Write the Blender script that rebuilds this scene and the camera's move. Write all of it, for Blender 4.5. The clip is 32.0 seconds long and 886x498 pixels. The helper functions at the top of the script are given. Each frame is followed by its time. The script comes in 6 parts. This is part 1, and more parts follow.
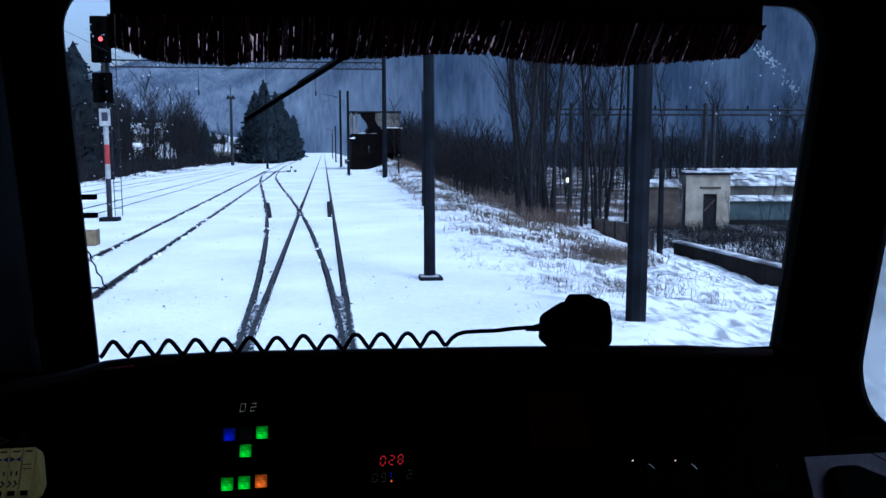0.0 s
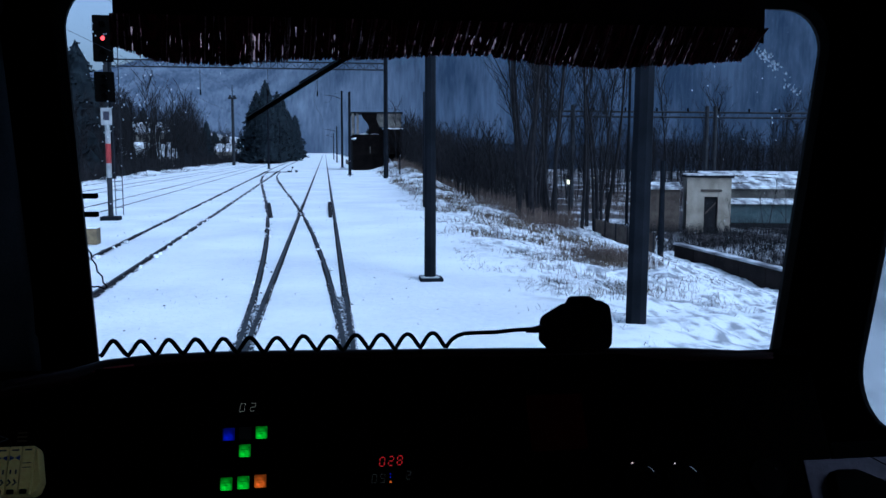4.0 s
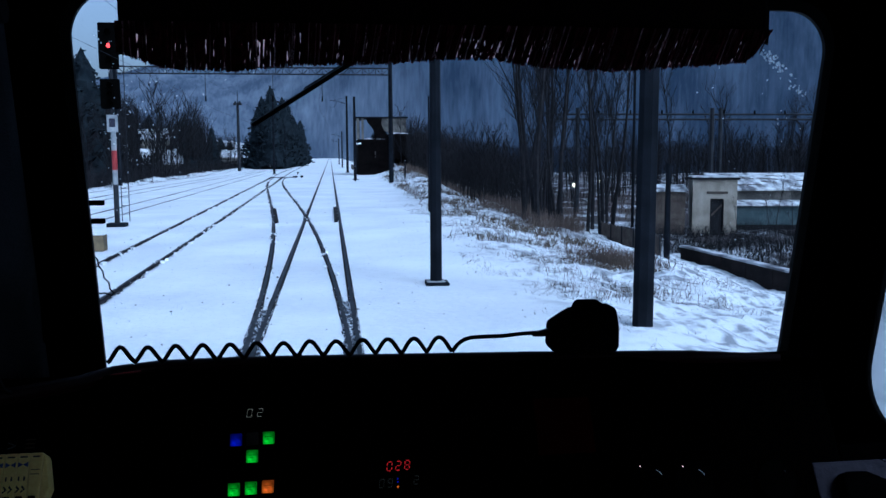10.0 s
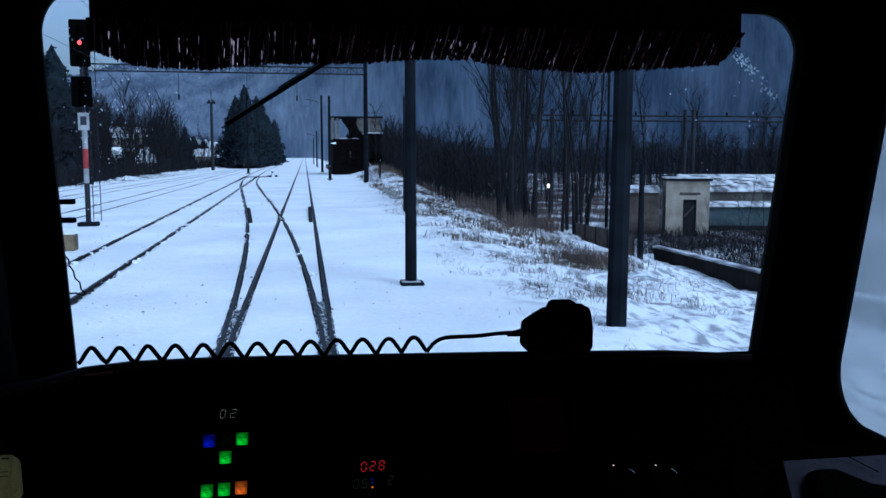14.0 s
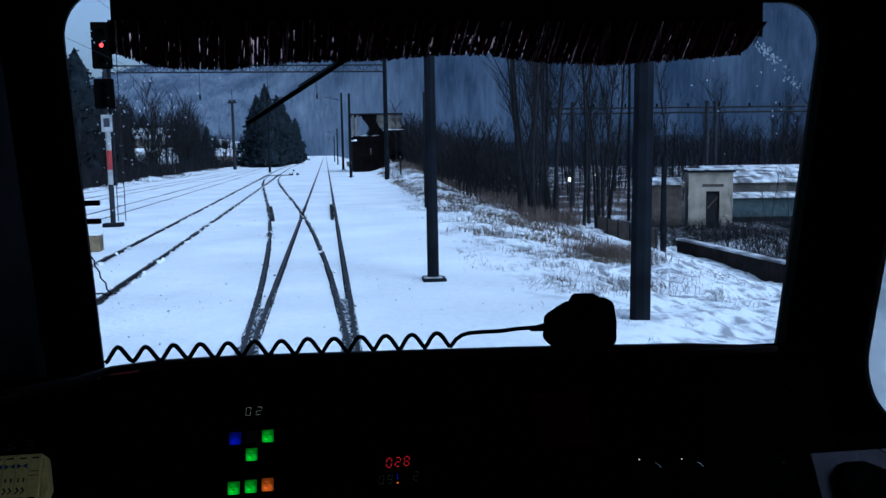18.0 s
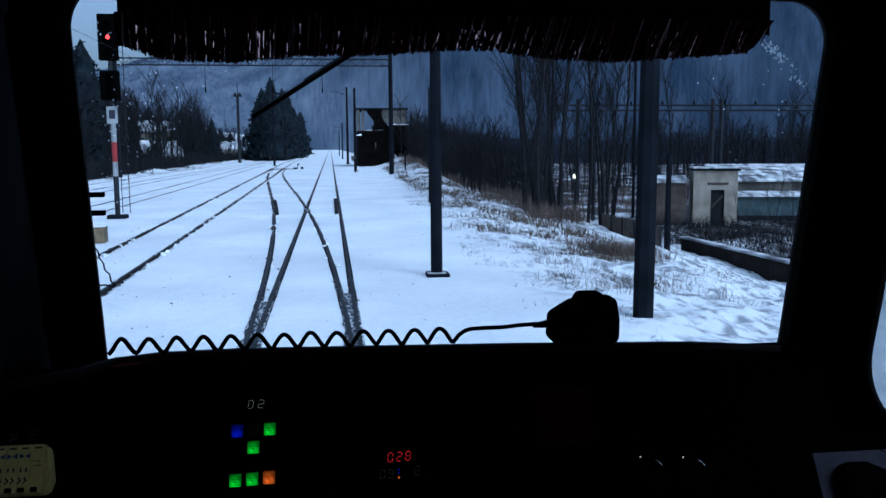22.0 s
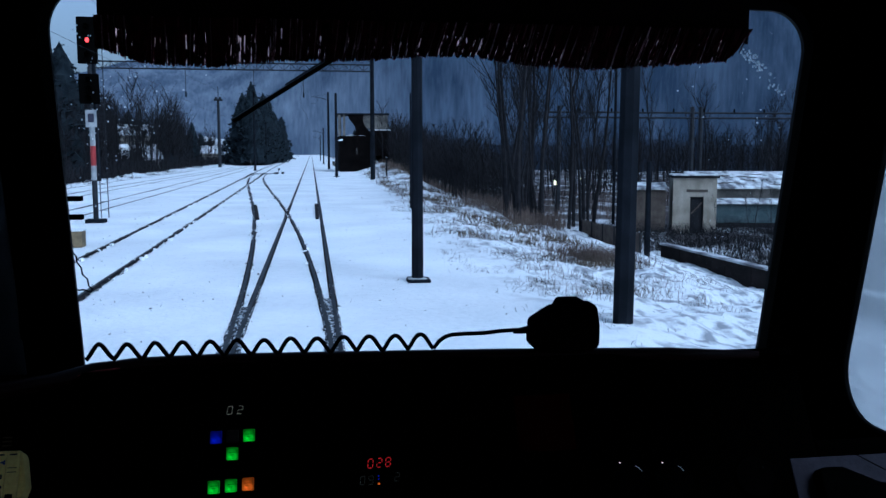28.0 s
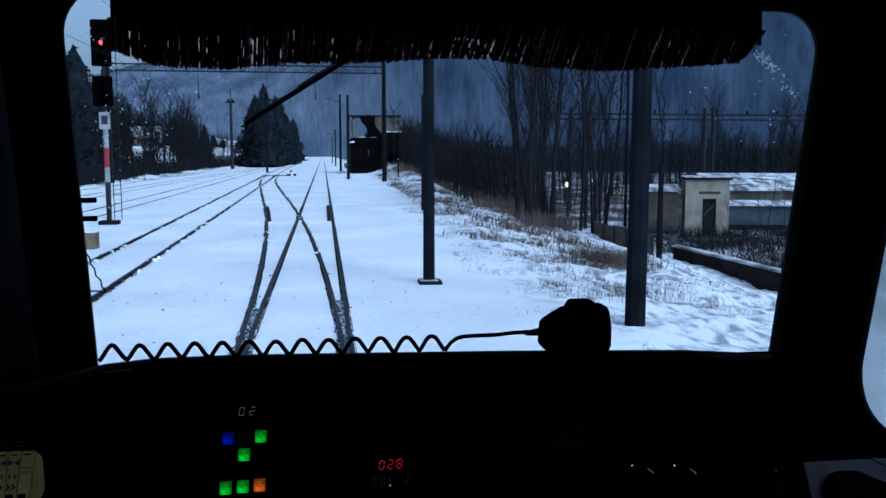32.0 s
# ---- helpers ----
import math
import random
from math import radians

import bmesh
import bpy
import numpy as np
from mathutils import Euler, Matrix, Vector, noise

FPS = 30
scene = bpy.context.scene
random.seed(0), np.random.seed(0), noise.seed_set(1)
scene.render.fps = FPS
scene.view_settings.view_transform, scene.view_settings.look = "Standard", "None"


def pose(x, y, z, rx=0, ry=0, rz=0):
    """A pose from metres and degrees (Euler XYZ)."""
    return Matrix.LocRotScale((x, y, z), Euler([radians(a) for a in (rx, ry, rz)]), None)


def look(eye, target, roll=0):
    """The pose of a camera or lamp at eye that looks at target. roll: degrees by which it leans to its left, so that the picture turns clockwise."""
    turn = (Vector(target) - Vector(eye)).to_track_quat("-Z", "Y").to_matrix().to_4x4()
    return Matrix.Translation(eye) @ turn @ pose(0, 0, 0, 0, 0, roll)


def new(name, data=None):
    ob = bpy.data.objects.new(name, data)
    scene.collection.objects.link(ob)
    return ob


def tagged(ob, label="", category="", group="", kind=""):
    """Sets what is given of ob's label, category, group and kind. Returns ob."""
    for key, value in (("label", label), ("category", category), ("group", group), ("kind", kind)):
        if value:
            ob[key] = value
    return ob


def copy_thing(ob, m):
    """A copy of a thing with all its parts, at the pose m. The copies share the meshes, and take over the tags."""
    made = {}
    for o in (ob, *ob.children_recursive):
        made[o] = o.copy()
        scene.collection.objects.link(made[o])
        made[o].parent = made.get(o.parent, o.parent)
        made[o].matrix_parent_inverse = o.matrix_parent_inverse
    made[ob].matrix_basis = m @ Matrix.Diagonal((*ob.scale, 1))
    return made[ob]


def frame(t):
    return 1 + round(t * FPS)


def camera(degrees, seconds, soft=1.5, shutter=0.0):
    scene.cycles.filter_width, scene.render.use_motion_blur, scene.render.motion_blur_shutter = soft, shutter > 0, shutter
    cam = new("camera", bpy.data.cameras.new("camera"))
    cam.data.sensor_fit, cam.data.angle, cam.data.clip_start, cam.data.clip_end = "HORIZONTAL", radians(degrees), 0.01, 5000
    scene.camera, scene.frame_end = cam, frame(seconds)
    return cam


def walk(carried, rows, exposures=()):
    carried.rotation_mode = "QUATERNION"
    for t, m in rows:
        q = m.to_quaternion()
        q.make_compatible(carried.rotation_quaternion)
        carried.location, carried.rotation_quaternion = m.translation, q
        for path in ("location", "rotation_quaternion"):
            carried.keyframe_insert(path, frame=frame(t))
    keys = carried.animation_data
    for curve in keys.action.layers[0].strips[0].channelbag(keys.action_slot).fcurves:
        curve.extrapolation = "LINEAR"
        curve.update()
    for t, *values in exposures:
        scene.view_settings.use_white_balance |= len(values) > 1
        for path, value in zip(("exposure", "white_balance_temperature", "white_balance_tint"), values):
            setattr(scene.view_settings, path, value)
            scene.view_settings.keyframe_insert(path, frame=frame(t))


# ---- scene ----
# ---- camera: held by the driver in the cab, turning a little with the ride ----
EYE = Vector((0.37, 0.0, 2.85))
PATH = [
    (0, 83.484, 0.174, -7.773),
    (0.5, 83.438, 0.005, -7.746),
    (1, 83.350, 0.086, -7.743),
    (1.5, 83.474, 0.146, -7.868),
    (2, 83.485, 0.284, -7.610),
    (2.5, 83.473, 0.104, -7.626),
    (3, 83.409, -0.034, -7.666),
    (3.5, 83.517, -0.147, -7.725),
    (5.5, 83.595, -0.219, -7.605),
    (6, 83.618, -0.044, -7.607),
    (6.5, 83.719, -0.063, -7.631),
    (7, 83.736, -0.012, -7.602),
    (7.5, 83.692, -0.067, -7.576),
    (8, 83.802, 0.180, -7.654),
    (8.5, 83.776, 0.263, -7.540),
    (9, 83.867, 0.209, -7.474),
    (9.5, 83.903, 0.155, -7.554),
    (10, 83.832, 0.287, -7.359),
    (10.5, 83.822, 0.249, -7.501),
    (11, 83.852, 0.129, -7.744),
    (11.5, 83.804, 0.172, -7.578),
    (12, 83.742, 0.109, -7.887),
    (12.5, 83.836, 0.089, -8.183),
    (13, 83.844, 0.032, -8.197),
    (13.5, 83.904, -0.015, -8.691),
    (14, 83.833, 0.007, -8.988),
    (14.5, 83.753, 0.079, -9.087),
    (16.5, 83.544, 0.412, -8.919),
    (17, 83.343, 0.557, -9.297),
    (17.5, 83.356, 0.730, -8.694),
    (18, 83.561, 0.980, -7.652),
    (18.5, 83.747, 0.922, -8.317),
    (19, 83.501, 1.105, -7.514),
    (19.5, 83.521, 0.612, -7.615),
    (20, 83.442, 0.548, -7.890),
    (20.5, 83.362, 0.771, -7.265),
    (21, 83.472, 0.626, -7.217),
    (21.5, 83.284, 0.462, -7.257),
    (22, 83.266, 0.367, -7.336),
    (22.5, 83.266, 0.207, -7.948),
    (23, 83.218, -0.000, -8.153),
    (23.5, 83.287, -0.138, -8.226),
    (24, 83.337, -0.126, -8.459),
    (24.5, 83.261, -0.074, -8.636),
    (26.5, 83.324, 0.025, -8.434),
    (27, 83.363, 0.218, -8.252),
    (27.5, 83.556, 0.254, -8.299),
    (28, 83.638, 0.018, -8.557),
    (28.5, 83.677, -0.067, -8.449),
    (29, 83.631, -0.096, -8.095),
    (29.5, 83.688, -0.131, -7.850),
    (30, 83.682, -0.199, -7.999),
    (30.5, 83.710, -0.061, -7.883),
    (31, 83.754, -0.228, -7.912),
    (31.5, 83.735, -0.059, -7.913),
    (32, 83.756, 0.031, -7.797),
]

cam = camera(54.0, 32.0, soft=1.5)
walk(cam, [(t, pose(*EYE, a, b, c)) for t, a, b, c in PATH],
     exposures=[(0, 0.84, 4500, 9), (1.8, 0.54, 4420, 6), (6, 0.47, 4400, 6), (14, 0.41, 4410, 5), (24, 0.38, 4430, 4), (32, 0.38, 4450, 4)])

# ---- light: heavy overcast winter sky, soft sun behind the cloud ----
world = bpy.data.worlds.new("overcast_sky")
scene.world = world
world.use_nodes = True
wn = world.node_tree.nodes
sky = wn.new("ShaderNodeTexSky")
sky.sky_type = "NISHITA"
sky.sun_disc = False
sky.sun_elevation = radians(38)
sky.sun_rotation = radians(150)
sky.air_density, sky.dust_density, sky.ozone_density = 1.0, 5.0, 1.0
wn["Background"].inputs["Strength"].default_value = 0.09
pale = wn.new("ShaderNodeHueSaturation")         # cloud takes most of the blue out
pale.inputs["Saturation"].default_value = 0.46
world.node_tree.links.new(sky.outputs[0], pale.inputs["Color"])
world.node_tree.links.new(pale.outputs[0], wn["Background"].inputs["Color"])
sun = new("sun", bpy.data.lights.new("sun", "SUN"))
sun.data.energy, sun.data.angle, sun.data.color = 0.7, radians(25), (1.0, 0.97, 0.93)
sun.matrix_world = look((0, 0, 0), (-0.35, 0.55, -0.85))
tagged(sun, kind="structure")


# ---- materials ----
def material(name, c1, c2, rough=0.6, metal=0.0, scale=20.0, fine=8.0, bump=0.2, spec=0.4, stretch=(1, 1, 1), lo=0.35, hi=0.65, depth=0.02):
    """Two colours mixed by coarse noise, with fine grain on top and relief."""
    m = bpy.data.materials.new(name)
    m.use_nodes = True
    n, k = m.node_tree.nodes, m.node_tree.links
    b = n["Principled BSDF"]
    co = n.new("ShaderNodeTexCoord")
    mp = n.new("ShaderNodeMapping")
    mp.inputs["Scale"].default_value = stretch
    k.new(co.outputs["Object"], mp.inputs["Vector"])
    big, small, ramp, mix = n.new("ShaderNodeTexNoise"), n.new("ShaderNodeTexNoise"), n.new("ShaderNodeValToRGB"), n.new("ShaderNodeMix")
    big.inputs["Scale"].default_value, big.inputs["Detail"].default_value = scale, 6
    small.inputs["Scale"].default_value, small.inputs["Detail"].default_value = scale * fine, 4
    for q in (big, small):
        k.new(mp.outputs[0], q.inputs["Vector"])
    ramp.color_ramp.elements[0].position, ramp.color_ramp.elements[1].position = lo, hi
    ramp.color_ramp.elements[0].color, ramp.color_ramp.elements[1].color = (*c1, 1), (*c2, 1)
    k.new(big.outputs["Fac"], ramp.inputs[0])
    mix.data_type, mix.blend_type = "RGBA", "OVERLAY"
    mix.inputs["Factor"].default_value = 0.35
    k.new(ramp.outputs[0], mix.inputs["A"])
    k.new(small.outputs["Fac"], mix.inputs["B"])
    k.new(mix.outputs["Result"], b.inputs["Base Color"])
    b.inputs["Roughness"].default_value, b.inputs["Metallic"].default_value = rough, metal
    b.inputs["Specular IOR Level"].default_value = spec
    if bump:
        bp = n.new("ShaderNodeBump")
        bp.inputs["Strength"].default_value, bp.inputs["Distance"].default_value = bump, depth
        k.new(small.outputs["Fac"], bp.inputs["Height"])
        k.new(bp.outputs[0], b.inputs["Normal"])
    return m


def lamp_material(name, colour, strength, spread=18.0):
    """A lit lens: the lamp behind it makes one side brighter."""
    m = bpy.data.materials.new(name)
    m.use_nodes = True
    n, k = m.node_tree.nodes, m.node_tree.links
    b = n["Principled BSDF"]
    co, ns, rp = n.new("ShaderNodeTexCoord"), n.new("ShaderNodeTexNoise"), n.new("ShaderNodeMapRange")
    ns.inputs["Scale"].default_value, ns.inputs["Detail"].default_value = spread, 2
    k.new(co.outputs["Generated"], ns.inputs["Vector"])
    rp.inputs["From Min"].default_value, rp.inputs["From Max"].default_value = 0.3, 0.7
    rp.inputs["To Min"].default_value, rp.inputs["To Max"].default_value = strength * 0.5, strength * 1.5
    k.new(ns.outputs["Fac"], rp.inputs["Value"])
    k.new(rp.outputs[0], b.inputs["Emission Strength"])
    b.inputs["Emission Color"].default_value = (*colour, 1)
    b.inputs["Base Color"].default_value = (*[c * 0.05 for c in colour], 1)
    b.inputs["Roughness"].default_value = 0.4
    return m


def lens_material(name, colour, strength, reach=0.68):
    """A square lens with a small lamp behind it, off centre: bright there, dim at the rim."""
    m = lamp_material(name, colour, strength, 3.0)
    n, k = m.node_tree.nodes, m.node_tree.links
    b = n["Principled BSDF"]
    co, sub, ln, rp, mul = n.new("ShaderNodeTexCoord"), n.new("ShaderNodeVectorMath"), n.new("ShaderNodeVectorMath"), n.new("ShaderNodeMapRange"), n.new("ShaderNodeMath")
    sub.operation, ln.operation, mul.operation = "SUBTRACT", "LENGTH", "MULTIPLY"
    sub.inputs[1].default_value = (0.45, 0.24, 1.0)
    k.new(co.outputs["Generated"], sub.inputs[0])
    k.new(sub.outputs[0], ln.inputs[0])
    rp.inputs["From Max"].default_value = reach
    rp.inputs["To Min"].default_value, rp.inputs["To Max"].default_value = 1.65, 0.22
    rp.interpolation_type = "SMOOTHSTEP"
    k.new(ln.outputs["Value"], rp.inputs["Value"])
    old = b.inputs["Emission Strength"].links[0].from_socket
    k.new(old, mul.inputs[0])
    k.new(rp.outputs[0], mul.inputs[1])
    k.new(mul.outputs[0], b.inputs["Emission Strength"])
    return m


def glass_material():
    m = bpy.data.materials.new("window_glass")
    m.use_nodes = True
    n, k = m.node_tree.nodes, m.node_tree.links
    tr, gl, mx, fr = n.new("ShaderNodeBsdfTransparent"), n.new("ShaderNodeBsdfGlossy"), n.new("ShaderNodeMixShader"), n.new("ShaderNodeFresnel")
    tr.inputs["Color"].default_value = (0.95, 0.97, 0.98, 1)
    gl.inputs["Roughness"].default_value = 0.03
    fr.inputs["IOR"].default_value = 1.12
    k.new(fr.outputs[0], mx.inputs[0])
    k.new(tr.outputs[0], mx.inputs[1])
    k.new(gl.outputs[0], mx.inputs[2])
    k.new(mx.outputs[0], n["Material Output"].inputs["Surface"])
    return m


def snow_material():
    m = material("snow", (0.70, 0.72, 0.745), (0.85, 0.865, 0.88), 0.75, 0, 0.25, 30, 0.35, 0.3, depth=0.05)
    return m


M_SNOW = snow_material()
M_PATCHY = material("thin_patchy_snow", (0.13, 0.13, 0.14), (0.72, 0.74, 0.76), 0.9, 0, 1.5, 5, 0.4, 0.1, stretch=(1, 0.42, 1), lo=0.37, hi=0.64, depth=0.05)


def ground_material():
    """Snow over the whole ground; weeds, earth and leaf litter show through where the ground's own shares say; the
    bluish bare tone also imitates shade between hummocks.
    """
    m = snow_material()
    m.name = "snowy_ground"
    n, k = m.node_tree.nodes, m.node_tree.links
    b = n["Principled BSDF"]
    colour = b.inputs["Base Color"].links[0].from_socket
    co = n.new("ShaderNodeTexCoord")
    for share_name, tone, scale, stretch, lo, hi in (("bare", (0.18, 0.19, 0.215), 2.8, (1, 0.7, 1), 0.37, 0.52), ("litter", (0.040, 0.030, 0.027), 0.35, (1, 0.5, 1), 0.50, 0.64)):
        mp, ns, fall, at, mul, mix = n.new("ShaderNodeMapping"), n.new("ShaderNodeTexNoise"), n.new("ShaderNodeMapRange"), n.new("ShaderNodeAttribute"), n.new("ShaderNodeMath"), n.new("ShaderNodeMix")
        mp.inputs["Scale"].default_value = stretch
        ns.inputs["Scale"].default_value, ns.inputs["Detail"].default_value = scale, 8
        fall.inputs["From Min"].default_value, fall.inputs["From Max"].default_value = lo, hi
        fall.inputs["To Min"].default_value, fall.inputs["To Max"].default_value = 1.0, 0.0
        at.attribute_name = share_name
        mul.operation, mix.data_type = "MULTIPLY", "RGBA"
        k.new(co.outputs["Object"], mp.inputs["Vector"])
        k.new(mp.outputs[0], ns.inputs["Vector"])
        k.new(ns.outputs["Fac"], fall.inputs["Value"])
        k.new(fall.outputs[0], mul.inputs[0])
        k.new(at.outputs["Fac"], mul.inputs[1])
        k.new(mul.outputs[0], mix.inputs["Factor"])
        k.new(colour, mix.inputs["A"])
        mix.inputs["B"].default_value = (*tone, 1)
        colour = mix.outputs["Result"]
    k.new(colour, b.inputs["Base Color"])
    return m


M_GROUND = ground_material()
# Far below real paint: the dim cab's shade is put into this black.
M_BLACK = material("cab_shade_black", (0.0005, 0.0005, 0.0005), (0.0008, 0.0008, 0.0008), 0.9, 0, 6, 30, 0.1, 0.0)
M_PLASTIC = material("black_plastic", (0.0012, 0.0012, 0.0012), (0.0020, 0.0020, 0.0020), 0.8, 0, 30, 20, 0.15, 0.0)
M_RUBBER = material("black_rubber", (0.002, 0.002, 0.002), (0.004, 0.004, 0.004), 0.7, 0, 60, 10, 0.1, 0.06)
M_RIM = material("dark_red_lacquer", (0.0035, 0.0004, 0.0007), (0.006, 0.0007, 0.0012), 0.5, 0, 15, 20, 0.05, 0.08)
M_FRINGE = material("burgundy_yarn", (0.003, 0.0006, 0.0009), (0.060, 0.006, 0.011), 0.9, 0, 90, 5, 0.3, 0.1)
M_DASHES = material("translucent_dash_cloth", (0.004, 0.001, 0.001), (0.03, 0.008, 0.010), 0.9, 0, 90, 5, 0.2, 0.05)
M_CLOTH = material("dark_burgundy_cloth", (0.003, 0.0012, 0.0016), (0.006, 0.002, 0.003), 0.95, 0, 60, 12, 0.3, 0.05)
M_GREY = material("grey_painted_panel", (0.023, 0.021, 0.032), (0.034, 0.031, 0.046), 0.8, 0, 6, 20, 0.1, 0.3)
M_BLIND = material("grey_blind_cloth", (0.05, 0.06, 0.075), (0.08, 0.09, 0.11), 0.9, 0, 8, 40, 0.2, 0.1)
M_CREAM = material("cream_plastic", (0.68, 0.54, 0.17), (0.80, 0.65, 0.22), 0.5, 0, 12, 20, 0.05, 0.3)
M_INK = material("dark_print", (0.02, 0.02, 0.03), (0.03, 0.03, 0.05), 0.7, 0, 40, 5, 0, 0.2)
M_BLUEINK = material("blue_print", (0.04, 0.06, 0.20), (0.05, 0.08, 0.26), 0.7, 0, 40, 5, 0, 0.2)
M_REDPLATE = material("dark_red_plate", (0.010, 0.0008, 0.0005), (0.014, 0.0012, 0.0008), 0.9, 0, 25, 10, 0.1, 0.0)
M_BRASS = material("worn_chrome", (0.5, 0.48, 0.45), (0.6, 0.58, 0.55), 0.3, 1.0, 30, 10, 0.05, 0.5)
M_GLASS = glass_material()
L_GREEN = lens_material("green_lamp_lens", (0.004, 0.60, 0.002), 0.42)
L_ORANGE = lens_material("orange_lamp_lens", (0.85, 0.125, 0.0), 0.42)
L_BLUE = lens_material("blue_lamp_lens", (0.004, 0.02, 0.60), 0.20, 0.62)
L_RED = lamp_material("red_display_segment", (0.9, 0.02, 0.02), 0.20, 3)
L_WHITE = lamp_material("pale_display_segment", (0.62, 0.53, 0.34), 0.16, 3)
L_DIM = lamp_material("dim_display_segment", (0.4, 0.36, 0.26), 0.022, 3)
L_SIGNAL = lamp_material("red_signal_lens", (1.0, 0.05, 0.04), 2.2, 1)
L_STREET = lamp_material("street_light_lens", (1.0, 0.84, 0.42), 2.6, 1)
M_RUST = material("rail_steel_rust", (0.012, 0.012, 0.014), (0.030, 0.026, 0.026), 0.9, 0.0, 3, 20, 0.3, 0.08)
M_RAILTOP = material("wet_rail_head", (0.012, 0.013, 0.016), (0.032, 0.034, 0.040), 0.6, 0.2, 2, 20, 0.1, 0.2)
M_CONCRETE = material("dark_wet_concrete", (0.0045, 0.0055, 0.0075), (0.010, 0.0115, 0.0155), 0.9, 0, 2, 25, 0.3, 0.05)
M_STEEL = material("dark_painted_steel", (0.014, 0.015, 0.018), (0.028, 0.030, 0.035), 0.8, 0.0, 3, 20, 0.1, 0.08)
M_WHITEP = material("dirty_white_paint", (0.20, 0.21, 0.22), (0.34, 0.35, 0.35), 0.7, 0, 3, 20, 0.1, 0.3)
M_REDP = material("faded_red_paint", (0.20, 0.02, 0.02), (0.28, 0.03, 0.03), 0.6, 0, 3, 20, 0.1, 0.3)
M_YELLOW = material("weathered_ochre_box", (0.10, 0.08, 0.05), (0.18, 0.14, 0.08), 0.8, 0, 5, 20, 0.2, 0.2)
M_BARK = material("dark_bark", (0.0075, 0.0075, 0.0095), (0.019, 0.018, 0.0195), 0.95, 0, 3, 10, 0.5, 0.1)
# Bluish rather than green: haze over the far spruces is put into it.
M_NEEDLE = material("dark_spruce_needles", (0.0050, 0.0078, 0.0110), (0.014, 0.0195, 0.0240), 0.9, 0, 1.5, 10, 0.3, 0.1)
M_GRASS = material("dry_winter_grass", (0.045, 0.036, 0.030), (0.125, 0.100, 0.070), 0.95, 0, 2, 10, 0, 0.1)
M_BRUSH = material("bare_brown_brush", (0.052, 0.040, 0.034), (0.120, 0.092, 0.076), 0.95, 0, 0.8, 10, 0, 0.1)
M_BRICK = material("sooty_brick", (0.007, 0.006, 0.006), (0.020, 0.015, 0.014), 0.95, 0, 1.2, 12, 0.5, 0.1)
M_PLASTER = material("stained_grey_plaster", (0.05, 0.048, 0.044), (0.15, 0.14, 0.125), 0.9, 0, 0.8, 15, 0.3, 0.2)
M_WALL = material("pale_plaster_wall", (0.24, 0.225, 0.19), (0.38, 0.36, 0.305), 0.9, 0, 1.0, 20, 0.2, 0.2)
M_HUT = material("yellowed_plaster", (0.21, 0.188, 0.150), (0.35, 0.318, 0.262), 0.9, 0, 1.1, 15, 0.25, 0.2)
M_TEAL = material("teal_painted_boards", (0.035, 0.055, 0.062), (0.065, 0.090, 0.098), 0.8, 0, 1.5, 20, 0.2, 0.2)
M_WOOD = material("weathered_dark_wood", (0.05, 0.04, 0.034), (0.09, 0.075, 0.062), 0.9, 0, 2, 15, 0.3, 0.2)
M_DARK = material("dark_void_boards", (0.012, 0.012, 0.014), (0.02, 0.02, 0.022), 0.9, 0, 2, 10, 0.1, 0.1)
M_ROOFRED = material("red_roof_tiles", (0.08, 0.04, 0.032), (0.16, 0.085, 0.065), 0.9, 0, 3, 20, 0.3, 0.2)
M_SOOT = material("burnt_black_brick", (0.0015, 0.0013, 0.0014), (0.005, 0.004, 0.004), 0.97, 0, 1.4, 14, 0.5, 0.03)
M_RUBBLE = material("snowy_rubble_stone", (0.05, 0.05, 0.055), (0.60, 0.62, 0.64), 0.9, 0, 4.0, 6, 0.5, 0.1, lo=0.45, hi=0.62)

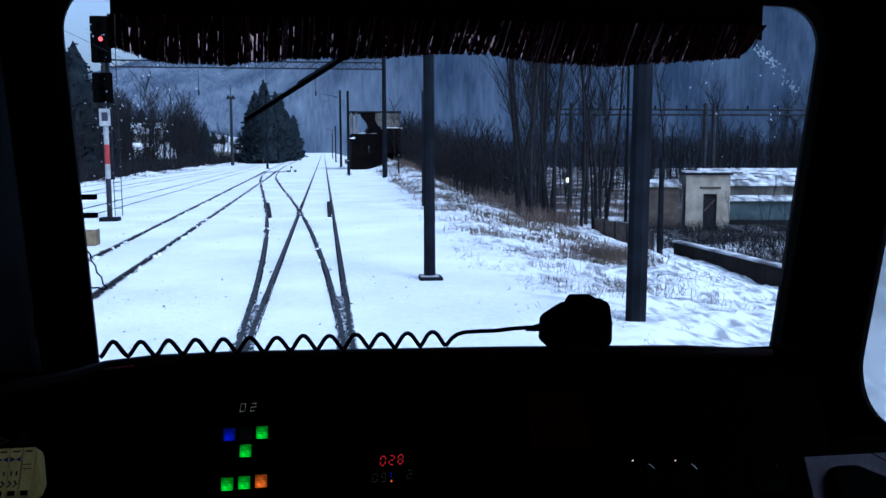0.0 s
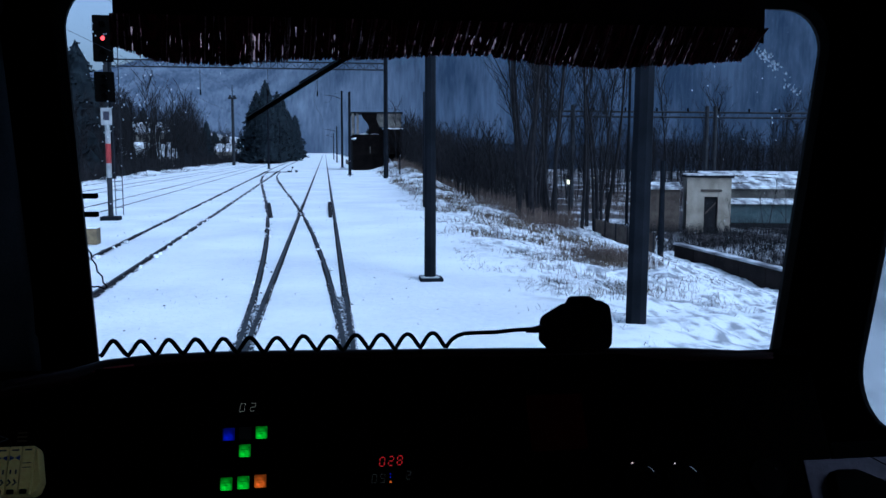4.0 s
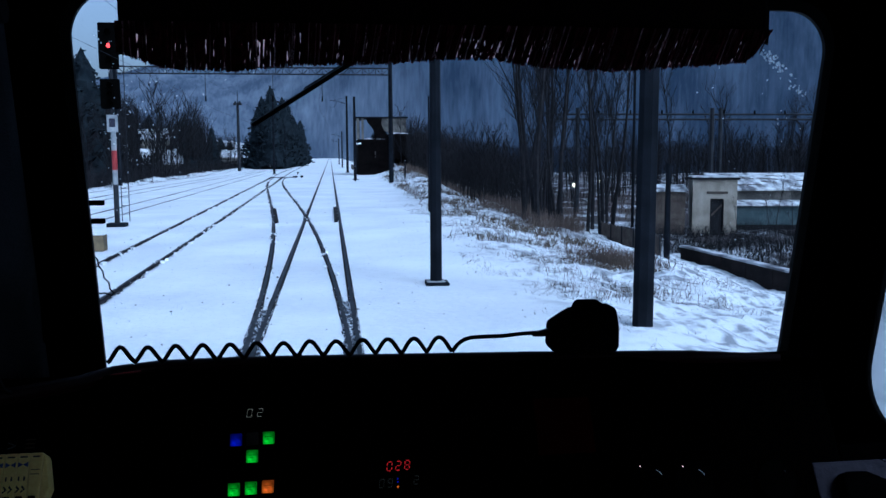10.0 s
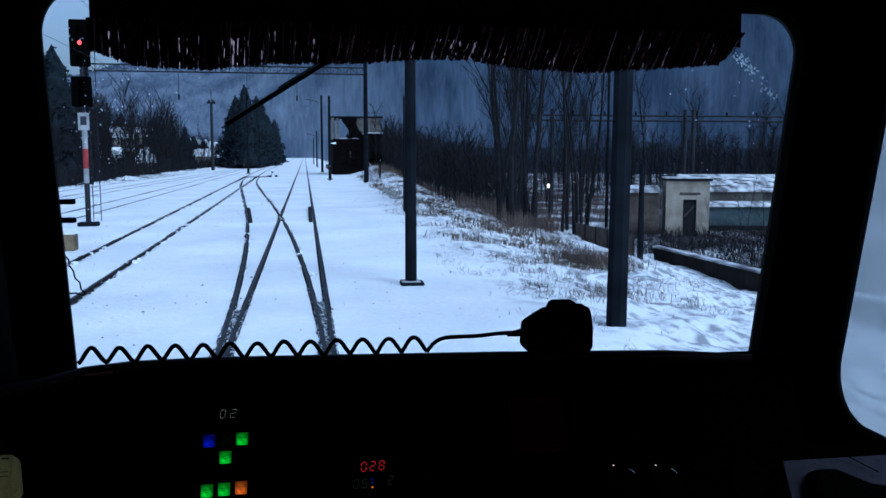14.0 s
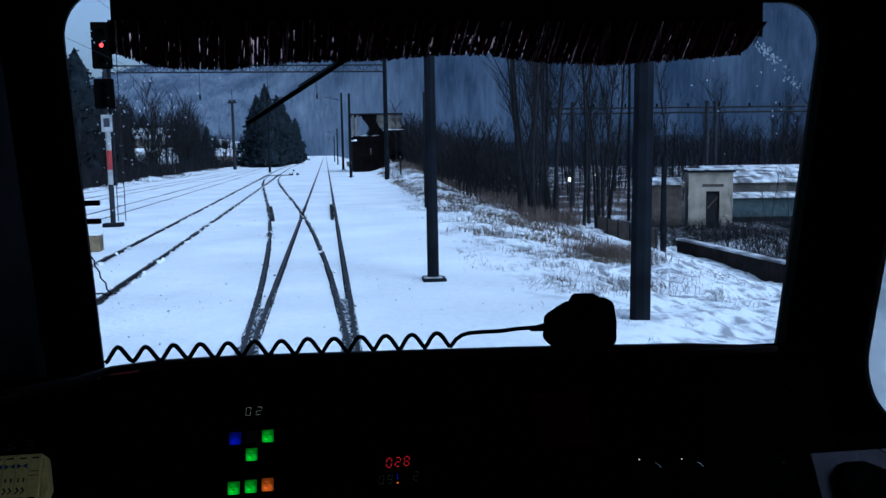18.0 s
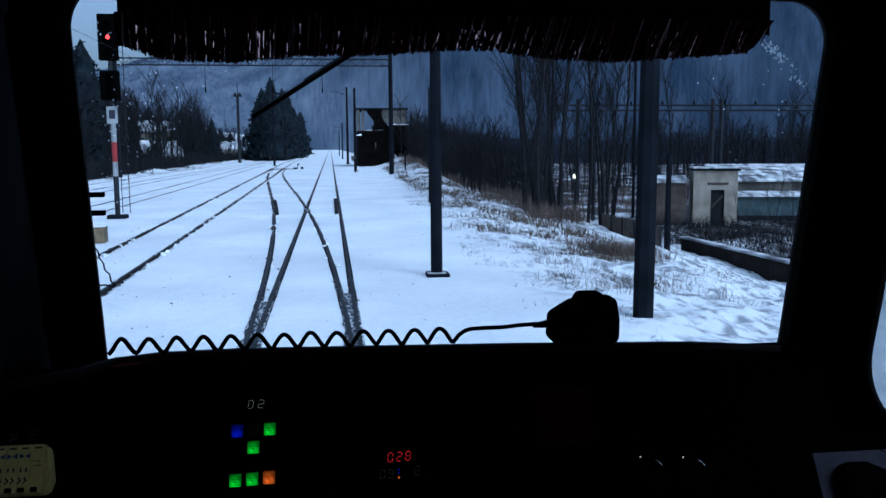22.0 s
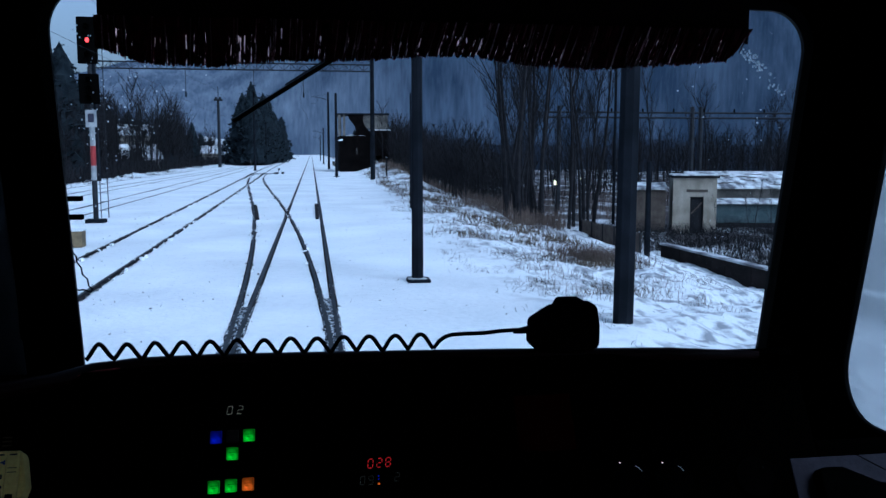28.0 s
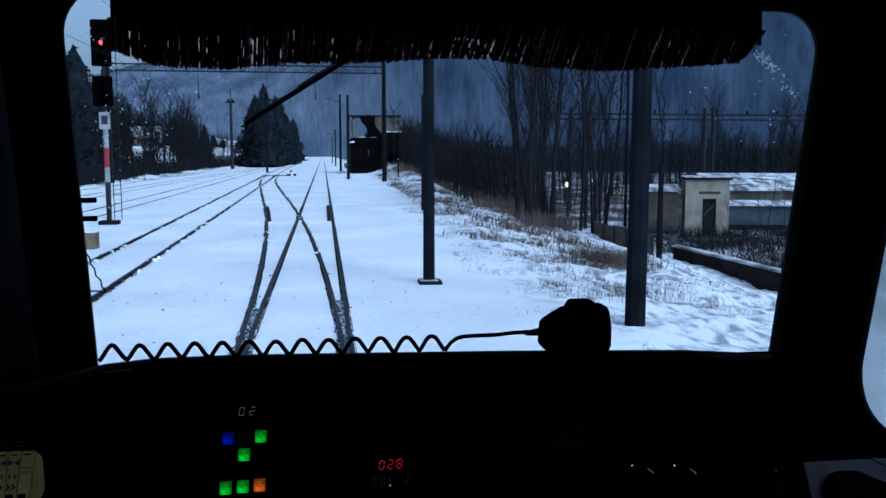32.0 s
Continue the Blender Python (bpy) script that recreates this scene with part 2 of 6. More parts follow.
def forest_material(name, dark, pale, dense=None, turn=(106, 124)):
    """Distant wood on a slope: tree rows running up, open snow between them; dense: darker tones mixed in between two
    bearings, a haze gradient put into the colour.
    """
    m = bpy.data.materials.new(name)
    m.use_nodes = True
    n, k = m.node_tree.nodes, m.node_tree.links
    b = n["Principled BSDF"]
    co, ramp = n.new("ShaderNodeTexCoord"), n.new("ShaderNodeValToRGB")
    total = None
    for sx, sy, weight in ((0.30, 0.45, 0.50), (1.3, 0.9, 0.28), (6.0, 2.2, 0.22)):
        mp, ns, mul = n.new("ShaderNodeMapping"), n.new("ShaderNodeTexNoise"), n.new("ShaderNodeMath")
        mp.inputs["Scale"].default_value = (sx, sy, 1)
        ns.inputs["Scale"].default_value, ns.inputs["Detail"].default_value = 1.0, 4
        mul.operation, mul.inputs[1].default_value = "MULTIPLY", weight
        k.new(co.outputs["UV"], mp.inputs["Vector"])
        k.new(mp.outputs[0], ns.inputs["Vector"])
        k.new(ns.outputs["Fac"], mul.inputs[0])
        if total is None:
            total = mul
        else:
            add = n.new("ShaderNodeMath")
            k.new(total.outputs[0], add.inputs[0])
            k.new(mul.outputs[0], add.inputs[1])
            total = add
    ramp.color_ramp.elements[0].position, ramp.color_ramp.elements[1].position = 0.42, 0.64
    ramp.color_ramp.elements[0].color, ramp.color_ramp.elements[1].color = (*dark, 1), (*pale, 1)
    k.new(total.outputs[0], ramp.inputs[0])
    colour = ramp.outputs[0]
    if dense:
        ramp2, sep, fall, mix = n.new("ShaderNodeValToRGB"), n.new("ShaderNodeSeparateXYZ"), n.new("ShaderNodeMapRange"), n.new("ShaderNodeMix")
        ramp2.color_ramp.elements[0].position, ramp2.color_ramp.elements[1].position = 0.42, 0.64
        ramp2.color_ramp.elements[0].color, ramp2.color_ramp.elements[1].color = (*dense[0], 1), (*dense[1], 1)
        k.new(total.outputs[0], ramp2.inputs[0])
        fall.inputs["From Min"].default_value, fall.inputs["From Max"].default_value = turn
        fall.interpolation_type = "SMOOTHSTEP"
        k.new(co.outputs["UV"], sep.inputs[0])
        k.new(sep.outputs[0], fall.inputs["Value"])
        mix.data_type = "RGBA"
        k.new(fall.outputs[0], mix.inputs["Factor"])
        k.new(colour, mix.inputs["A"])
        k.new(ramp2.outputs[0], mix.inputs["B"])
        colour = mix.outputs["Result"]
    k.new(colour, b.inputs["Base Color"])
    b.inputs["Roughness"].default_value, b.inputs["Specular IOR Level"].default_value = 1.0, 0.0
    return m


# Haze is put into these base colours: paler and bluer on the far mountain.
M_FOREST = forest_material("haze_tinted_mountain_slope", (0.072, 0.092, 0.132), (0.190, 0.220, 0.275), ((0.024, 0.035, 0.057), (0.072, 0.092, 0.130)), (95, 109))
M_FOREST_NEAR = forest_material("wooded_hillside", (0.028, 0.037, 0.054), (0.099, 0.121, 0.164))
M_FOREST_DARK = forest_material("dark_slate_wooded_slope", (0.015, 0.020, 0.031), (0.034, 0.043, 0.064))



# ---- builders ----
def smooth(a, b, v):
    k = min(1.0, max(0.0, (v - a) / (b - a)))
    return k * k * (3 - 2 * k)


def thing(name, label, category, at=(0, 0, 0), group="", kind="", m=None):
    ob = new(name)
    ob.empty_display_size = 0.2
    ob.matrix_basis = m if m is not None else Matrix.Translation(at)
    return tagged(ob, label, category, group, kind)


def part(name, bm, mat, parent=None, label="", smooth=False):
    me = bpy.data.meshes.new(name)
    bm.normal_update()
    bm.to_mesh(me)
    bm.free()
    if smooth:
        me.polygons.foreach_set("use_smooth", [True] * len(me.polygons))
    for q in (mat if isinstance(mat, (list, tuple)) else [mat]):
        me.materials.append(q)
    ob = new(name, me)
    ob.parent = parent
    return tagged(ob, label)


def share(name, ob, parent, m=None, label=""):
    o = new(name, ob.data)
    o.parent = parent
    if m is not None:
        o.matrix_basis = m
    return tagged(o, label)


def bm_new():
    return bmesh.new()


def box(bm, x0, x1, y0, y1, z0, z1, bevel=0.0, m=None):
    v = [bm.verts.new((x, y, z)) for z in (z0, z1) for y in (y0, y1) for x in (x0, x1)]
    fs = [bm.faces.new([v[i] for i in q]) for q in ((0, 2, 3, 1), (4, 5, 7, 6), (0, 1, 5, 4), (2, 6, 7, 3), (0, 4, 6, 2), (1, 3, 7, 5))]
    geo = v
    if bevel:
        es = list({e for f in fs for e in f.edges})
        r = bmesh.ops.bevel(bm, geom=es, offset=bevel, segments=2, affect="EDGES", profile=0.5)
        geo = list({w for f in r["faces"] for w in f.verts} | {w for w in v if w.is_valid})
    if m is not None:
        bmesh.ops.transform(bm, matrix=m, verts=geo)
    return bm


def tube(bm, pts, radii, sides=8, caps=True):
    """A tube along points, with a radius at each."""
    pts = [Vector(p) for p in pts]
    if isinstance(radii, (int, float)):
        radii = [radii] * len(pts)
    rings = []
    n = None
    for i, p in enumerate(pts):
        d = (pts[min(i + 1, len(pts) - 1)] - pts[max(i - 1, 0)]).normalized()
        if n is None:
            n = d.orthogonal().normalized()
        n = (n - d * n.dot(d)).normalized()
        b = d.cross(n)
        rings.append([bm.verts.new(p + radii[i] * (math.cos(a) * n + math.sin(a) * b)) for a in [math.tau * j / sides for j in range(sides)]])
    for r0, r1 in zip(rings, rings[1:]):
        for j in range(sides):
            bm.faces.new((r0[j], r0[(j + 1) % sides], r1[(j + 1) % sides], r1[j]))
    if caps:
        bm.faces.new(rings[0][::-1])
        bm.faces.new(rings[-1])
    return bm


def prism(bm, outline, axis, a, b, bevel=0.0):
    """An outline of 2D points pushed from a to b along an axis."""
    put = {"x": lambda p, q, h: (h, p, q), "y": lambda p, q, h: (p, h, q), "z": lambda p, q, h: (p, q, h)}[axis]
    lo, hi = [bm.verts.new(put(p, q, a)) for p, q in outline], [bm.verts.new(put(p, q, b)) for p, q in outline]
    fs = [bm.faces.new(lo[::-1]), bm.faces.new(hi)]
    for i in range(len(lo)):
        j = (i + 1) % len(lo)
        fs.append(bm.faces.new((lo[i], lo[j], hi[j], hi[i])))
    bmesh.ops.recalc_face_normals(bm, faces=fs)
    if bevel:
        bmesh.ops.bevel(bm, geom=list({e for f in fs for e in f.edges}), offset=bevel, segments=3, affect="EDGES", profile=0.5)
    return bm


def rounded(x0, x1, z0, z1, r, n=10):
    """The outline of a rectangle with round corners."""
    o = []
    for cx, cz, a0 in ((x1 - r, z1 - r, 0), (x0 + r, z1 - r, 90), (x0 + r, z0 + r, 180), (x1 - r, z0 + r, 270)):
        o += [(cx + r * math.cos(radians(a0 + 90 * i / n)), cz + r * math.sin(radians(a0 + 90 * i / n))) for i in range(n + 1)]
    return o


def holed_wall(bm, hole, outer, put, thick, wide=None):
    """A wall with one opening. hole: outline; outer: x0, x1, z0, z1; put: (u, w, depth) to a place; wide: the outline on the far face."""
    x0, x1, z0, z1 = outer
    cx, cz = sum(p for p, _ in hole) / len(hole), sum(q for _, q in hole) / len(hole)
    out = []
    for p, q in hole:
        dx, dz = p - cx, q - cz
        k = min(((x1 if dx > 0 else x0) - cx) / dx if abs(dx) > 1e-9 else 1e9, ((z1 if dz > 0 else z0) - cz) / dz if abs(dz) > 1e-9 else 1e9)
        out.append((cx + dx * k, cz + dz * k))
    rings = [[bm.verts.new(put(p, q, d)) for p, q in o] for o, d in ((hole, 0), (out, 0), (out, thick), (wide or hole, thick))]
    n = len(hole)
    for r0, r1 in zip(rings, rings[1:] + rings[:1]):
        for i in range(n):
            j = (i + 1) % n
            bm.faces.new((r0[i], r0[j], r1[j], r1[i]))
    bmesh.ops.recalc_face_normals(bm, faces=bm.faces[:])
    return bm


# ---- the cab: floor, walls, ceiling ----
LEAN = 0.21                     # the front leans back by this much per metre of height


def front(u, w, d=0.0):
    """A place on the leaning front wall; d: outwards from its inner face."""
    return (u, 1.30 - (w - 2.60) * LEAN + d, w)


def structure(name, bm, mat, label):
    return tagged(part(name, bm, mat), label, "", "", "structure")




def screen(x0, x1, z0, z1, r):
    """The windscreen's outline: its upper edge falls a little towards the side."""
    return [(u, w - 0.012 * smooth(0.6, 1.0, u) * smooth(2.85, 3.05, w)) for u, w in rounded(x0, x1, z0, z1, r)]


SCREEN = screen(0.036, 1.092, 2.47, 3.066, 0.065)
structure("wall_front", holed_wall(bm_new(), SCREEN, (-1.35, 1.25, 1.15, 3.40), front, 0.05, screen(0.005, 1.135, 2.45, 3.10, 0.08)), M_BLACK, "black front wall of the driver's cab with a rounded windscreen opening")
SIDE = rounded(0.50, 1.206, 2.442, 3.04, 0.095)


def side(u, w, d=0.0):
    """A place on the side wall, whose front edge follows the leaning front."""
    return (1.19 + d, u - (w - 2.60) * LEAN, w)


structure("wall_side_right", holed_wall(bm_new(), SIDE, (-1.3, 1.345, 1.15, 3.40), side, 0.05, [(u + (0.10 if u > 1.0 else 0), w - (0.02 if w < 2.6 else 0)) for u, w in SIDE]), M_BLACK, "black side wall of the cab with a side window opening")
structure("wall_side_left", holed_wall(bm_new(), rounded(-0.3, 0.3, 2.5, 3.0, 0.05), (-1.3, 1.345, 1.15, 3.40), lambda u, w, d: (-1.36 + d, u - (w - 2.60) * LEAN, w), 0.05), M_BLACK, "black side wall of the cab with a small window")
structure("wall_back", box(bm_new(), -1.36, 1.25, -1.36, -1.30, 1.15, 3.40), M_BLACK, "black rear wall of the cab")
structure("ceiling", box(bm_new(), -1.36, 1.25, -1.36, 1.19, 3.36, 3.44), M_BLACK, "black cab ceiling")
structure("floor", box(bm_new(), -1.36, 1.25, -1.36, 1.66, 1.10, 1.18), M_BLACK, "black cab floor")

# the windscreen: seal, pane, melted snow on it
win = thing("window_1", "cab windscreen with a dark rubber seal, wet with melting snow", "windscreen", kind="structure")
bm = bm_new()
outer, inner = screen(0.022, 1.106, 2.456, 3.080, 0.075), screen(0.036, 1.0915, 2.472, 3.065, 0.064)
rings = [[bm.verts.new(front(u, w, d)) for u, w in o] for o, d in ((outer, -0.003), (inner, -0.004), (inner, 0.004), (outer, 0.006))]
for r0, r1 in zip(rings, rings[1:]):
    for i in range(len(r0)):
        j = (i + 1) % len(r0)
        bm.faces.new((r0[i], r0[j], r1[j], r1[i]))
bmesh.ops.recalc_face_normals(bm, faces=bm.faces[:])
part("window_seal", bm, M_RUBBER, win)
bm = bm_new()
bm.faces.new([bm.verts.new(front(u, w, 0.008)) for u, w in screen(0.030, 1.098, 2.464, 3.072, 0.07)])
pane = part("pane", bm, M_GLASS, win)
pane.visible_shadow = False

rng = random.Random(5)
M_WET = material("melting_snow", (0.65, 0.70, 0.76), (0.85, 0.88, 0.92), 0.25, 0, 200, 4, 0.2, 0.6)
wet = M_WET.node_tree
thin, both = wet.nodes.new("ShaderNodeBsdfTranslucent"), wet.nodes.new("ShaderNodeMixShader")
thin.inputs["Color"].default_value = (0.9, 0.93, 0.96, 1)
both.inputs[0].default_value = 0.75
wet.links.new(wet.nodes["Principled BSDF"].outputs[0], both.inputs[1])
wet.links.new(thin.outputs[0], both.inputs[2])
wet.links.new(both.outputs[0], wet.nodes["Material Output"].inputs["Surface"])


def blob(bm, u, w, r, stretch=1.0, tilt=0.0):
    """A flat drop on the outside of the pane."""
    c, s = math.cos(tilt), math.sin(tilt)
    top = bm.verts.new(front(u, w, 0.011 + r * 0.35))
    ring = []
    for j in range(7):
        a = math.tau * j / 7 + rng.random() * 0.4
        q = r * rng.uniform(0.7, 1.15)
        p0, p1 = q * math.cos(a), q * math.sin(a) * stretch
        ring.append(bm.verts.new(front(u + p0 * c - p1 * s, w + p0 * s + p1 * c, 0.010)))
    for j in range(7):
        bm.faces.new((ring[j], ring[(j + 1) % 7], top))


bm = bm_new()
for i in range(80):             # a trail of slush in the corner that the wiper does not reach
    k = rng.random() * 0.45 if rng.random() < 0.65 else rng.uniform(0.6, 1.0)
    blob(bm, 1.006 + 0.070 * k + rng.gauss(0, 0.005), 3.001 - 0.066 * k + rng.gauss(0, 0.0032), rng.uniform(0.0006, 0.0019), rng.uniform(0.5, 2.2), rng.uniform(0.3, 1.2))
for i in range(170):            # single drops on the unwiped side
    blob(bm, 0.05 + abs(rng.gauss(0, 0.09)), rng.uniform(2.60, 3.02), rng.uniform(0.0004, 0.0010), rng.uniform(0.8, 1.6))
for i in range(40):
    blob(bm, rng.uniform(0.9, 1.08), rng.uniform(2.7, 3.03), rng.uniform(0.0004, 0.0010), rng.uniform(0.8, 1.6))
tagged(part("melted_snow_drops", bm, M_WET, None, "drops and slush of melting snow on the windscreen"), "", "slush", "", "stuff")

win2 = thing("window_2", "cab side window with round corners and a dark seal", "side window", kind="structure")
bm = bm_new()
bm.faces.new([bm.verts.new(side(u, w, 0.004)) for u, w in rounded(0.49, 1.216, 2.432, 3.05, 0.10)[::-1]])
M_FOGGED = glass_material()
M_FOGGED.name = "fogged_wet_glass"
fn, fk = M_FOGGED.node_tree.nodes, M_FOGGED.node_tree.links
fog, over, drift, share_f = fn.new("ShaderNodeBsdfTranslucent"), fn.new("ShaderNodeMixShader"), fn.new("ShaderNodeTexNoise"), fn.new("ShaderNodeMapRange")
fog.inputs["Color"].default_value = (0.27, 0.30, 0.325, 1)
drift.inputs["Scale"].default_value, drift.inputs["Detail"].default_value = 6.0, 3
share_f.inputs["To Min"].default_value, share_f.inputs["To Max"].default_value = 0.65, 0.98
fk.new(drift.outputs["Fac"], share_f.inputs["Value"])
fk.new(share_f.outputs[0], over.inputs[0])
fk.new(fn["Mix Shader"].outputs[0], over.inputs[1])
fk.new(fog.outputs[0], over.inputs[2])
fk.new(over.outputs[0], fn["Material Output"].inputs["Surface"])
p2 = part("pane", bm, M_FOGGED, win2, "fogged pane streaked with meltwater")
p2.visible_shadow = False
bm = bm_new()
tube(bm, [side(u, w) for u, w in SIDE + SIDE[:1]], 0.004, 6, False)
part("window_seal", bm, M_RUBBER, win2)

# the post between the front windows, and the drawn blind beside it
bm = bm_new()
prism(bm, [(-0.030, 0.0), (0.030, 0.0), (0.036, -0.02), (0.020, -0.045), (-0.020, -0.045), (-0.036, -0.02)], "z", 0.0, 0.92)
ob = part("centre_post", bm, M_BLACK, None, "black post between the front windows", True)
ob.matrix_basis = Matrix(((1, 0, 0, -0.005), (0, 1, -LEAN, 1.30 + 0.01 * LEAN), (0, 0, 1, 2.59), (0, 0, 0, 1)))
tagged(ob, "", "post", "", "structure")
blind = thing("roller_blind", "drawn grey cloth blind on the neighbouring front window", "blind")
bm = bm_new()
for i in range(40):
    u0, u1 = -0.62 + i * 0.0145, -0.62 + (i + 1) * 0.0145
    d0, d1 = -0.014 + 0.004 * math.sin(i * 0.9), -0.014 + 0.004 * math.sin((i + 1) * 0.9)
    bm.faces.new([bm.verts.new(front(*q)) for q in ((u0, 2.50, d0), (u1, 2.50, d1), (u1, 3.02, d1), (u0, 3.02, d0))])
bmesh.ops.remove_doubles(bm, verts=bm.verts[:], dist=1e-5)
bmesh.ops.solidify(bm, geom=bm.faces[:], thickness=0.002)
part("cloth", bm, M_BLIND, blind, "", True)
part("roller", tube(bm_new(), [front(-0.63, 3.035, -0.02), front(-0.035, 3.035, -0.02)], 0.016, 12), M_STEEL, blind)

# stubs of the mirror bracket and the thin wire on the windscreen's edge
br = thing("mirror_bracket", "two short black bracket bars at the windscreen's edge", "bracket")
for w, reach in ((2.7847, 0.0483), (2.7582, 0.0471)):
    part("bar", box(bm_new(), 0.02, reach, front(0, w)[1] + 0.026, front(0, w)[1] + 0.038, w - 0.0036, w + 0.0036, 0.0008), M_PLASTIC, br)
part("plate", box(bm_new(), 0.002, 0.020, front(0, 2.772)[1] + 0.024, front(0, 2.772)[1] + 0.040, 2.745, 2.800, 0.002), M_PLASTIC, br)
bm = bm_new()
way = [(0.024, 2.713), (0.0347, 2.7095), (0.0387, 2.7036), (0.0387, 2.6953), (0.044, 2.6869), (0.0445, 2.6769), (0.0508, 2.670), (0.0514, 2.660), (0.0563, 2.6547), (0.0535, 2.6500), (0.0491, 2.6524), (0.0431, 2.6542), (0.0384, 2.6535), (0.024, 2.6565)]
tube(bm, [front(u, w, 0.006) for u, w in way], 0.0012, 5)
tagged(part("loose_wire", bm, M_RUBBER, None, "thin loose black wire looped on the windscreen's edge", True), "", "wire")

# the wiper, at the end of its sweep
wip = thing("windscreen_wiper", "black windscreen wiper standing slantwise behind the fringe", "wiper")
part("arm", tube(bm_new(), [front(0.47, 3.045, 0.085), front(0.40, 2.985, 0.078), front(0.335, 2.945, 0.066)], [0.0045, 0.004, 0.003], 8), M_STEEL, wip)
part("blade", box(bm_new(), -0.135, 0.115, -0.005, 0.005, -0.0032, 0.0032, 0.001), M_RUBBER, wip).matrix_basis = Matrix.Translation(front(0.375, 2.965, 0.052)) @ Euler((0.2, radians(-32), 0)).to_matrix().to_4x4()
part("pivot", tube(bm_new(), [front(0.47, 3.045, 0.055), front(0.47, 3.045, 0.10)], 0.012, 10), M_STEEL, wip)

# Pale dashes on some strands imitate highlights, put into the yarn colour.
nt = M_FRINGE.node_tree
geo, pick, tone = nt.nodes.new("ShaderNodeNewGeometry"), nt.nodes.new("ShaderNodeValToRGB"), nt.nodes.new("ShaderNodeMix")
pick.color_ramp.elements[0].position, pick.color_ramp.elements[1].position = 0.90, 0.96
tone.data_type = "RGBA"
nt.links.new(geo.outputs["Random Per Island"], pick.inputs[0])
specks, cut, both_f = nt.nodes.new("ShaderNodeTexNoise"), nt.nodes.new("ShaderNodeMath"), nt.nodes.new("ShaderNodeMath")
specks.inputs["Scale"].default_value = 130
cut.operation, both_f.operation = "GREATER_THAN", "MULTIPLY"
cut.inputs[1].default_value = 0.5
nt.links.new(specks.outputs["Fac"], cut.inputs[0])
nt.links.new(pick.outputs[0], both_f.inputs[0])
nt.links.new(cut.outputs[0], both_f.inputs[1])
nt.links.new(both_f.outputs[0], tone.inputs["Factor"])
old = nt.nodes["Principled BSDF"].inputs["Base Color"].links[0].from_socket
nt.links.new(old, tone.inputs["A"])
tone.inputs["B"].default_value = (0.75, 0.52, 0.52, 1)
nt.links.new(tone.outputs["Result"], nt.nodes["Principled BSDF"].inputs["Base Color"])
nt = M_DASHES.node_tree
thin, blend = nt.nodes.new("ShaderNodeBsdfTranslucent"), nt.nodes.new("ShaderNodeMixShader")      # see-through dashes imitate daylight between the yarns
thin.inputs["Color"].default_value = (0.95, 0.55, 0.50, 1)
co, wave, cut = nt.nodes.new("ShaderNodeTexCoord"), nt.nodes.new("ShaderNodeTexNoise"), nt.nodes.new("ShaderNodeValToRGB")
wave.inputs["Scale"].default_value = 1.0
cut.color_ramp.elements[0].position, cut.color_ramp.elements[1].position = 0.50, 0.56
grain = nt.nodes.new("ShaderNodeMapping")
grain.inputs["Scale"].default_value = (420, 1, 85)
nt.links.new(co.outputs["Object"], grain.inputs["Vector"])
nt.links.new(grain.outputs[0], wave.inputs["Vector"])
nt.links.new(wave.outputs["Fac"], cut.inputs[0])
nt.links.new(cut.outputs[0], blend.inputs[0])
nt.links.new(nt.nodes["Principled BSDF"].outputs[0], blend.inputs[1])
open_weave, weave = nt.nodes.new("ShaderNodeBsdfTransparent"), nt.nodes.new("ShaderNodeMixShader")
open_weave.inputs["Color"].default_value = (1.0, 0.62, 0.52, 1)
weave.inputs[0].default_value = 0.4
nt.links.new(thin.outputs[0], weave.inputs[1])
nt.links.new(open_weave.outputs[0], weave.inputs[2])
nt.links.new(weave.outputs[0], blend.inputs[2])
nt.links.new(blend.outputs[0], nt.nodes["Material Output"].inputs["Surface"])

# ---- the fringed valance over the windscreen ----
val = thing("fringed_valance", "dark burgundy valance with a long yarn fringe over the windscreen", "valance")


HEM = [(0.100, 2.984), (0.143, 2.968), (0.178, 2.961), (0.255, 2.960), (0.341, 2.968), (0.444, 2.970), (0.535, 2.977), (0.604, 2.977), (0.674, 2.967), (0.769, 2.963), (0.867, 2.969), (0.958, 2.976), (0.99, 2.994)]


def hem(u):
    """Height at which the fringe ends."""
    return float(np.interp(u, [p for p, _ in HEM], [q for _, q in HEM]))


bm = bm_new()
N = 120
for i in range(N):
    quad = []
    for j, w in ((i, 0), (i + 1, 0), (i + 1, 1), (i, 1)):
        u = 0.106 + 0.872 * j / N
        low = 3.002 + 0.004 * math.sin(u * 23) + 0.003 * math.sin(u * 61)
        quad.append(bm.verts.new((u, 1.168 + 0.004 * math.sin(u * 70), low if w == 0 else 3.16)))
    bm.faces.new(quad)
bmesh.ops.remove_doubles(bm, verts=bm.verts[:], dist=1e-5)
bmesh.ops.solidify(bm, geom=bm.faces[:], thickness=0.003)
part("cloth", bm, M_CLOTH, val, "", True)
bm = bm_new()
rng = random.Random(11)
lean = 0.0
gaps = [(rng.uniform(0.12, 0.97), rng.uniform(0.0002, 0.0007)) for i in range(6)]
dash_gaps = [(rng.uniform(0.115, 0.97), rng.uniform(0.0001, 0.0006)) for i in range(240)]
tassels, at = [], 0.100
while at < 0.99:
    at += rng.uniform(0.007, 0.016)
    tassels.append(at)
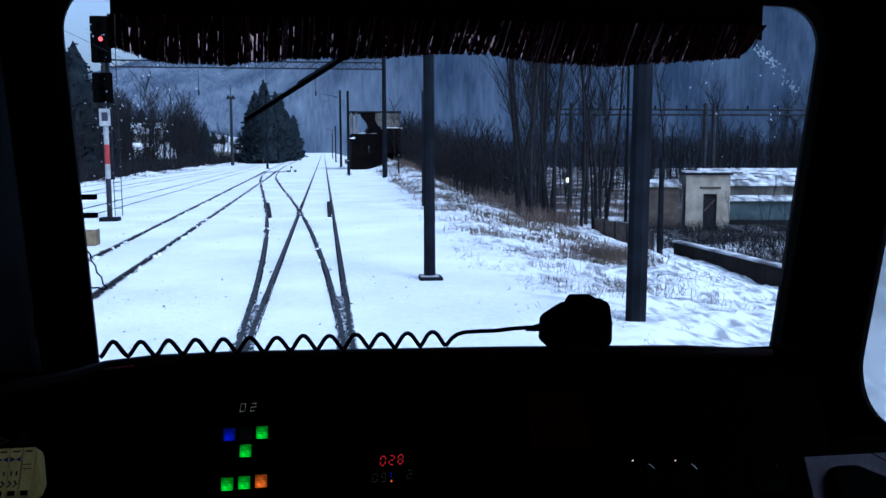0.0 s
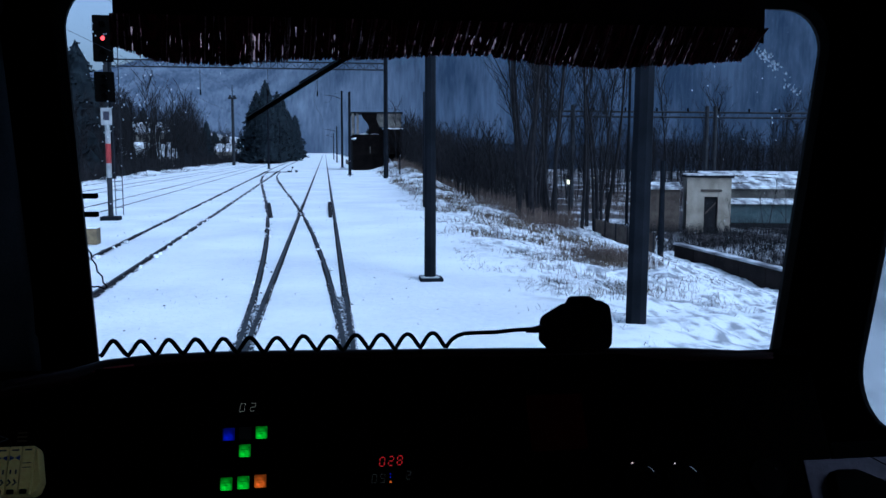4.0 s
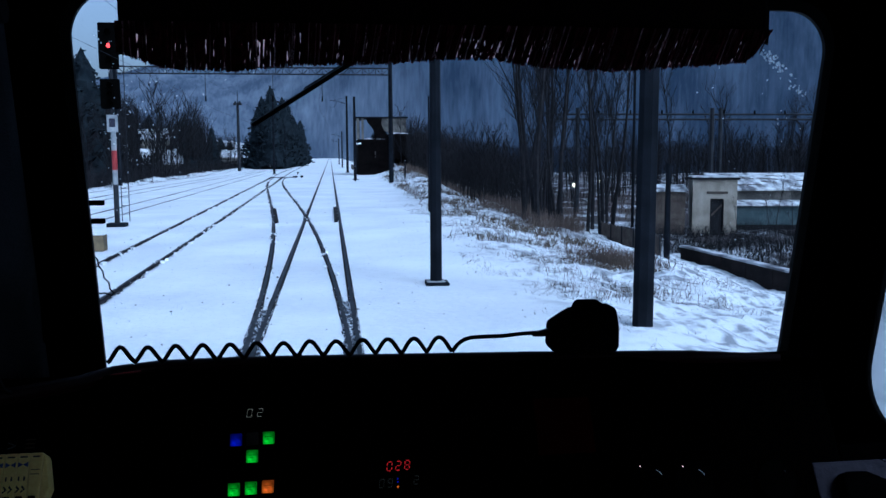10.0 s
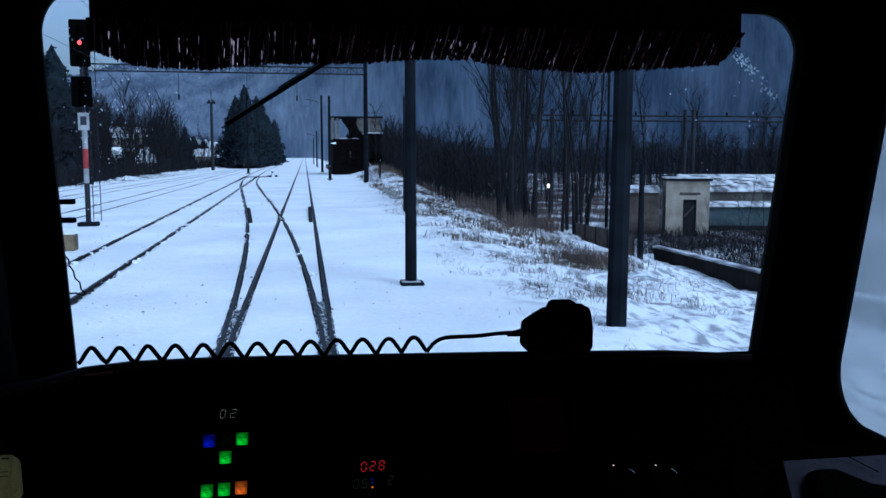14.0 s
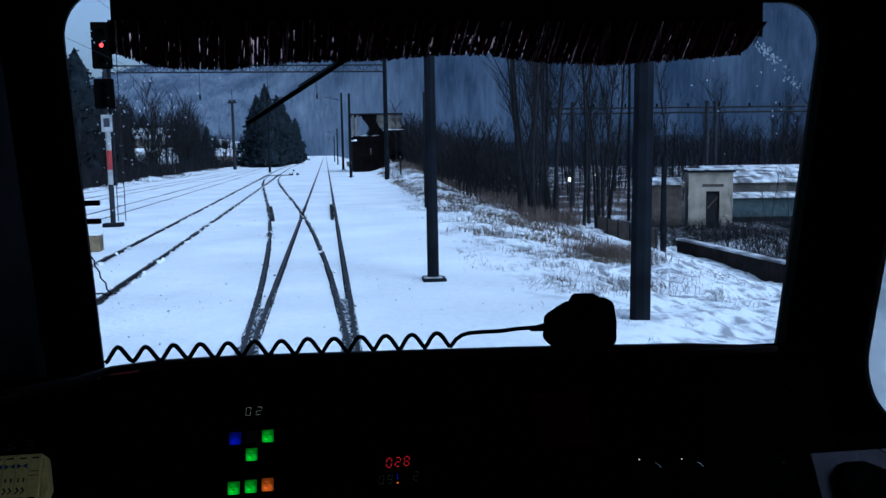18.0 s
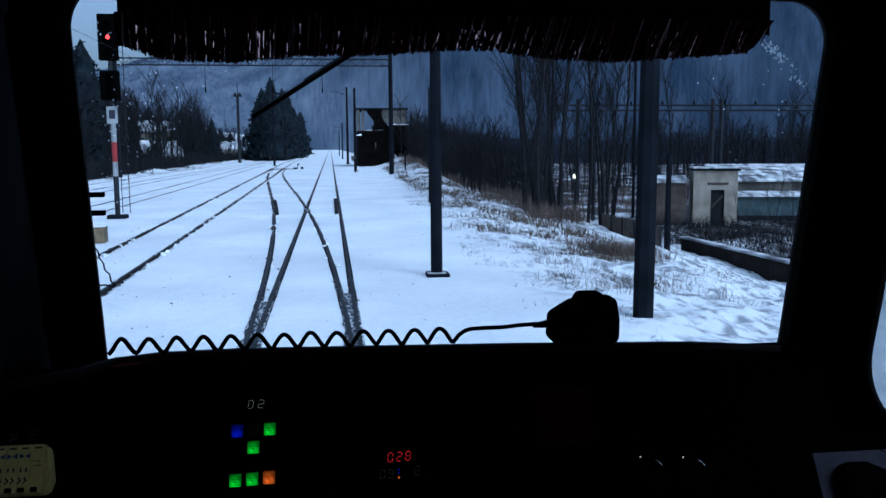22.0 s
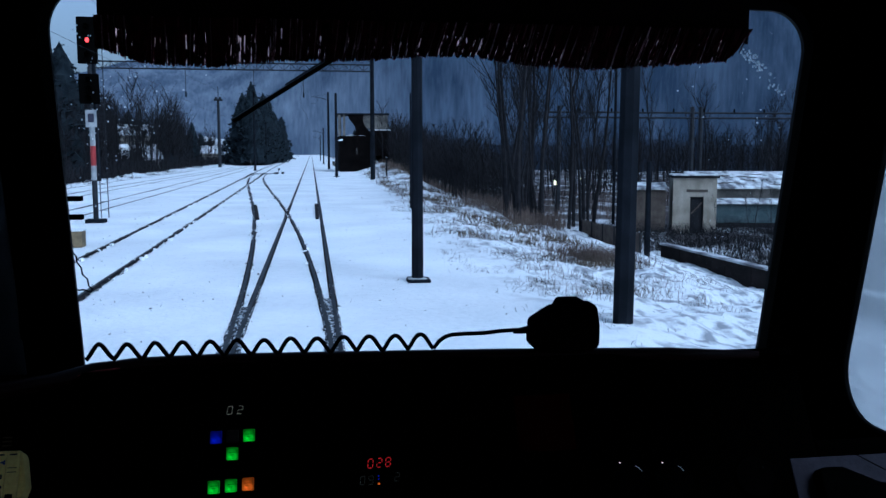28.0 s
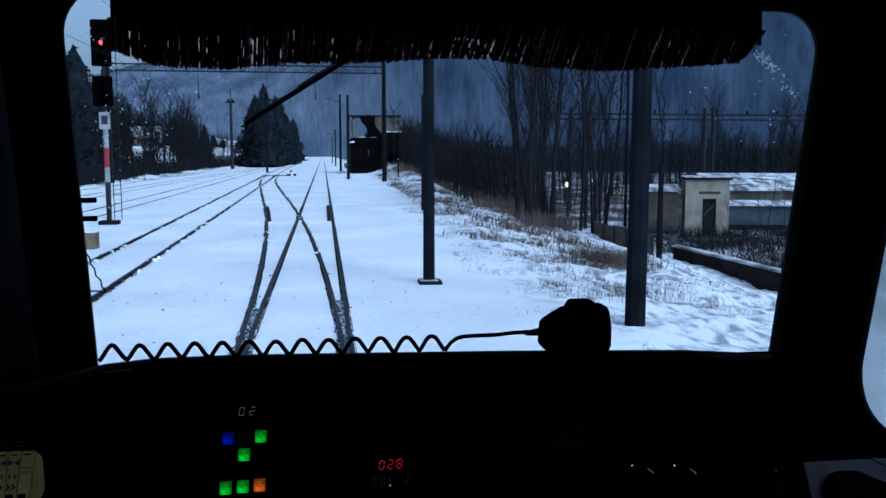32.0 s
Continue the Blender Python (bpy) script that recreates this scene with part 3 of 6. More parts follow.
for i in range(2400):
    u = 0.104 + 0.876 * (i + rng.random() * 0.9) / 2400
    if abs(u - 0.484) < 0.0035 and rng.random() < 0.8:
        continue
    if any(abs(u - g) < w for g, w in gaps) and rng.random() < 0.85:
        continue
    if any(abs(u - g) < w + 0.0003 for g, w in dash_gaps):
        continue
    lean = 0.96 * lean + rng.gauss(0, 0.0005)
    lean_u = lean * 0.7 - 0.017 * smooth(0.15, 0.85, u)
    knot = min(tassels, key=lambda q: abs(q - u))
    pull = 0.08 + 0.16 * smooth(0.45, 0.62, u)
    lean_u -= pull * (u - knot) / 1.2
    end = hem(u) + rng.gauss(0, 0.0010) + pull * 0.45 * abs(u - knot) - 0.0008
    top, r = 3.020, rng.uniform(0.0007, 0.0013)
    y = 1.164 + rng.uniform(-0.006, 0.006)
    pts = []
    for s in range(5):
        k = s / 4
        pts.append((u + lean_u * k * 1.2 + rng.gauss(0, 0.0007) * k, y + rng.gauss(0, 0.0008), top + (end - top) * k))
    tube(bm, pts, [r * 1.0, r * 1.05, r * 1.1, r * 1.15, r * 0.95], 4, False)
fb = bm_new()                  # added sheet behind the strands, for bright dashes in their gaps
last = None
for i in range(241):
    u = 0.107 + 0.870 * i / 240
    slant = -0.003 - 0.012 * smooth(0.15, 0.85, u)
    pair = [fb.verts.new((u, 1.176, 3.03)), fb.verts.new((u + slant * 0.8, 1.177, hem(u) + 0.0035))]
    if last:
        fb.faces.new((last[0], last[1], pair[1], pair[0]))
    last = pair
part("dash_sheet", fb, M_DASHES, val, "added sheet with light dashes showing between the fringe strands")
tagged(part("fringe", bm, M_FRINGE, val, "burgundy yarn strands of uneven length"), "", "", "", "stuff")
part("rod", tube(bm_new(), [(0.06, 1.172, 3.165), (1.03, 1.172, 3.165)], 0.006, 10), M_STEEL, val)

# ---- the control desk ----
ZR = 2.5785
RIM = [(-1.29, 0.98), (-0.25, 1.0), (-0.03, 1.05), (0.052, 1.112), (0.085, 1.158), (0.14, 1.182), (0.244, 1.188), (0.394, 1.178), (0.626, 1.160), (0.863, 1.132), (0.982, 1.111), (1.033, 1.086), (1.045, 1.06)]
desk = thing("control_desk", "black driver's desk with a glossy dark red edge and lit buttons", "control desk")
bm = bm_new()
fr, bk = [], []
for u, y in RIM:
    fr.append((u, y))
top_f = [bm.verts.new((u, y + 0.004, ZR - 0.008)) for u, y in fr]
top_b = [bm.verts.new((u, 1.345, 2.452)) for u, y in fr]
bot_b = [bm.verts.new((u, 1.345, 1.18)) for u, y in fr]
for a, b in ((top_f, top_b), (top_b, bot_b)):
    for i in range(len(a) - 1):
        bm.faces.new((a[i], a[i + 1], b[i + 1], b[i]))
bmesh.ops.recalc_face_normals(bm, faces=bm.faces[:])
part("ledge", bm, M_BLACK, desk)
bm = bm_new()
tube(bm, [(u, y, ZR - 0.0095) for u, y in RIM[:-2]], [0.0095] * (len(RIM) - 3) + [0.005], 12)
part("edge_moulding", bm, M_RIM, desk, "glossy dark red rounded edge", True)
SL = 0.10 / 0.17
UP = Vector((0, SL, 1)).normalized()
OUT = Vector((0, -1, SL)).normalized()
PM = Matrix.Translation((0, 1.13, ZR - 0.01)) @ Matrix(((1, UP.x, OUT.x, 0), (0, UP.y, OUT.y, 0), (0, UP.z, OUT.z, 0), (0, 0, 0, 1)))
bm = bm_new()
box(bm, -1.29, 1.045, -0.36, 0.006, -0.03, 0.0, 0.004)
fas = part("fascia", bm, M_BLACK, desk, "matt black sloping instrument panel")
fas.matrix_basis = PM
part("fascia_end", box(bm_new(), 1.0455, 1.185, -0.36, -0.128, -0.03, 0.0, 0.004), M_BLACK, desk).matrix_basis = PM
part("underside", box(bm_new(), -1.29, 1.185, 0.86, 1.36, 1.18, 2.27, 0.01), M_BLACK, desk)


def on_panel(name, bm, mat, u, v, label="", parent=None, lift=0.0, turn=0.0, smooth=False):
    o = part(name, bm, mat, parent or desk, label, smooth)
    o.matrix_basis = (PM if parent is None else Matrix()) @ Matrix.Translation((u, v, lift)) @ pose(0, 0, 0, 0, 0, turn)
    return o


def button(u, v, lens, colour):
    b = on_panel("push_button", box(bm_new(), -0.0105, 0.0105, -0.0115, 0.0115, 0.0, 0.004, 0.001), M_PLASTIC, u, v, f"square push button lit {colour}")
    on_panel("lens", box(bm_new(), -0.0073, 0.0073, -0.0079, 0.0079, 0.0042, 0.0065, 0.0012), lens, 0, 0, f"glowing {colour} lens", b)
    if colour != "blue":
        for k in range(2):
            on_panel("legend_bar", box(bm_new(), -0.0040 + 0.0012 * k, 0.0040 - 0.0016 * k, -0.0003, 0.0003, 0.0066, 0.0067), M_INK, 0, 0.0012 - 0.0030 * k, "", b)


for u, v, lens, colour in ((0.2466, -0.0866, L_BLUE, "blue"), (0.2868, -0.0858, L_GREEN, "green"), (0.2668, -0.1078, L_GREEN, "green"),
                           (0.2456, -0.1474, L_GREEN, "green"), (0.2660, -0.1466, L_GREEN, "green"), (0.2864, -0.1458, L_ORANGE, "orange")):
    button(u, v, lens, colour)
unlit = material("unlit_lamp_lens", (0.012, 0.010, 0.008), (0.016, 0.013, 0.010), 0.5, 0, 30, 5, 0, 0.2)
button(0.2667, -0.0862, unlit, "blue")

SEGS = {"a": (0, 1, 0), "d": (0, -1, 0), "g": (0, 0, 0), "f": (-1, 0.5, 1), "b": (1, 0.5, 1), "e": (-1, -0.5, 1), "c": (1, -0.5, 1)}
DIGIT = {"0": "abcdef", "2": "abged", "8": "abcdefg", "9": "abcdfg", "1": "bc"}


def digit(ch, u, v, w, h, thick, mat, parent):
    """A leaning seven-segment figure."""
    bm = bm_new()
    for s in DIGIT[ch]:
        sx, sy, up = SEGS[s]
        cx, cy = sx * w / 2 + sy * h / 2 * 0.14, sy * h / 2
        if up:
            L = h / 4 - thick * 0.8
            q = [(cx - thick / 2 - 0.14 * L, cy - L), (cx + thick / 2 - 0.14 * L, cy - L), (cx + thick / 2 + 0.14 * L, cy + L), (cx - thick / 2 + 0.14 * L, cy + L)]
        else:
            L = w / 2 - thick * 0.8
            q = [(cx - L, cy - thick / 2), (cx + L, cy - thick / 2), (cx + L, cy + thick / 2), (cx - L, cy + thick / 2)]
        prism(bm, q, "z", 0.0021, 0.0027)
    return on_panel("digit", bm, mat, u, v, "", parent)


def display(u, v, w, h, label):
    return on_panel("display", box(bm_new(), -w / 2, w / 2, -h / 2, h / 2, 0.0, 0.002, 0.0006), M_PLASTIC, u, v, label)


d1 = display(0.2688, -0.0525, 0.044, 0.022, "small black display with pale figures 02")
digit("0", -0.0065, 0, 0.0058, 0.0100, 0.00032, L_WHITE, d1)
digit("2", 0.0065, 0.0002, 0.0058, 0.0100, 0.00032, L_WHITE, d1)
d2 = display(0.449, -0.136, 0.072, 0.046, "black speed display with red figures 028")
for i, ch in enumerate("028"):
    digit(ch, -0.0118 + i * 0.0112, 0.0078 + 0.0004 * i, 0.0060, 0.0110, 0.0013, L_RED, d2)
for i, ch in enumerate("09"):
    digit(ch, -0.0225 + i * 0.0105, -0.0128, 0.0055, 0.0100, 0.0005, L_DIM, d2)
digit("2", 0.021, -0.0105, 0.0055, 0.0100, 0.0005, L_DIM, d2)
for dv, mat in ((-0.0078, L_BLUE), (-0.0118, L_BLUE), (-0.0175, L_ORANGE)):
    on_panel("indicator_dot", tube(bm_new(), [(0, 0, 0.002), (0, 0, 0.0027)], 0.0011 if mat is L_BLUE else 0.0016, 8), mat, -0.0022, dv, "", d2)

# Thin red tube stands in for a reflection on the edge moulding.
bm = bm_new()
tube(bm, [(0.068, 1.1215, ZR - 0.0085), (0.090, 1.1490, ZR - 0.0090), (0.118, 1.1620, ZR - 0.0095)], 0.0012, 6)
part("red_glint_strip", bm, M_REDP, desk, "thin red strip shaped as the desk edge's glossy reflection", True)

# round gauges, small amber lamps, and short arcs shaped as bezel glints
for i, (u, v, arc) in enumerate(((0.7745, -0.165, True), (0.832, -0.168, True), (0.945, -0.172, False))):
    g = on_panel("gauge", tube(bm_new(), [(0, 0, 0), (0, 0, 0.006)], 0.026, 28), M_PLASTIC, u, v, "round black pressure gauge with a chrome bezel")
    bm = bm_new()
    span = range(3, 8) if arc else range(5, 7)
    tube(bm, [(0.0165 * math.cos(radians(90 - 9 * k)), 0.0165 * math.sin(radians(90 - 9 * k)), 0.0068) for k in span], 0.0005, 5)
    on_panel("bezel_glint", bm, M_BRASS, 0, 0, "", g)
    if arc:
        on_panel("indicator_lamp", tube(bm_new(), [(0, 0, 0.004), (0, 0, 0.0066)], 0.0010, 8), lamp_material("small_amber_lamp", (0.9, 0.5, 0.35), 0.8, 1), -0.0125, 0.020, "small glowing amber lamp", g)
cover = on_panel("cover_plate", box(bm_new(), -0.0385, 0.0385, -0.0375, 0.0375, 0.0, 0.003, 0.0015), M_REDPLATE, 0.669, -0.0865, "dark red square plate with a faded mark")

# breaker block in the desk's corner
brk = thing("breaker_block", "cream plastic block of circuit breakers with printed marks", "breaker block", m=PM @ Matrix.Translation((-0.0028, -0.0022, 0.012)))
for i in range(6):
    u0, u1 = -0.0575 + 0.0142 * i, -0.0439 + 0.0142 * i
    b = part("breaker", box(bm_new(), u0, u1, -0.150, -0.0935, -0.011, 0.016, 0.0010), M_CREAM, brk)
    cu, h = (u0 + u1) / 2, (u1 - u0) / 2
    if i < 5:
        for sgn in (-1, 1):
            q = bm_new()
            prism(q, [(cu, -0.1072), (cu + sgn * h * 0.85, -0.1040), (cu + sgn * h * 0.85, -0.1104)], "z", 0.0162, 0.0166)
            part("blue_arrow", q, M_BLUEINK, b)
        for du in (-0.45, 0.45):
            part("rating_bar", box(bm_new(), cu + h * du - 0.0009, cu + h * du + 0.0009, -0.1260, -0.1210, 0.0162, 0.0166), M_INK, b)
            q = bm_new()
            p = cu + h * du
            prism(q, [(p - 0.0022, -0.1400), (p + 0.0024, -0.1358), (p - 0.0012, -0.1312), (p - 0.0022, -0.1332), (p + 0.0002, -0.1358), (p - 0.0026, -0.1384)], "z", 0.0162, 0.0166)
            part("terminal_mark", q, M_INK, b)
    else:
        part("printed_frame", box(bm_new(), cu - 0.005, cu + 0.005, -0.1140, -0.1132, 0.0162, 0.0166), M_INK, b)
        part("printed_frame", box(bm_new(), cu - 0.005, cu + 0.005, -0.1190, -0.1182, 0.0162, 0.0166), M_INK, b)
    part("legend_bar", box(bm_new(), cu - h * 0.6, cu + h * 0.6, -0.0990, -0.0972, 0.0162, 0.0166), M_INK, b)
    part("toggle", box(bm_new(), cu - h * 0.55, cu + h * 0.55, -0.1495, -0.1440, 0.0162, 0.0200, 0.0008), M_PLASTIC, b)
q = bm_new()
prism(q, [(0.0276, -0.0945), (0.0300, -0.100), (0.0365, -0.134), (0.0330, -0.146), (0.0276, -0.150)], "z", -0.011, 0.0125, 0.001)
part("end_cap", q, M_CREAM, brk)
part("rail", box(bm_new(), -0.066, 0.024, -0.178, -0.169, -0.011, 0.006, 0.001), M_STEEL, brk)
strip = on_panel("label_strip", box(bm_new(), -0.075, 0.034, -0.010, 0.010, 0, 0.002), M_PLASTIC, 0, -0.080, "black strip with small worn print")
dimprint = material("worn_brown_print", (0.06, 0.04, 0.02), (0.09, 0.06, 0.03), 0.7, 0, 60, 4, 0, 0.2)
for i in range(3):
    on_panel("print_bar", box(bm_new(), -0.0055, 0.0055, -0.0008, 0.0008, 0.002, 0.0024), dimprint, 0.0, 0.006 - 0.005 * i, "", strip)
q = bm_new()
tube(q, [(-0.026, 0.003, 0.003), (-0.016, -0.001, 0.003), (-0.026, -0.005, 0.003)], 0.0004, 4)
on_panel("arrow_mark", q, M_WHITEP, 0, 0, "", strip)

# grey panel with a black handle at the desk's other end
gp = on_panel("side_plate", box(bm_new(), -0.07, 0.10, -0.10, 0.030, 0, 0.004, 0.0015), M_GREY, 1.070, -0.1815, "light grey plate under a black lever")
q = bm_new()
prism(q, [(-0.046, 0.006), (-0.040, 0.0125), (-0.012, 0.012), (0.035, -0.010), (0.10, -0.022), (0.10, -0.09), (-0.02, -0.05), (-0.046, -0.026)], "z", 0.005, 0.030, 0.003)
on_panel("lever", q, M_PLASTIC, 0, 0, "black lever handle", gp)
bm = bm_new()
tube(bm, [PM @ Vector((1.04 + 0.018 * k, -0.128 - 0.0075 * k - 0.0012 * k * k * 0.3, 0.012 + 0.002 * math.sin(k))) for k in range(6)], 0.0008, 5)
tagged(part("thin_cable", bm, M_PLASTIC, None, "thin black cable running to the side plate", True), "", "cable")

# ---- radio microphone and its coiled cord, on the ledge ----
mic = thing("radio_microphone", "black hand microphone lying on the desk ledge", "microphone", m=Matrix.Translation((0.7115, 1.150, ZR - 0.001)) @ Matrix.Diagonal((0.95, 1, 0.985, 1)))
bm = bm_new()
prism(bm, [(-0.052, 0.012), (-0.050, 0.041), (-0.046, 0.046), (-0.018, 0.062), (0.020, 0.066), (0.042, 0.066), (0.047, 0.060), (0.051, 0.036), (0.051, 0.010), (0.048, 0.003), (0.030, 0.0), (-0.030, 0.0), (-0.046, 0.004)], "y", -0.016, 0.016, 0.003)
part("body", bm, M_PLASTIC, mic, "", False)
bm = bm_new()
prism(bm, [(-0.016, 0.060), (-0.010, 0.071), (-0.006, 0.0735), (0.022, 0.0735), (0.027, 0.070), (0.029, 0.062)], "y", -0.011, 0.011, 0.002)
part("talk_button", bm, M_PLASTIC, mic)
part("cord_boot", tube(bm_new(), [(-0.050, 0, 0.030), (-0.060, 0, 0.0285), (-0.074, 0, 0.0275)], [0.006, 0.0048, 0.0032], 10), M_RUBBER, mic)
for k in range(5):
    part("grille_slot", box(bm_new(), -0.004, 0.030, -0.0172, -0.0160, 0.022 + 0.006 * k, 0.024 + 0.006 * k), M_PLASTIC, mic)
bm = bm_new()
pts = []
TURNS = 13.0
for i in range(int(TURNS * 22) + 1):
    k = i / 22
    u = 0.0922 + 0.03523 * (k - 0.5)
    sag = 0.0008 * (k - 6.5)
    pts.append((u, 1.168 + 0.004 * math.sin(k * math.tau), ZR + 0.0022 + 0.0195 * (0.5 - 0.5 * math.cos(k * math.tau)) ** 0.72 + 0.0007 * math.sin(k * 2.7)))
end = pts[-1]
for u, y, z in ((0.540, 1.164, 2.5915), (0.548, 1.162, 2.5975), (0.557, 1.160, 2.6005), (0.575, 1.157, 2.6018), (0.600, 1.154, 2.6026), (0.625, 1.151, 2.6055), (0.647, 1.150, 2.6065)):
    pts.append((u, y, z))
tube(bm, pts, 0.0030, 7)
tagged(part("coiled_cord", bm, M_RUBBER, None, "stretched black coiled cord of the microphone on the ledge", True), "", "cord")
bm = bm_new()
tube(bm, [(-0.40 + 0.0358 * i / 20, 1.06 + 0.012 * math.sin(i / 20 * math.tau), ZR + 0.008 - 0.0125 * math.cos(i / 20 * math.tau)) for i in range(11 * 20)], 0.0026, 6)
tagged(part("coiled_cord", bm, M_RUBBER, None, "black coiled cord running on past the centre post", True), "", "cord")


# ---- the ground: one snow-covered sheet, yard level, bank and valley floor ----
def bank_edge(y):
    """Where the yard ends and the bank falls away to the valley."""
    return 5.1 + 0.018 * max(0.0, min(y, 220) - 24) + 0.35 * noise.noise((y * 0.06, 3.1, 0)) + 0.25 * noise.noise((y * 0.3, 7.7, 0))


def ground_z(x, y):
    z = -0.05
    edge = bank_edge(y)
    drop = 2.35 + 0.3 * noise.noise((y * 0.02, 1.2, 0))
    z -= drop * (0.22 * smooth(edge, edge + 5.0, x) + 0.78 * smooth(edge + 4.0, edge + 13.0, x))
    z += 0.10 * smooth(edge - 1.0, edge + 1.0, x) * noise.noise((x * 0.8, y * 0.8, 0)) + 0.26 * smooth(edge, edge + 2, x) * noise.noise((x * 0.25, y * 0.25, 4))
    if x > edge - 1 and x < 40 and 0 < y < 130:
        z += smooth(edge - 0.5, edge + 1.5, x) * (0.15 * noise.noise((x * 1.5, y * 1.0, 11)) + 0.07 * noise.noise((x * 4.1, y * 2.6, 12)))
    z += 1.35 * math.exp(-((x - edge - 3.4) / 1.9) ** 2) * smooth(58, 100, y) * smooth(138, 124, y) if x > edge - 2 else 0.0
    heap = 0.45 * math.exp(-((x - 8.9) / 2.3) ** 2 - ((y - 121) / 5.5) ** 2) + 0.6 * math.exp(-((x - 12.6) / 2.4) ** 2 - ((y - 116) / 5.0) ** 2)          # spoil heap before the ruin
    if heap > 0.02:
        heap *= 1 + 0.55 * noise.noise((x * 0.9, y * 0.5, 21)) + 0.3 * noise.noise((x * 2.3, y * 1.2, 22))
    z += heap
    z -= 1.2 * smooth(-21, -27, x)
    if -26 < x < -18:
        z += (0.10 + 0.55 * max(0.0, noise.noise((x * 0.5, y * 0.22, 31)) + 0.3 * noise.noise((x * 1.3, y * 0.8, 32)))) * math.exp(-((x + 21.6) / 1.1) ** 2)      # ploughed-up ridge along the yard
    z += 17 * smooth(-27, -92, x) * smooth(40, 120, y)
    z += 0.35 * smooth(-26, -40, x) * noise.noise((x * 0.12, y * 0.12, 9))
    z += 26 * smooth(-70, -330, x)
    if -22 < x < edge:
        z += 0.018 * noise.noise((x * 0.9, y * 0.5, 2)) + 0.02 * noise.noise((x * 0.2, y * 0.1, 5))
    return z


def spaced(stops):
    o = []
    for (a, b), n in stops:
        o += [a + (b - a) * i / n for i in range(n)]
    return o + [stops[-1][0][1]]


xs = spaced((((-2500, -330), 8), ((-330, -110), 10), ((-110, -60), 12), ((-60, -24), 14), ((-24, -19), 22), ((-19, 4), 28), ((4, 14), 60), ((14, 45), 40), ((45, 330), 18), ((330, 2500), 8)))
ys = spaced((((-700, -170), 8), ((-170, -14), 54), ((-14, 12), 52), ((12, 40), 120), ((40, 60), 50), ((60, 130), 70), ((130, 330), 30), ((330, 3000), 10)))
def bare_and_shade_share(x, y):
    """How far weeds, earth and painted bluish shade mottle the snow: on the bank and beyond the yard."""
    if x < 0:
        return smooth(-22, -25, x)
    e = bank_edge(y)
    return 0.85 * smooth(e - 1.1, e + 1.4, x + 0.7 * noise.noise((y * 0.2, 0, 0)) + 0.5 * noise.noise((x * 0.9, y * 0.5, 6)))


def litter_share(x, y):
    """Where brush and leaf litter take over from the snowy slope."""
    if x < 0:
        return 0.9 * smooth(-23.5, -26.5, x) * smooth(-120, -90, x) * smooth(40, 70, y) * smooth(330, 290, y)
    if x < 7 or x > 160 or y < 30:
        return 0.0
    e = bank_edge(y)
    wild = 0.45 * smooth(e + 4.0, e + 6.2, x + 1.4 * noise.noise((y * 0.25, x * 0.3, 0))) * smooth(0.345, 0.30, x / y) * smooth(33, 42, y)
    wild = max(wild, 0.85 * smooth(e + 1.6, e + 4.0, x + 1.2 * noise.noise((x * 0.5, y * 0.2, 7))) * smooth(84, 100, y))
    return max(wild, smooth(52, 62, y) * smooth(13, 16, x), 0.95 * smooth(18.4, 19.6, x + 0.5 * noise.noise((x * 0.4, y * 0.4, 2))) * smooth(26, 31, y))


bm = bm_new()
bare, litter = bm.verts.layers.float.new("bare"), bm.verts.layers.float.new("litter")
grid = [[bm.verts.new((x, y, ground_z(x, y))) for x in xs] for y in ys]
for row in grid:
    for v in row:
        v[bare], v[litter] = bare_and_shade_share(v.co.x, v.co.y), litter_share(v.co.x, v.co.y)
for r0, r1 in zip(grid, grid[1:]):
    for i in range(len(xs) - 1):
        bm.faces.new((r0[i], r0[i + 1], r1[i + 1], r1[i]))
tagged(part("ground", bm, M_GROUND, None, "snow-covered railway yard and valley floor", True), "", "snow ground", "", "structure")

# ---- wooded mountains round the valley ----
def slope(name, a0, a1, r0, r1, crest, mat, label, seed, na=110, nr=16):
    bm = bm_new()
    rows = []
    for i in range(na + 1):
        a = radians(a0 + (a1 - a0) * i / na)
        line = []
        for j in range(nr + 1):
            k = j / nr
            r = r0 + (r1 - r0) * k
            h = crest(math.degrees(a)) * r1 * (k ** 0.9)
            h *= 1 + 0.05 * noise.noise((math.degrees(a) * 0.12, k * 2, seed)) + 0.012 * noise.noise((math.degrees(a) * 1.6, k * 5, seed))
            line.append(bm.verts.new((math.sin(a) * r, math.cos(a) * r, h - 6)))
        rows.append(line)
    for l0, l1 in zip(rows, rows[1:]):
        for j in range(nr):
            bm.faces.new((l0[j], l1[j], l1[j + 1], l0[j + 1]))
    bmesh.ops.recalc_face_normals(bm, faces=bm.faces[:])
    uv = bm.loops.layers.uv.new("slope")
    for f in bm.faces:
        for lo in f.loops:
            x, y, z = lo.vert.co
            lo[uv].uv = (math.degrees(math.atan2(x, y)) + 100, math.hypot(x, y) * 0.01)
    tagged(part(name, bm, mat, None, label, True), "", "mountain", "", "structure")


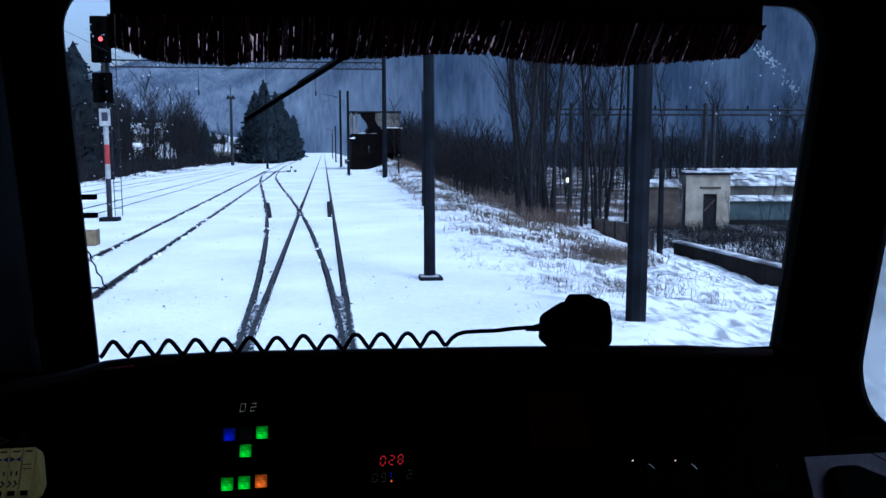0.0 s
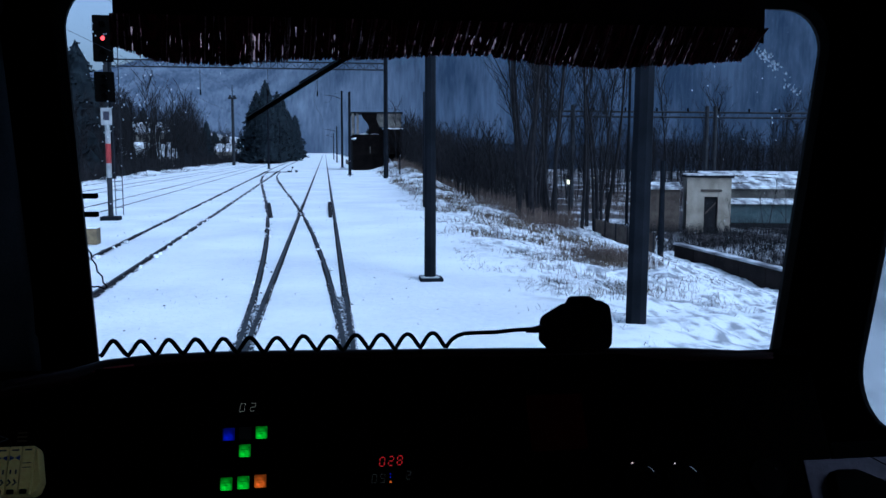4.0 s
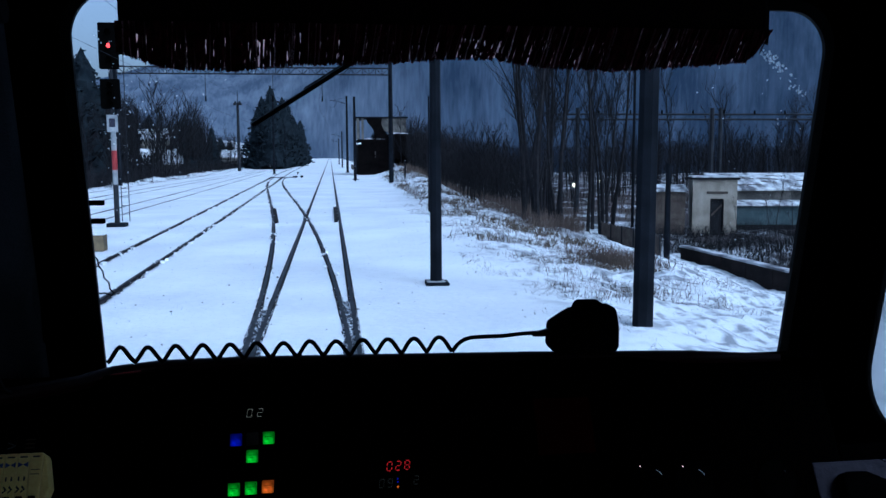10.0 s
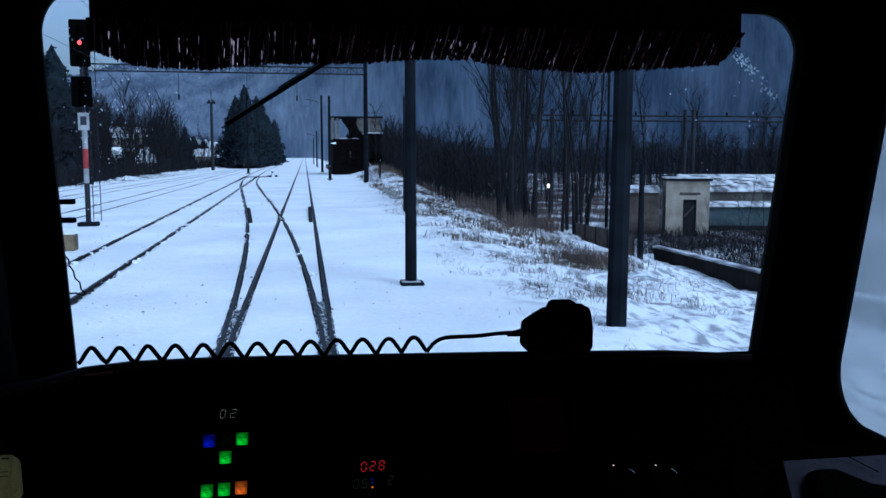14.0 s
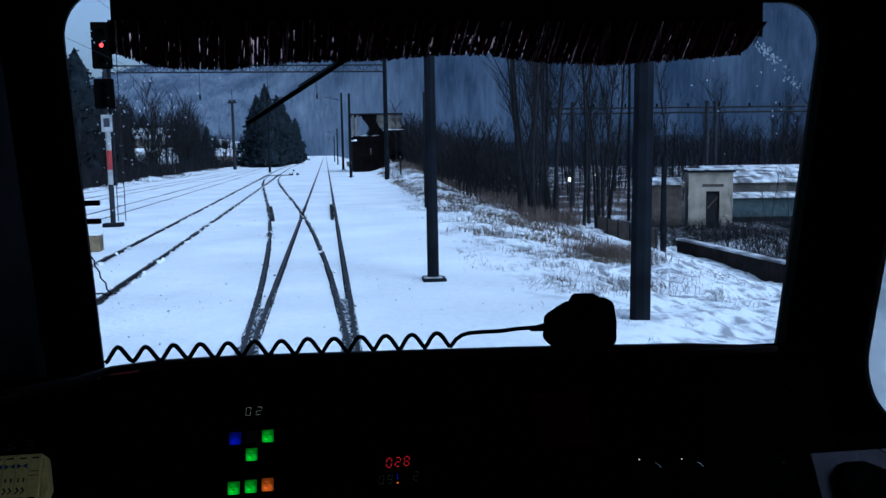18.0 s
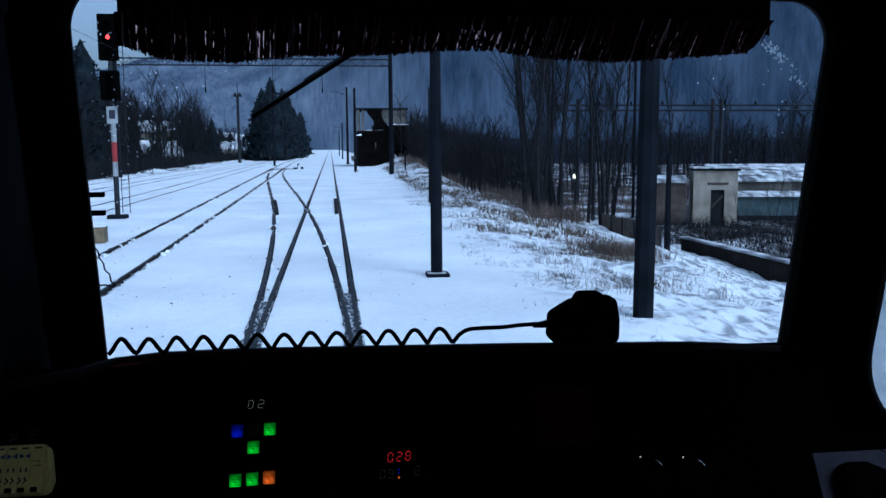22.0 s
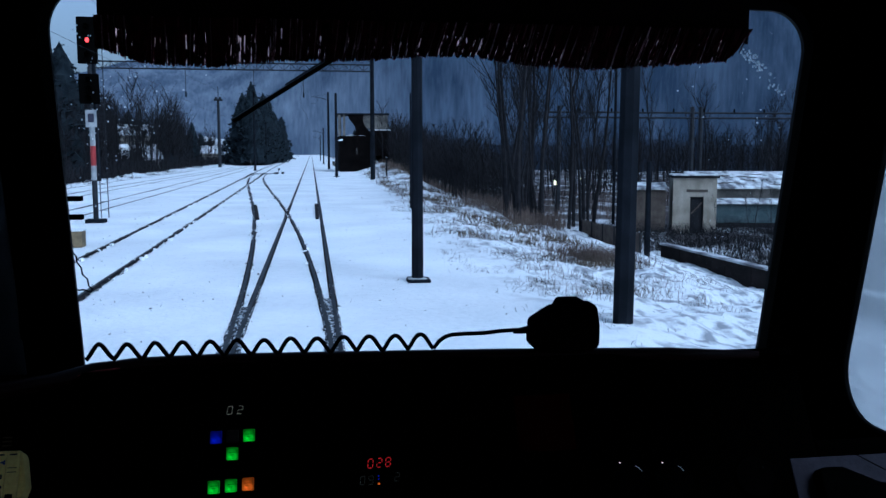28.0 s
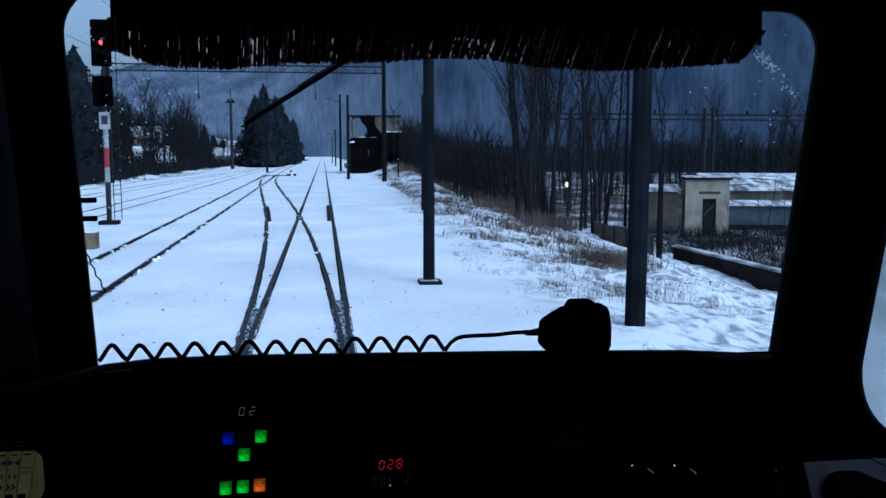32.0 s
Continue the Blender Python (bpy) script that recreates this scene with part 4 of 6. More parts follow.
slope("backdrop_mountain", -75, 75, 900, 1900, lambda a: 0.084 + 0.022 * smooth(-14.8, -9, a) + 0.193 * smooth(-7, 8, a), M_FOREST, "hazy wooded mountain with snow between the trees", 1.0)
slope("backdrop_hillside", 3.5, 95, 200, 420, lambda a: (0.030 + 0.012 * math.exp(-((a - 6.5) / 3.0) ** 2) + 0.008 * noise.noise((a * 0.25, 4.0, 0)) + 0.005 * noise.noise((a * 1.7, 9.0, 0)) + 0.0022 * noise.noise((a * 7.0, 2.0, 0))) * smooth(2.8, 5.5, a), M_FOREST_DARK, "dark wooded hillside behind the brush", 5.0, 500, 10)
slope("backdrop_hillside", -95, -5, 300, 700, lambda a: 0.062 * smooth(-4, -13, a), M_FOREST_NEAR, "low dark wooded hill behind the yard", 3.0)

# ---- tracks ----
def rail_part(parent, pts, name="rail"):
    """A rail: foot, web and head along a line."""
    bm = bm_new()
    prof = [(-0.075, -0.046, 0), (-0.055, -0.030, 0), (-0.016, -0.026, 0), (-0.035, -0.012, 0), (-0.036, -0.001, 1), (0.036, -0.001, 0), (0.035, -0.012, 0), (0.016, -0.026, 0), (0.055, -0.030, 0), (0.075, -0.046, 0)]
    rings = []
    for i, p in enumerate(pts):
        a, b = Vector(pts[max(i - 1, 0)]), Vector(pts[min(i + 1, len(pts) - 1)])
        d = (b - a).normalized()
        s = Vector((d.y, -d.x))
        rings.append([bm.verts.new((p[0] + s.x * u, p[1] + s.y * u, w)) for u, w, _ in prof])
    for r0, r1 in zip(rings, rings[1:]):
        for j in range(len(prof) - 1):
            f = bm.faces.new((r0[j], r0[j + 1], r1[j + 1], r1[j]))
            f.material_index = prof[j][2]
    bmesh.ops.recalc_face_normals(bm, faces=bm.faces[:])
    return part(name, bm, [M_RUST, M_RAILTOP], parent)


def track(label, centre, y0, y1, step, cover=0.0):
    t = tagged(thing("railway_track", label, "track", group="tracks of the yard"), kind="structure")
    n = max(1, int((y1 - y0) / step))
    for side in (-0.775, 0.775):
        pts = []
        for i in range(n + 1):
            y = y0 + (y1 - y0) * i / n
            dx = (centre(y + 0.5) - centre(y - 0.5))
            pts.append((centre(y) + side, y - side * dx))
        o = rail_part(t, pts)
        o.location.z = -cover
    return t


def crossover(y):
    """From the main track over to the next one."""
    return -0.05 - 6.25 * smooth(4, 121, y)


def second(y):
    """The next track, drawing slowly away from the main one."""
    return -4.98 - 0.017 * max(0, min(y, 160) - 18) - 0.004 * max(0, y - 160)


track("straight main railway track deep in snow", lambda y: -2.2 * smooth(-99, -214, y) - 0.03, -214, 1400, 25)
track("snow-covered railway track beside the main one", second, -209, 1400, 20)
track("crossover between two tracks, rails dark in the snow", crossover, 5, 120, 3, 0.004)
track("half-buried siding in the snowy yard", lambda y: -10.85 - 0.004 * max(0, min(y, 200) - 60), -209, 260, 10, 0.026)
track("half-buried siding in the snowy yard", lambda y: -15.6 + 2.2 * smooth(60, 190, y), -209, 220, 8, 0.030)
track("half-buried siding in the snowy yard", lambda y: -19.8 + 1.4 * smooth(60, 190, y), -209, 220, 8, 0.030)

# the turnout's blades, rods and motor, where the crossover meets the second track
tn = thing("turnout_blades", "dark greased turnout blades with their stretcher rod", "turnout")
for x, tip in ((-5.55, 0.12), (-7.05, 0.12)):
    part("blade", prism(bm_new(), [(x - tip, 98.0), (x + tip, 98.0), (x + tip - 0.5, 122), (x - tip * 1.6 - 0.5, 122)], "z", -0.05, 0.006), M_RUST, tn)
part("stretcher_rod", tube(bm_new(), [(-7.4, 117.0, 0.0), (-4.6, 117.0, 0.02)], 0.045, 6), M_STEEL, tn)
pm = thing("point_motor", "small black point motor with a raised lever beside the turnout", "point motor", (-4.2, 118, -0.05))
part("motor_box", box(bm_new(), -0.4, 0.2, -0.25, 0.25, 0, 0.22, 0.03), M_STEEL, pm)
part("lever", tube(bm_new(), [(0.1, 0, 0.1), (0.25, 0, 0.62)], 0.03, 6), M_STEEL, pm)
part("weight", box(bm_new(), 0.15, 0.4, -0.1, 0.1, 0.55, 0.75, 0.03), M_STEEL, pm)
part("junction_box", box(bm_new(), 0.6, 0.95, -0.15, 0.15, 0, 0.28, 0.03), M_STEEL, pm)

# ---- masts, signals, gantry ----
def mast(x, y, h, w=0.20, arm=0, label="dark concrete catenary mast standing in the snow", plinth=True, lean=0.0):
    z0 = ground_z(x, y) - 0.05
    t = thing("catenary_mast", label, "mast", (x, y, z0), "masts along the line")
    bm = bm_new()
    tube(bm, [(0, 0, 0), (lean * h * 0.5, 0, h * 0.5), (lean * h, 0, h)], [w * 0.62, w * 0.56, w * 0.46], 8)
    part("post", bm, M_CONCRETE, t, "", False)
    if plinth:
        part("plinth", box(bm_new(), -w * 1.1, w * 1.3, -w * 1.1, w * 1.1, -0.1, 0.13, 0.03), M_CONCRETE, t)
        part("plinth_snow", box(bm_new(), -w * 1.05, w * 0.9, -w * 1.0, w * 0.9, 0.13, 0.15, 0.008), M_PATCHY, t, "patch of snow on the plinth")
    if arm:
        a = part("cantilever", tube(bm_new(), [(0, 0, h - 1.4), (arm * 0.55, 0, h - 0.85), (arm, 0, h - 0.75)], 0.035, 6), M_STEEL, t)
        part("stay", tube(bm_new(), [(0, 0, h - 0.3), (arm * 0.9, 0, h - 0.72)], 0.014, 5), M_STEEL, t)
        part("insulator", tube(bm_new(), [(arm * 0.2, 0, h - 1.18), (arm * 0.34, 0, h - 1.06)], 0.06, 8), M_PLASTIC, t)
        part("registration_arm", tube(bm_new(), [(arm * 0.55, 0, h - 0.85), (arm * 0.75, 0, h - 1.9), (arm * 1.02, 0, h - 1.95)], 0.02, 6), M_STEEL, t)
    return t


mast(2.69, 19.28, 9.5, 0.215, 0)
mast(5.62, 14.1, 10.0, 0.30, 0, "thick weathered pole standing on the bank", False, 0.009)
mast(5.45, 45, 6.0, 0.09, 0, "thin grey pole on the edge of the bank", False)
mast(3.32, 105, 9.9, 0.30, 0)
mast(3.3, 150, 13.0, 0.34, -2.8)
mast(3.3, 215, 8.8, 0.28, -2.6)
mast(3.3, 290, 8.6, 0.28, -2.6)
mast(16.4, 40.0, 4.6, 0.26, 0, "stout grey post at the end of the fence", False)
mast(21.8, 60, 11.5, 0.20, 0, "thin dark pole standing among the trees", False)
mast(-8.4, 140, 12.5, 0.30, 2.6)
mast(-9.6, 200, 9.6, 0.26, 2.8)
lp = thing("yard_lamp", "tall dark yard lamp post with a small platform, unlit", "lamp post", m=pose(-17.0, 172, -0.1) @ Matrix.Diagonal((1.4, 1.4, 1.13, 1)))
part("pole", tube(bm_new(), [(0, 0, 0), (0, 0, 6), (0, 0, 11.2)], [0.24, 0.20, 0.16], 8), M_STEEL, lp)
part("platform", box(bm_new(), -0.55, 0.55, -0.4, 0.4, 11.2, 11.5, 0.03), M_STEEL, lp)
for x in (-0.4, 0.15):
    part("lamp_head", box(bm_new(), x, x + 0.3, -0.5, -0.3, 11.5, 11.8, 0.03), M_STEEL, lp)
part("mast_tip", tube(bm_new(), [(0, 0, 11.5), (0, 0, 13.6)], [0.06, 0.04], 6), M_STEEL, lp)
for x, y, h in ((3.15, 99.0, 1.7), (8.2, 92, 1.9)):
    st = thing("marker_post", "short grey concrete marker post in the snow", "post", (x, y, ground_z(x, y)), "marker posts")
    part("post", box(bm_new(), -0.075, 0.075, -0.07, 0.07, -0.3, h, 0.01), M_CONCRETE, st)
    part("cap", box(bm_new(), -0.08, 0.08, -0.075, 0.075, h, h + 0.03, 0.01), M_SNOW, st)

for x in (0.0, -5.35):
    for z, r in ((5.6, 0.005), (6.9, 0.005)):
        bm = bm_new()
        pts = []
        for i in range(41):
            y = 14 + i * 8
            pts.append((x + 0.2 * math.sin(i) - (0.014 * y if x < -1 else 0), y, z + (0.35 * ((i % 6 - 3) / 3) ** 2 if z > 6 else 0)))
        tube(bm, pts, r, 4, False)
        tagged(part("overhead_wire", bm, M_STEEL, None, "thin overhead contact wire above the track"), "", "wire", "overhead wires")


def signal(x, y, lit, h=8.4, number=False, label="tall colour-light signal on a red and white mast, showing red"):
    s = thing("railway_signal", label, "signal", (x, y, ground_z(x, y)), "railway signals")
    part("base", box(bm_new(), -0.38, 0.38, -0.3, 0.3, -0.1, 0.16, 0.03), M_CONCRETE, s)
    zs = [0.1, 1.75, 2.35, 3.15, 4.6]
    for z0, z1, m in zip(zs, zs[1:], (M_STEEL, M_WHITEP, M_REDP, M_WHITEP)):
        part("mast_section", tube(bm_new(), [(0, 0, z0), (0, 0, z1)], 0.105, 12), m, s)
    part("mast_section", tube(bm_new(), [(0, 0, 4.6), (0, 0, h - 0.4)], 0.09, 10), M_STEEL, s)
    for z0, z1 in ((h - 3.55, h - 2.35), (h - 1.95, h - 0.1)):
        hd = part("signal_head", box(bm_new(), -0.42, 0.34, -0.16, 0.10, z0, z1, 0.05), M_PLASTIC, s)
        for i in range(3):
            z = z0 + (z1 - z0) * (0.2 + 0.3 * i)
            part("hood", tube(bm_new(), [(0, -0.15, z), (0, -0.36, z - 0.02)], 0.115, 12, False), M_PLASTIC, hd)
            part("lens", tube(bm_new(), [(0, -0.155, z), (0, -0.175, z)], 0.095, 14), L_SIGNAL if (i == 1 and z0 > h - 2 and lit) else M_PLASTIC, hd)
    lad = part("ladder", bm_new(), M_STEEL, s)
    for x0 in (0.16, 0.46):
        part("rail", tube(bm_new(), [(x0, 0.22, 0.2), (x0, 0.22, h - 1.2)], 0.018, 5), M_STEEL, lad)
    q = bm_new()
    for i in range(18):
        tube(q, [(0.16, 0.22, 0.5 + 0.36 * i), (0.46, 0.22, 0.5 + 0.36 * i)], 0.012, 4)
    part("rungs", q, M_STEEL, lad)
    if number:
        pl = part("number_plate", box(bm_new(), -0.22, 0.22, -0.13, -0.11, 3.9, 4.6, 0.01), M_WHITEP, s)
        part("plate_bar", box(bm_new(), -0.12, 0.12, -0.136, -0.131, 4.1, 4.45), M_INK, pl)
    return s



# ---- trees ----
def bare_tree(label, h, seed, spread=0.35, at=(0, 0, 0)):
    r = random.Random(seed)
    t = thing("bare_tree", label, "tree", at, "bare trees of the wood")
    tb, cb = bm_new(), bm_new()
    pts = [Vector((0, 0, -0.3))]
    d = Vector((r.gauss(0, 0.03), r.gauss(0, 0.03), 1))
    for i in range(7):
        d = (d + Vector((r.gauss(0, 0.05), r.gauss(0, 0.05), 0))).normalized()
        pts.append(pts[-1] + d * h / 7)
    rad = h * 0.0105
    tube(tb, pts, [rad * (1 - 0.85 * i / 7) for i in range(8)], 7)

    def limb(p, d, ln, rd, lv):
        q = [p]
        e = d.copy()
        for i in range(3):
            e = (e + Vector((r.gauss(0, 0.14), r.gauss(0, 0.14), 0.10))).normalized()
            q.append(q[-1] + e * ln / 3)
        tube(tb if lv == 0 else cb, q, [rd, rd * 0.75, rd * 0.5, rd * 0.2], 4, False)
        if lv < 2:
            for i in range(5 if lv == 0 else 4):
                k = r.uniform(0.25, 1.0) * 3
                a = q[min(3, int(k))].lerp(q[min(3, int(k) + 1)], k % 1)
                limb(a, (e + Vector((r.gauss(0, 0.6), r.gauss(0, 0.6), r.uniform(0, 0.7)))).normalized(), ln * r.uniform(0.4, 0.65), rd * 0.45, lv + 1)

    for i in range(13):
        k = r.uniform(0.28, 0.98) * 7
        a = pts[min(7, int(k))].lerp(pts[min(7, int(k) + 1)], k % 1)
        an = r.random() * math.tau
        limb(a, Vector((math.cos(an) * spread * 2, math.sin(an) * spread * 2, 1)).normalized(), h * r.uniform(0.14, 0.30), rad * 0.26, 0)
    part("trunk", tb, M_BARK, t)
    part("crown", cb, M_BARK, t)
    return t


def conifer(label, h, seed, at=(0, 0, 0), wide=0.2):
    r = random.Random(seed)
    t = thing("spruce_tree", label, "tree", at, "spruces")
    part("trunk", tube(bm_new(), [(0, 0, -0.3), (0, 0, h * 0.97)], [h * 0.014, h * 0.002], 7), M_BARK, t)
    bm = bm_new()
    layers = int(h * 2.4)
    for i in range(layers):
        k = i / layers
        z = h * (0.07 + 0.92 * k)
        ln = h * wide * (1 - k) ** 0.62 * r.uniform(0.7, 1.2) + 0.12
        for j in range(int(9 - 4 * k)):
            a = r.random() * math.tau
            L = ln * r.uniform(0.65, 1.15)
            d, s = Vector((math.cos(a), math.sin(a), 0)), Vector((-math.sin(a), math.cos(a), 0))
            drop = r.uniform(0.12, 0.34)
            p0 = Vector((0, 0, z))
            mid, tip = p0 + d * L * 0.55 + Vector((0, 0, -drop * L * 0.3)), p0 + d * L + Vector((0, 0, -drop * L))
            for sg in (-1, 1):            # a bough of ragged hanging sprays
                for q in range(4):
                    b0 = p0.lerp(tip, 0.12 + 0.22 * q)
                    b1 = p0.lerp(tip, 0.34 + 0.22 * q) if q < 3 else tip
                    w = b0 + s * sg * L * r.uniform(0.10, 0.26) + Vector((0, 0, -L * r.uniform(0.08, 0.26)))
                    bm.faces.new([bm.verts.new(v) for v in (b0, b1, w)])
    rings = []
    for i in range(13):            # the dense dark inside of the crown
        k = i / 12
        w = h * wide * 0.74 * (1 - k) ** 0.62 + 0.02
        rings.append([bm.verts.new((w * q * math.cos(a), w * q * math.sin(a), h * (0.06 + 0.90 * k) + r.gauss(0, 0.15))) for a, q in ((math.tau * j / 11, r.uniform(0.72, 1.12)) for j in range(11))])
    for r0, r1 in zip(rings, rings[1:]):
        for j in range(11):
            bm.faces.new((r0[j], r0[(j + 1) % 11], r1[(j + 1) % 11], r1[j]))
    part("crown", bm, M_NEEDLE, t)
    return t


def put_copies(models, places, rng, lo=0.75, hi=1.2):
    """The first places take the models themselves, the rest copies."""
    for i, (x, y) in enumerate(places):
        m = Matrix.Translation((x, y, ground_z(x, y) - 0.05)) @ Matrix.Rotation(rng.random() * math.tau, 4, "Z")
        k = rng.uniform(lo, hi)
        if i < len(models):
            models[i].matrix_basis = m
        else:
            o = copy_thing(models[i % len(models)], m)
            o.scale = (k, k, k * rng.uniform(0.9, 1.15))


def clearing(x, y):
    """The open slope with a house behind the yard."""
    return y < 208 and x < -25 and -0.209 < x / y < -0.170


rng = random.Random(21)
woods = [bare_tree("tall bare deciduous tree with dark thin branches", h, s, sp) for h, s, sp in ((12, 1, 0.22), (13, 2, 0.18), (10, 3, 0.3), (11.5, 4, 0.2), (9, 5, 0.35))]
spots = []
while len(spots) < 16:          # the dark clump on the bank
    y = rng.uniform(42, 56)
    spots.append((0.4 + y * rng.uniform(0.222, 0.272), y))
while len(spots) < 24:
    y = rng.uniform(46, 60)
    spots.append((0.4 + y * rng.uniform(0.30, 0.335), y))
while len(spots) < 110:
    y = rng.uniform(66, 135)
    k = rng.choice((rng.uniform(0.13, 0.22), rng.uniform(0.16, 0.34), rng.uniform(0.30, 0.60), rng.uniform(0.55, 0.95)))
    spots.append((y * k + 1.0, y))
put_copies(woods, spots[:24], rng, 0.85, 1.2)
for x, y in spots[24:]:
    k = rng.uniform(0.5, 0.9) if x > 0.25 * y else rng.uniform(0.25, 0.55)
    o = copy_thing(rng.choice(woods), Matrix.Translation((x, y, ground_z(x, y) - 0.05)) @ Matrix.Rotation(rng.random() * math.tau, 4, "Z"))
    o.scale = (k, k, k * rng.uniform(0.9, 1.15))
left = []
while len(left) < 130:
    y = rng.uniform(75, 260)
    x = -22.5 - abs(rng.gauss(0, 16))
    if x > -y * 0.34 and not clearing(x, y):
        left.append((x, y))
shrubs = [bare_tree("bushy bare tree at the yard's edge", h, s, sp) for h, s, sp in ((7, 31, 0.5), (8.5, 32, 0.45))]
put_copies(shrubs, left, rng)
firs = [conifer("dark green spruce with hanging boughs", h, s, wide=w) for h, s, w in ((13, 41, 0.26), (10, 42, 0.36), (12, 43, 0.31))]
fir_spots, tall_spots = [], []
for i in range(60):             # the dark group beside the line
    y = 196 + 200 * (i / 60) ** 1.3
    fir_spots.append((-11.4 - rng.random() * 4.6, y + rng.uniform(-3, 3)))
for i in range(56):
    y = rng.uniform(125, 270)
    x = min(-24.5, -y * rng.uniform(0.10, 0.33)) - rng.random() * 2
    if not clearing(x, y):
        fir_spots.append((x, y))
for i in range(9):              # tall ones close to the line of sidings
    y = rng.uniform(98, 122)
    tall_spots.append((-y * rng.uniform(0.275, 0.345), y))
for i in range(22):
    y = rng.uniform(140, 300)
    fir_spots.append((8.0 + y * rng.uniform(0.0, 0.07), y + 60))
put_copies(firs, fir_spots[:60], rng, 1.05, 1.4)
for x, y in fir_spots[60:]:
    k = rng.uniform(0.5, 1.0)
    o = copy_thing(rng.choice(firs), Matrix.Translation((x, y, ground_z(x, y) - 0.05)) @ Matrix.Rotation(rng.random() * math.tau, 4, "Z"))
    o.scale = (k, k, k * rng.uniform(0.9, 1.15))
big_spots = [(-y * k, y) for y, k in ((rng.uniform(165, 235), rng.uniform(0.18, 0.34)) for _ in range(34))]
old_firs = [conifer("tall broad dark spruce on the slope", h, s, wide=w) for h, s, w in ((14, 45, 0.33), (12.5, 46, 0.40))]
put_copies(old_firs, [q for q in big_spots if not clearing(*q)], rng, 0.6, 1.0)
edge_rng = random.Random(23)
for i in range(8):
    y = edge_rng.uniform(98, 122)
    tall_spots.append((-y * edge_rng.uniform(0.255, 0.335), y))
for x, y in tall_spots:
    o = copy_thing(rng.choice(old_firs + shrubs), Matrix.Translation((x, y, ground_z(x, y) - 0.05)) @ Matrix.Rotation(rng.random() * math.tau, 4, "Z"))
    o.scale = [rng.uniform(1.1, 1.35)] * 3


# ---- dry grass and brush on the bank ----
def stalks(name, n, where, hmin, hmax, width, mat, label, seed, category, lean=0.5, spread=0.2):
    r = random.Random(seed)
    verts, faces = [], []
    while len(faces) < n:
        x, y = where(r)
        z = ground_z(x, y) - 0.02
        for s in range(r.randint(3, 7)):
            px, py = x + r.gauss(0, spread), y + r.gauss(0, spread)
            h, a = r.uniform(hmin, hmax), r.random() * math.pi
            w = width * r.uniform(0.6, 1.3)
            lx, ly = r.gauss(0, lean) * h, r.gauss(0, lean) * h
            k = len(verts)
            cx, cy = w * math.cos(a), w * math.sin(a)
            verts += [(px - cx, py - cy, z), (px + cx, py + cy, z), (px + lx * 0.4 + cx * 0.7, py + ly * 0.4 + cy * 0.7, z + h * 0.6), (px + lx * 0.4 - cx * 0.7, py + ly * 0.4 - cy * 0.7, z + h * 0.6), (px + lx, py + ly, z + h)]
            faces += [(k, k + 1, k + 2, k + 3), (k + 3, k + 2, k + 4)]
    me = bpy.data.meshes.new(name)
    me.from_pydata(verts, [], faces)
    me.materials.append(mat)
    tagged(new(name, me), label, category, "", "stuff")


def bare_wood(name, n, where, hmin, hmax, mat, label, seed, twigs=24):
    """Many bare trees in one mesh: a stem each, with a fan of limbs and thin twigs."""
    r = random.Random(seed)
    verts, faces = [], []

    def strip(p, q, w0, w1):
        d = q - p
        a = Vector((-d.y, d.x, 0))
        a = (a.normalized() if a.length > 1e-4 else Vector((1, 0, 0)))
        a = Matrix.Rotation(r.random() * math.pi, 3, d.normalized()) @ a
        k = len(verts)
        verts.extend((tuple(p - a * w0), tuple(p + a * w0), tuple(q + a * w1), tuple(q - a * w1)))
        faces.append((k, k + 1, k + 2, k + 3))

    for i in range(n):
        x, y = where(r)
        h = r.uniform(hmin, hmax)
        base = Vector((x, y, ground_z(x, y) - 0.1))
        top = base + Vector((r.gauss(0, 0.04) * h, r.gauss(0, 0.04) * h, h * 0.9))
        w = h * 0.010
        for turn in range(2):
            strip(base, top, w, w * 0.25)
        for j in range(twigs):
            k = r.uniform(0.22, 0.95)
            p, an = base.lerp(top, k), r.random() * math.tau
            out = r.uniform(0.3, 0.9)
            d = Vector((math.cos(an) * out, math.sin(an) * out, 1.0)).normalized()
            q = p + d * h * r.uniform(0.14, 0.34) * (1.25 - 0.6 * k)
            strip(p, q, w * 0.38, w * 0.14)
            for m in range(3):
                e = p.lerp(q, r.uniform(0.3, 1.0))
                f = e + (d + Vector((r.gauss(0, 0.5), r.gauss(0, 0.5), r.uniform(0, 0.5)))).normalized() * h * r.uniform(0.05, 0.14)
                strip(e, f, w * 0.17, w * 0.07)
    me = bpy.data.meshes.new(name)
    me.from_pydata(verts, [], faces)
    me.materials.append(mat)
    tagged(new(name, me), label, "wood", "", "stuff")


def bank(r):
    while True:
        y = 17.5 + 86 * r.random() ** 1.4
        x = bank_edge(y) + 0.2 + abs(r.gauss(0, 1.6)) + 0.6 * noise.noise((y * 0.15, 1, 1))
        if noise.noise((x * 0.7, y * 0.4, 5)) > 0.05:
            return x, y


tuft_rng = random.Random(60)
TUFTS = [(5.6 + 0.018 * y + abs(d), y) for d, y in [(tuft_rng.gauss(0, 2.2), 17 + 60 * tuft_rng.random()) for _ in range(60)]]
TUFTS += [(8.4, 24.5), (8.8, 25.5), (7.2, 19.0), (9.4, 24.0), (7.6, 46.0), (7.4, 60.0)] * 4
TUFTS += [(7.6 + 6.5 * tuft_rng.random(), 108 + 12 * tuft_rng.random()) for _ in range(24)]


def tufts(r):
    x, y = r.choice(TUFTS)
    return x + r.gauss(0, 0.28), y + r.gauss(0, 0.28)


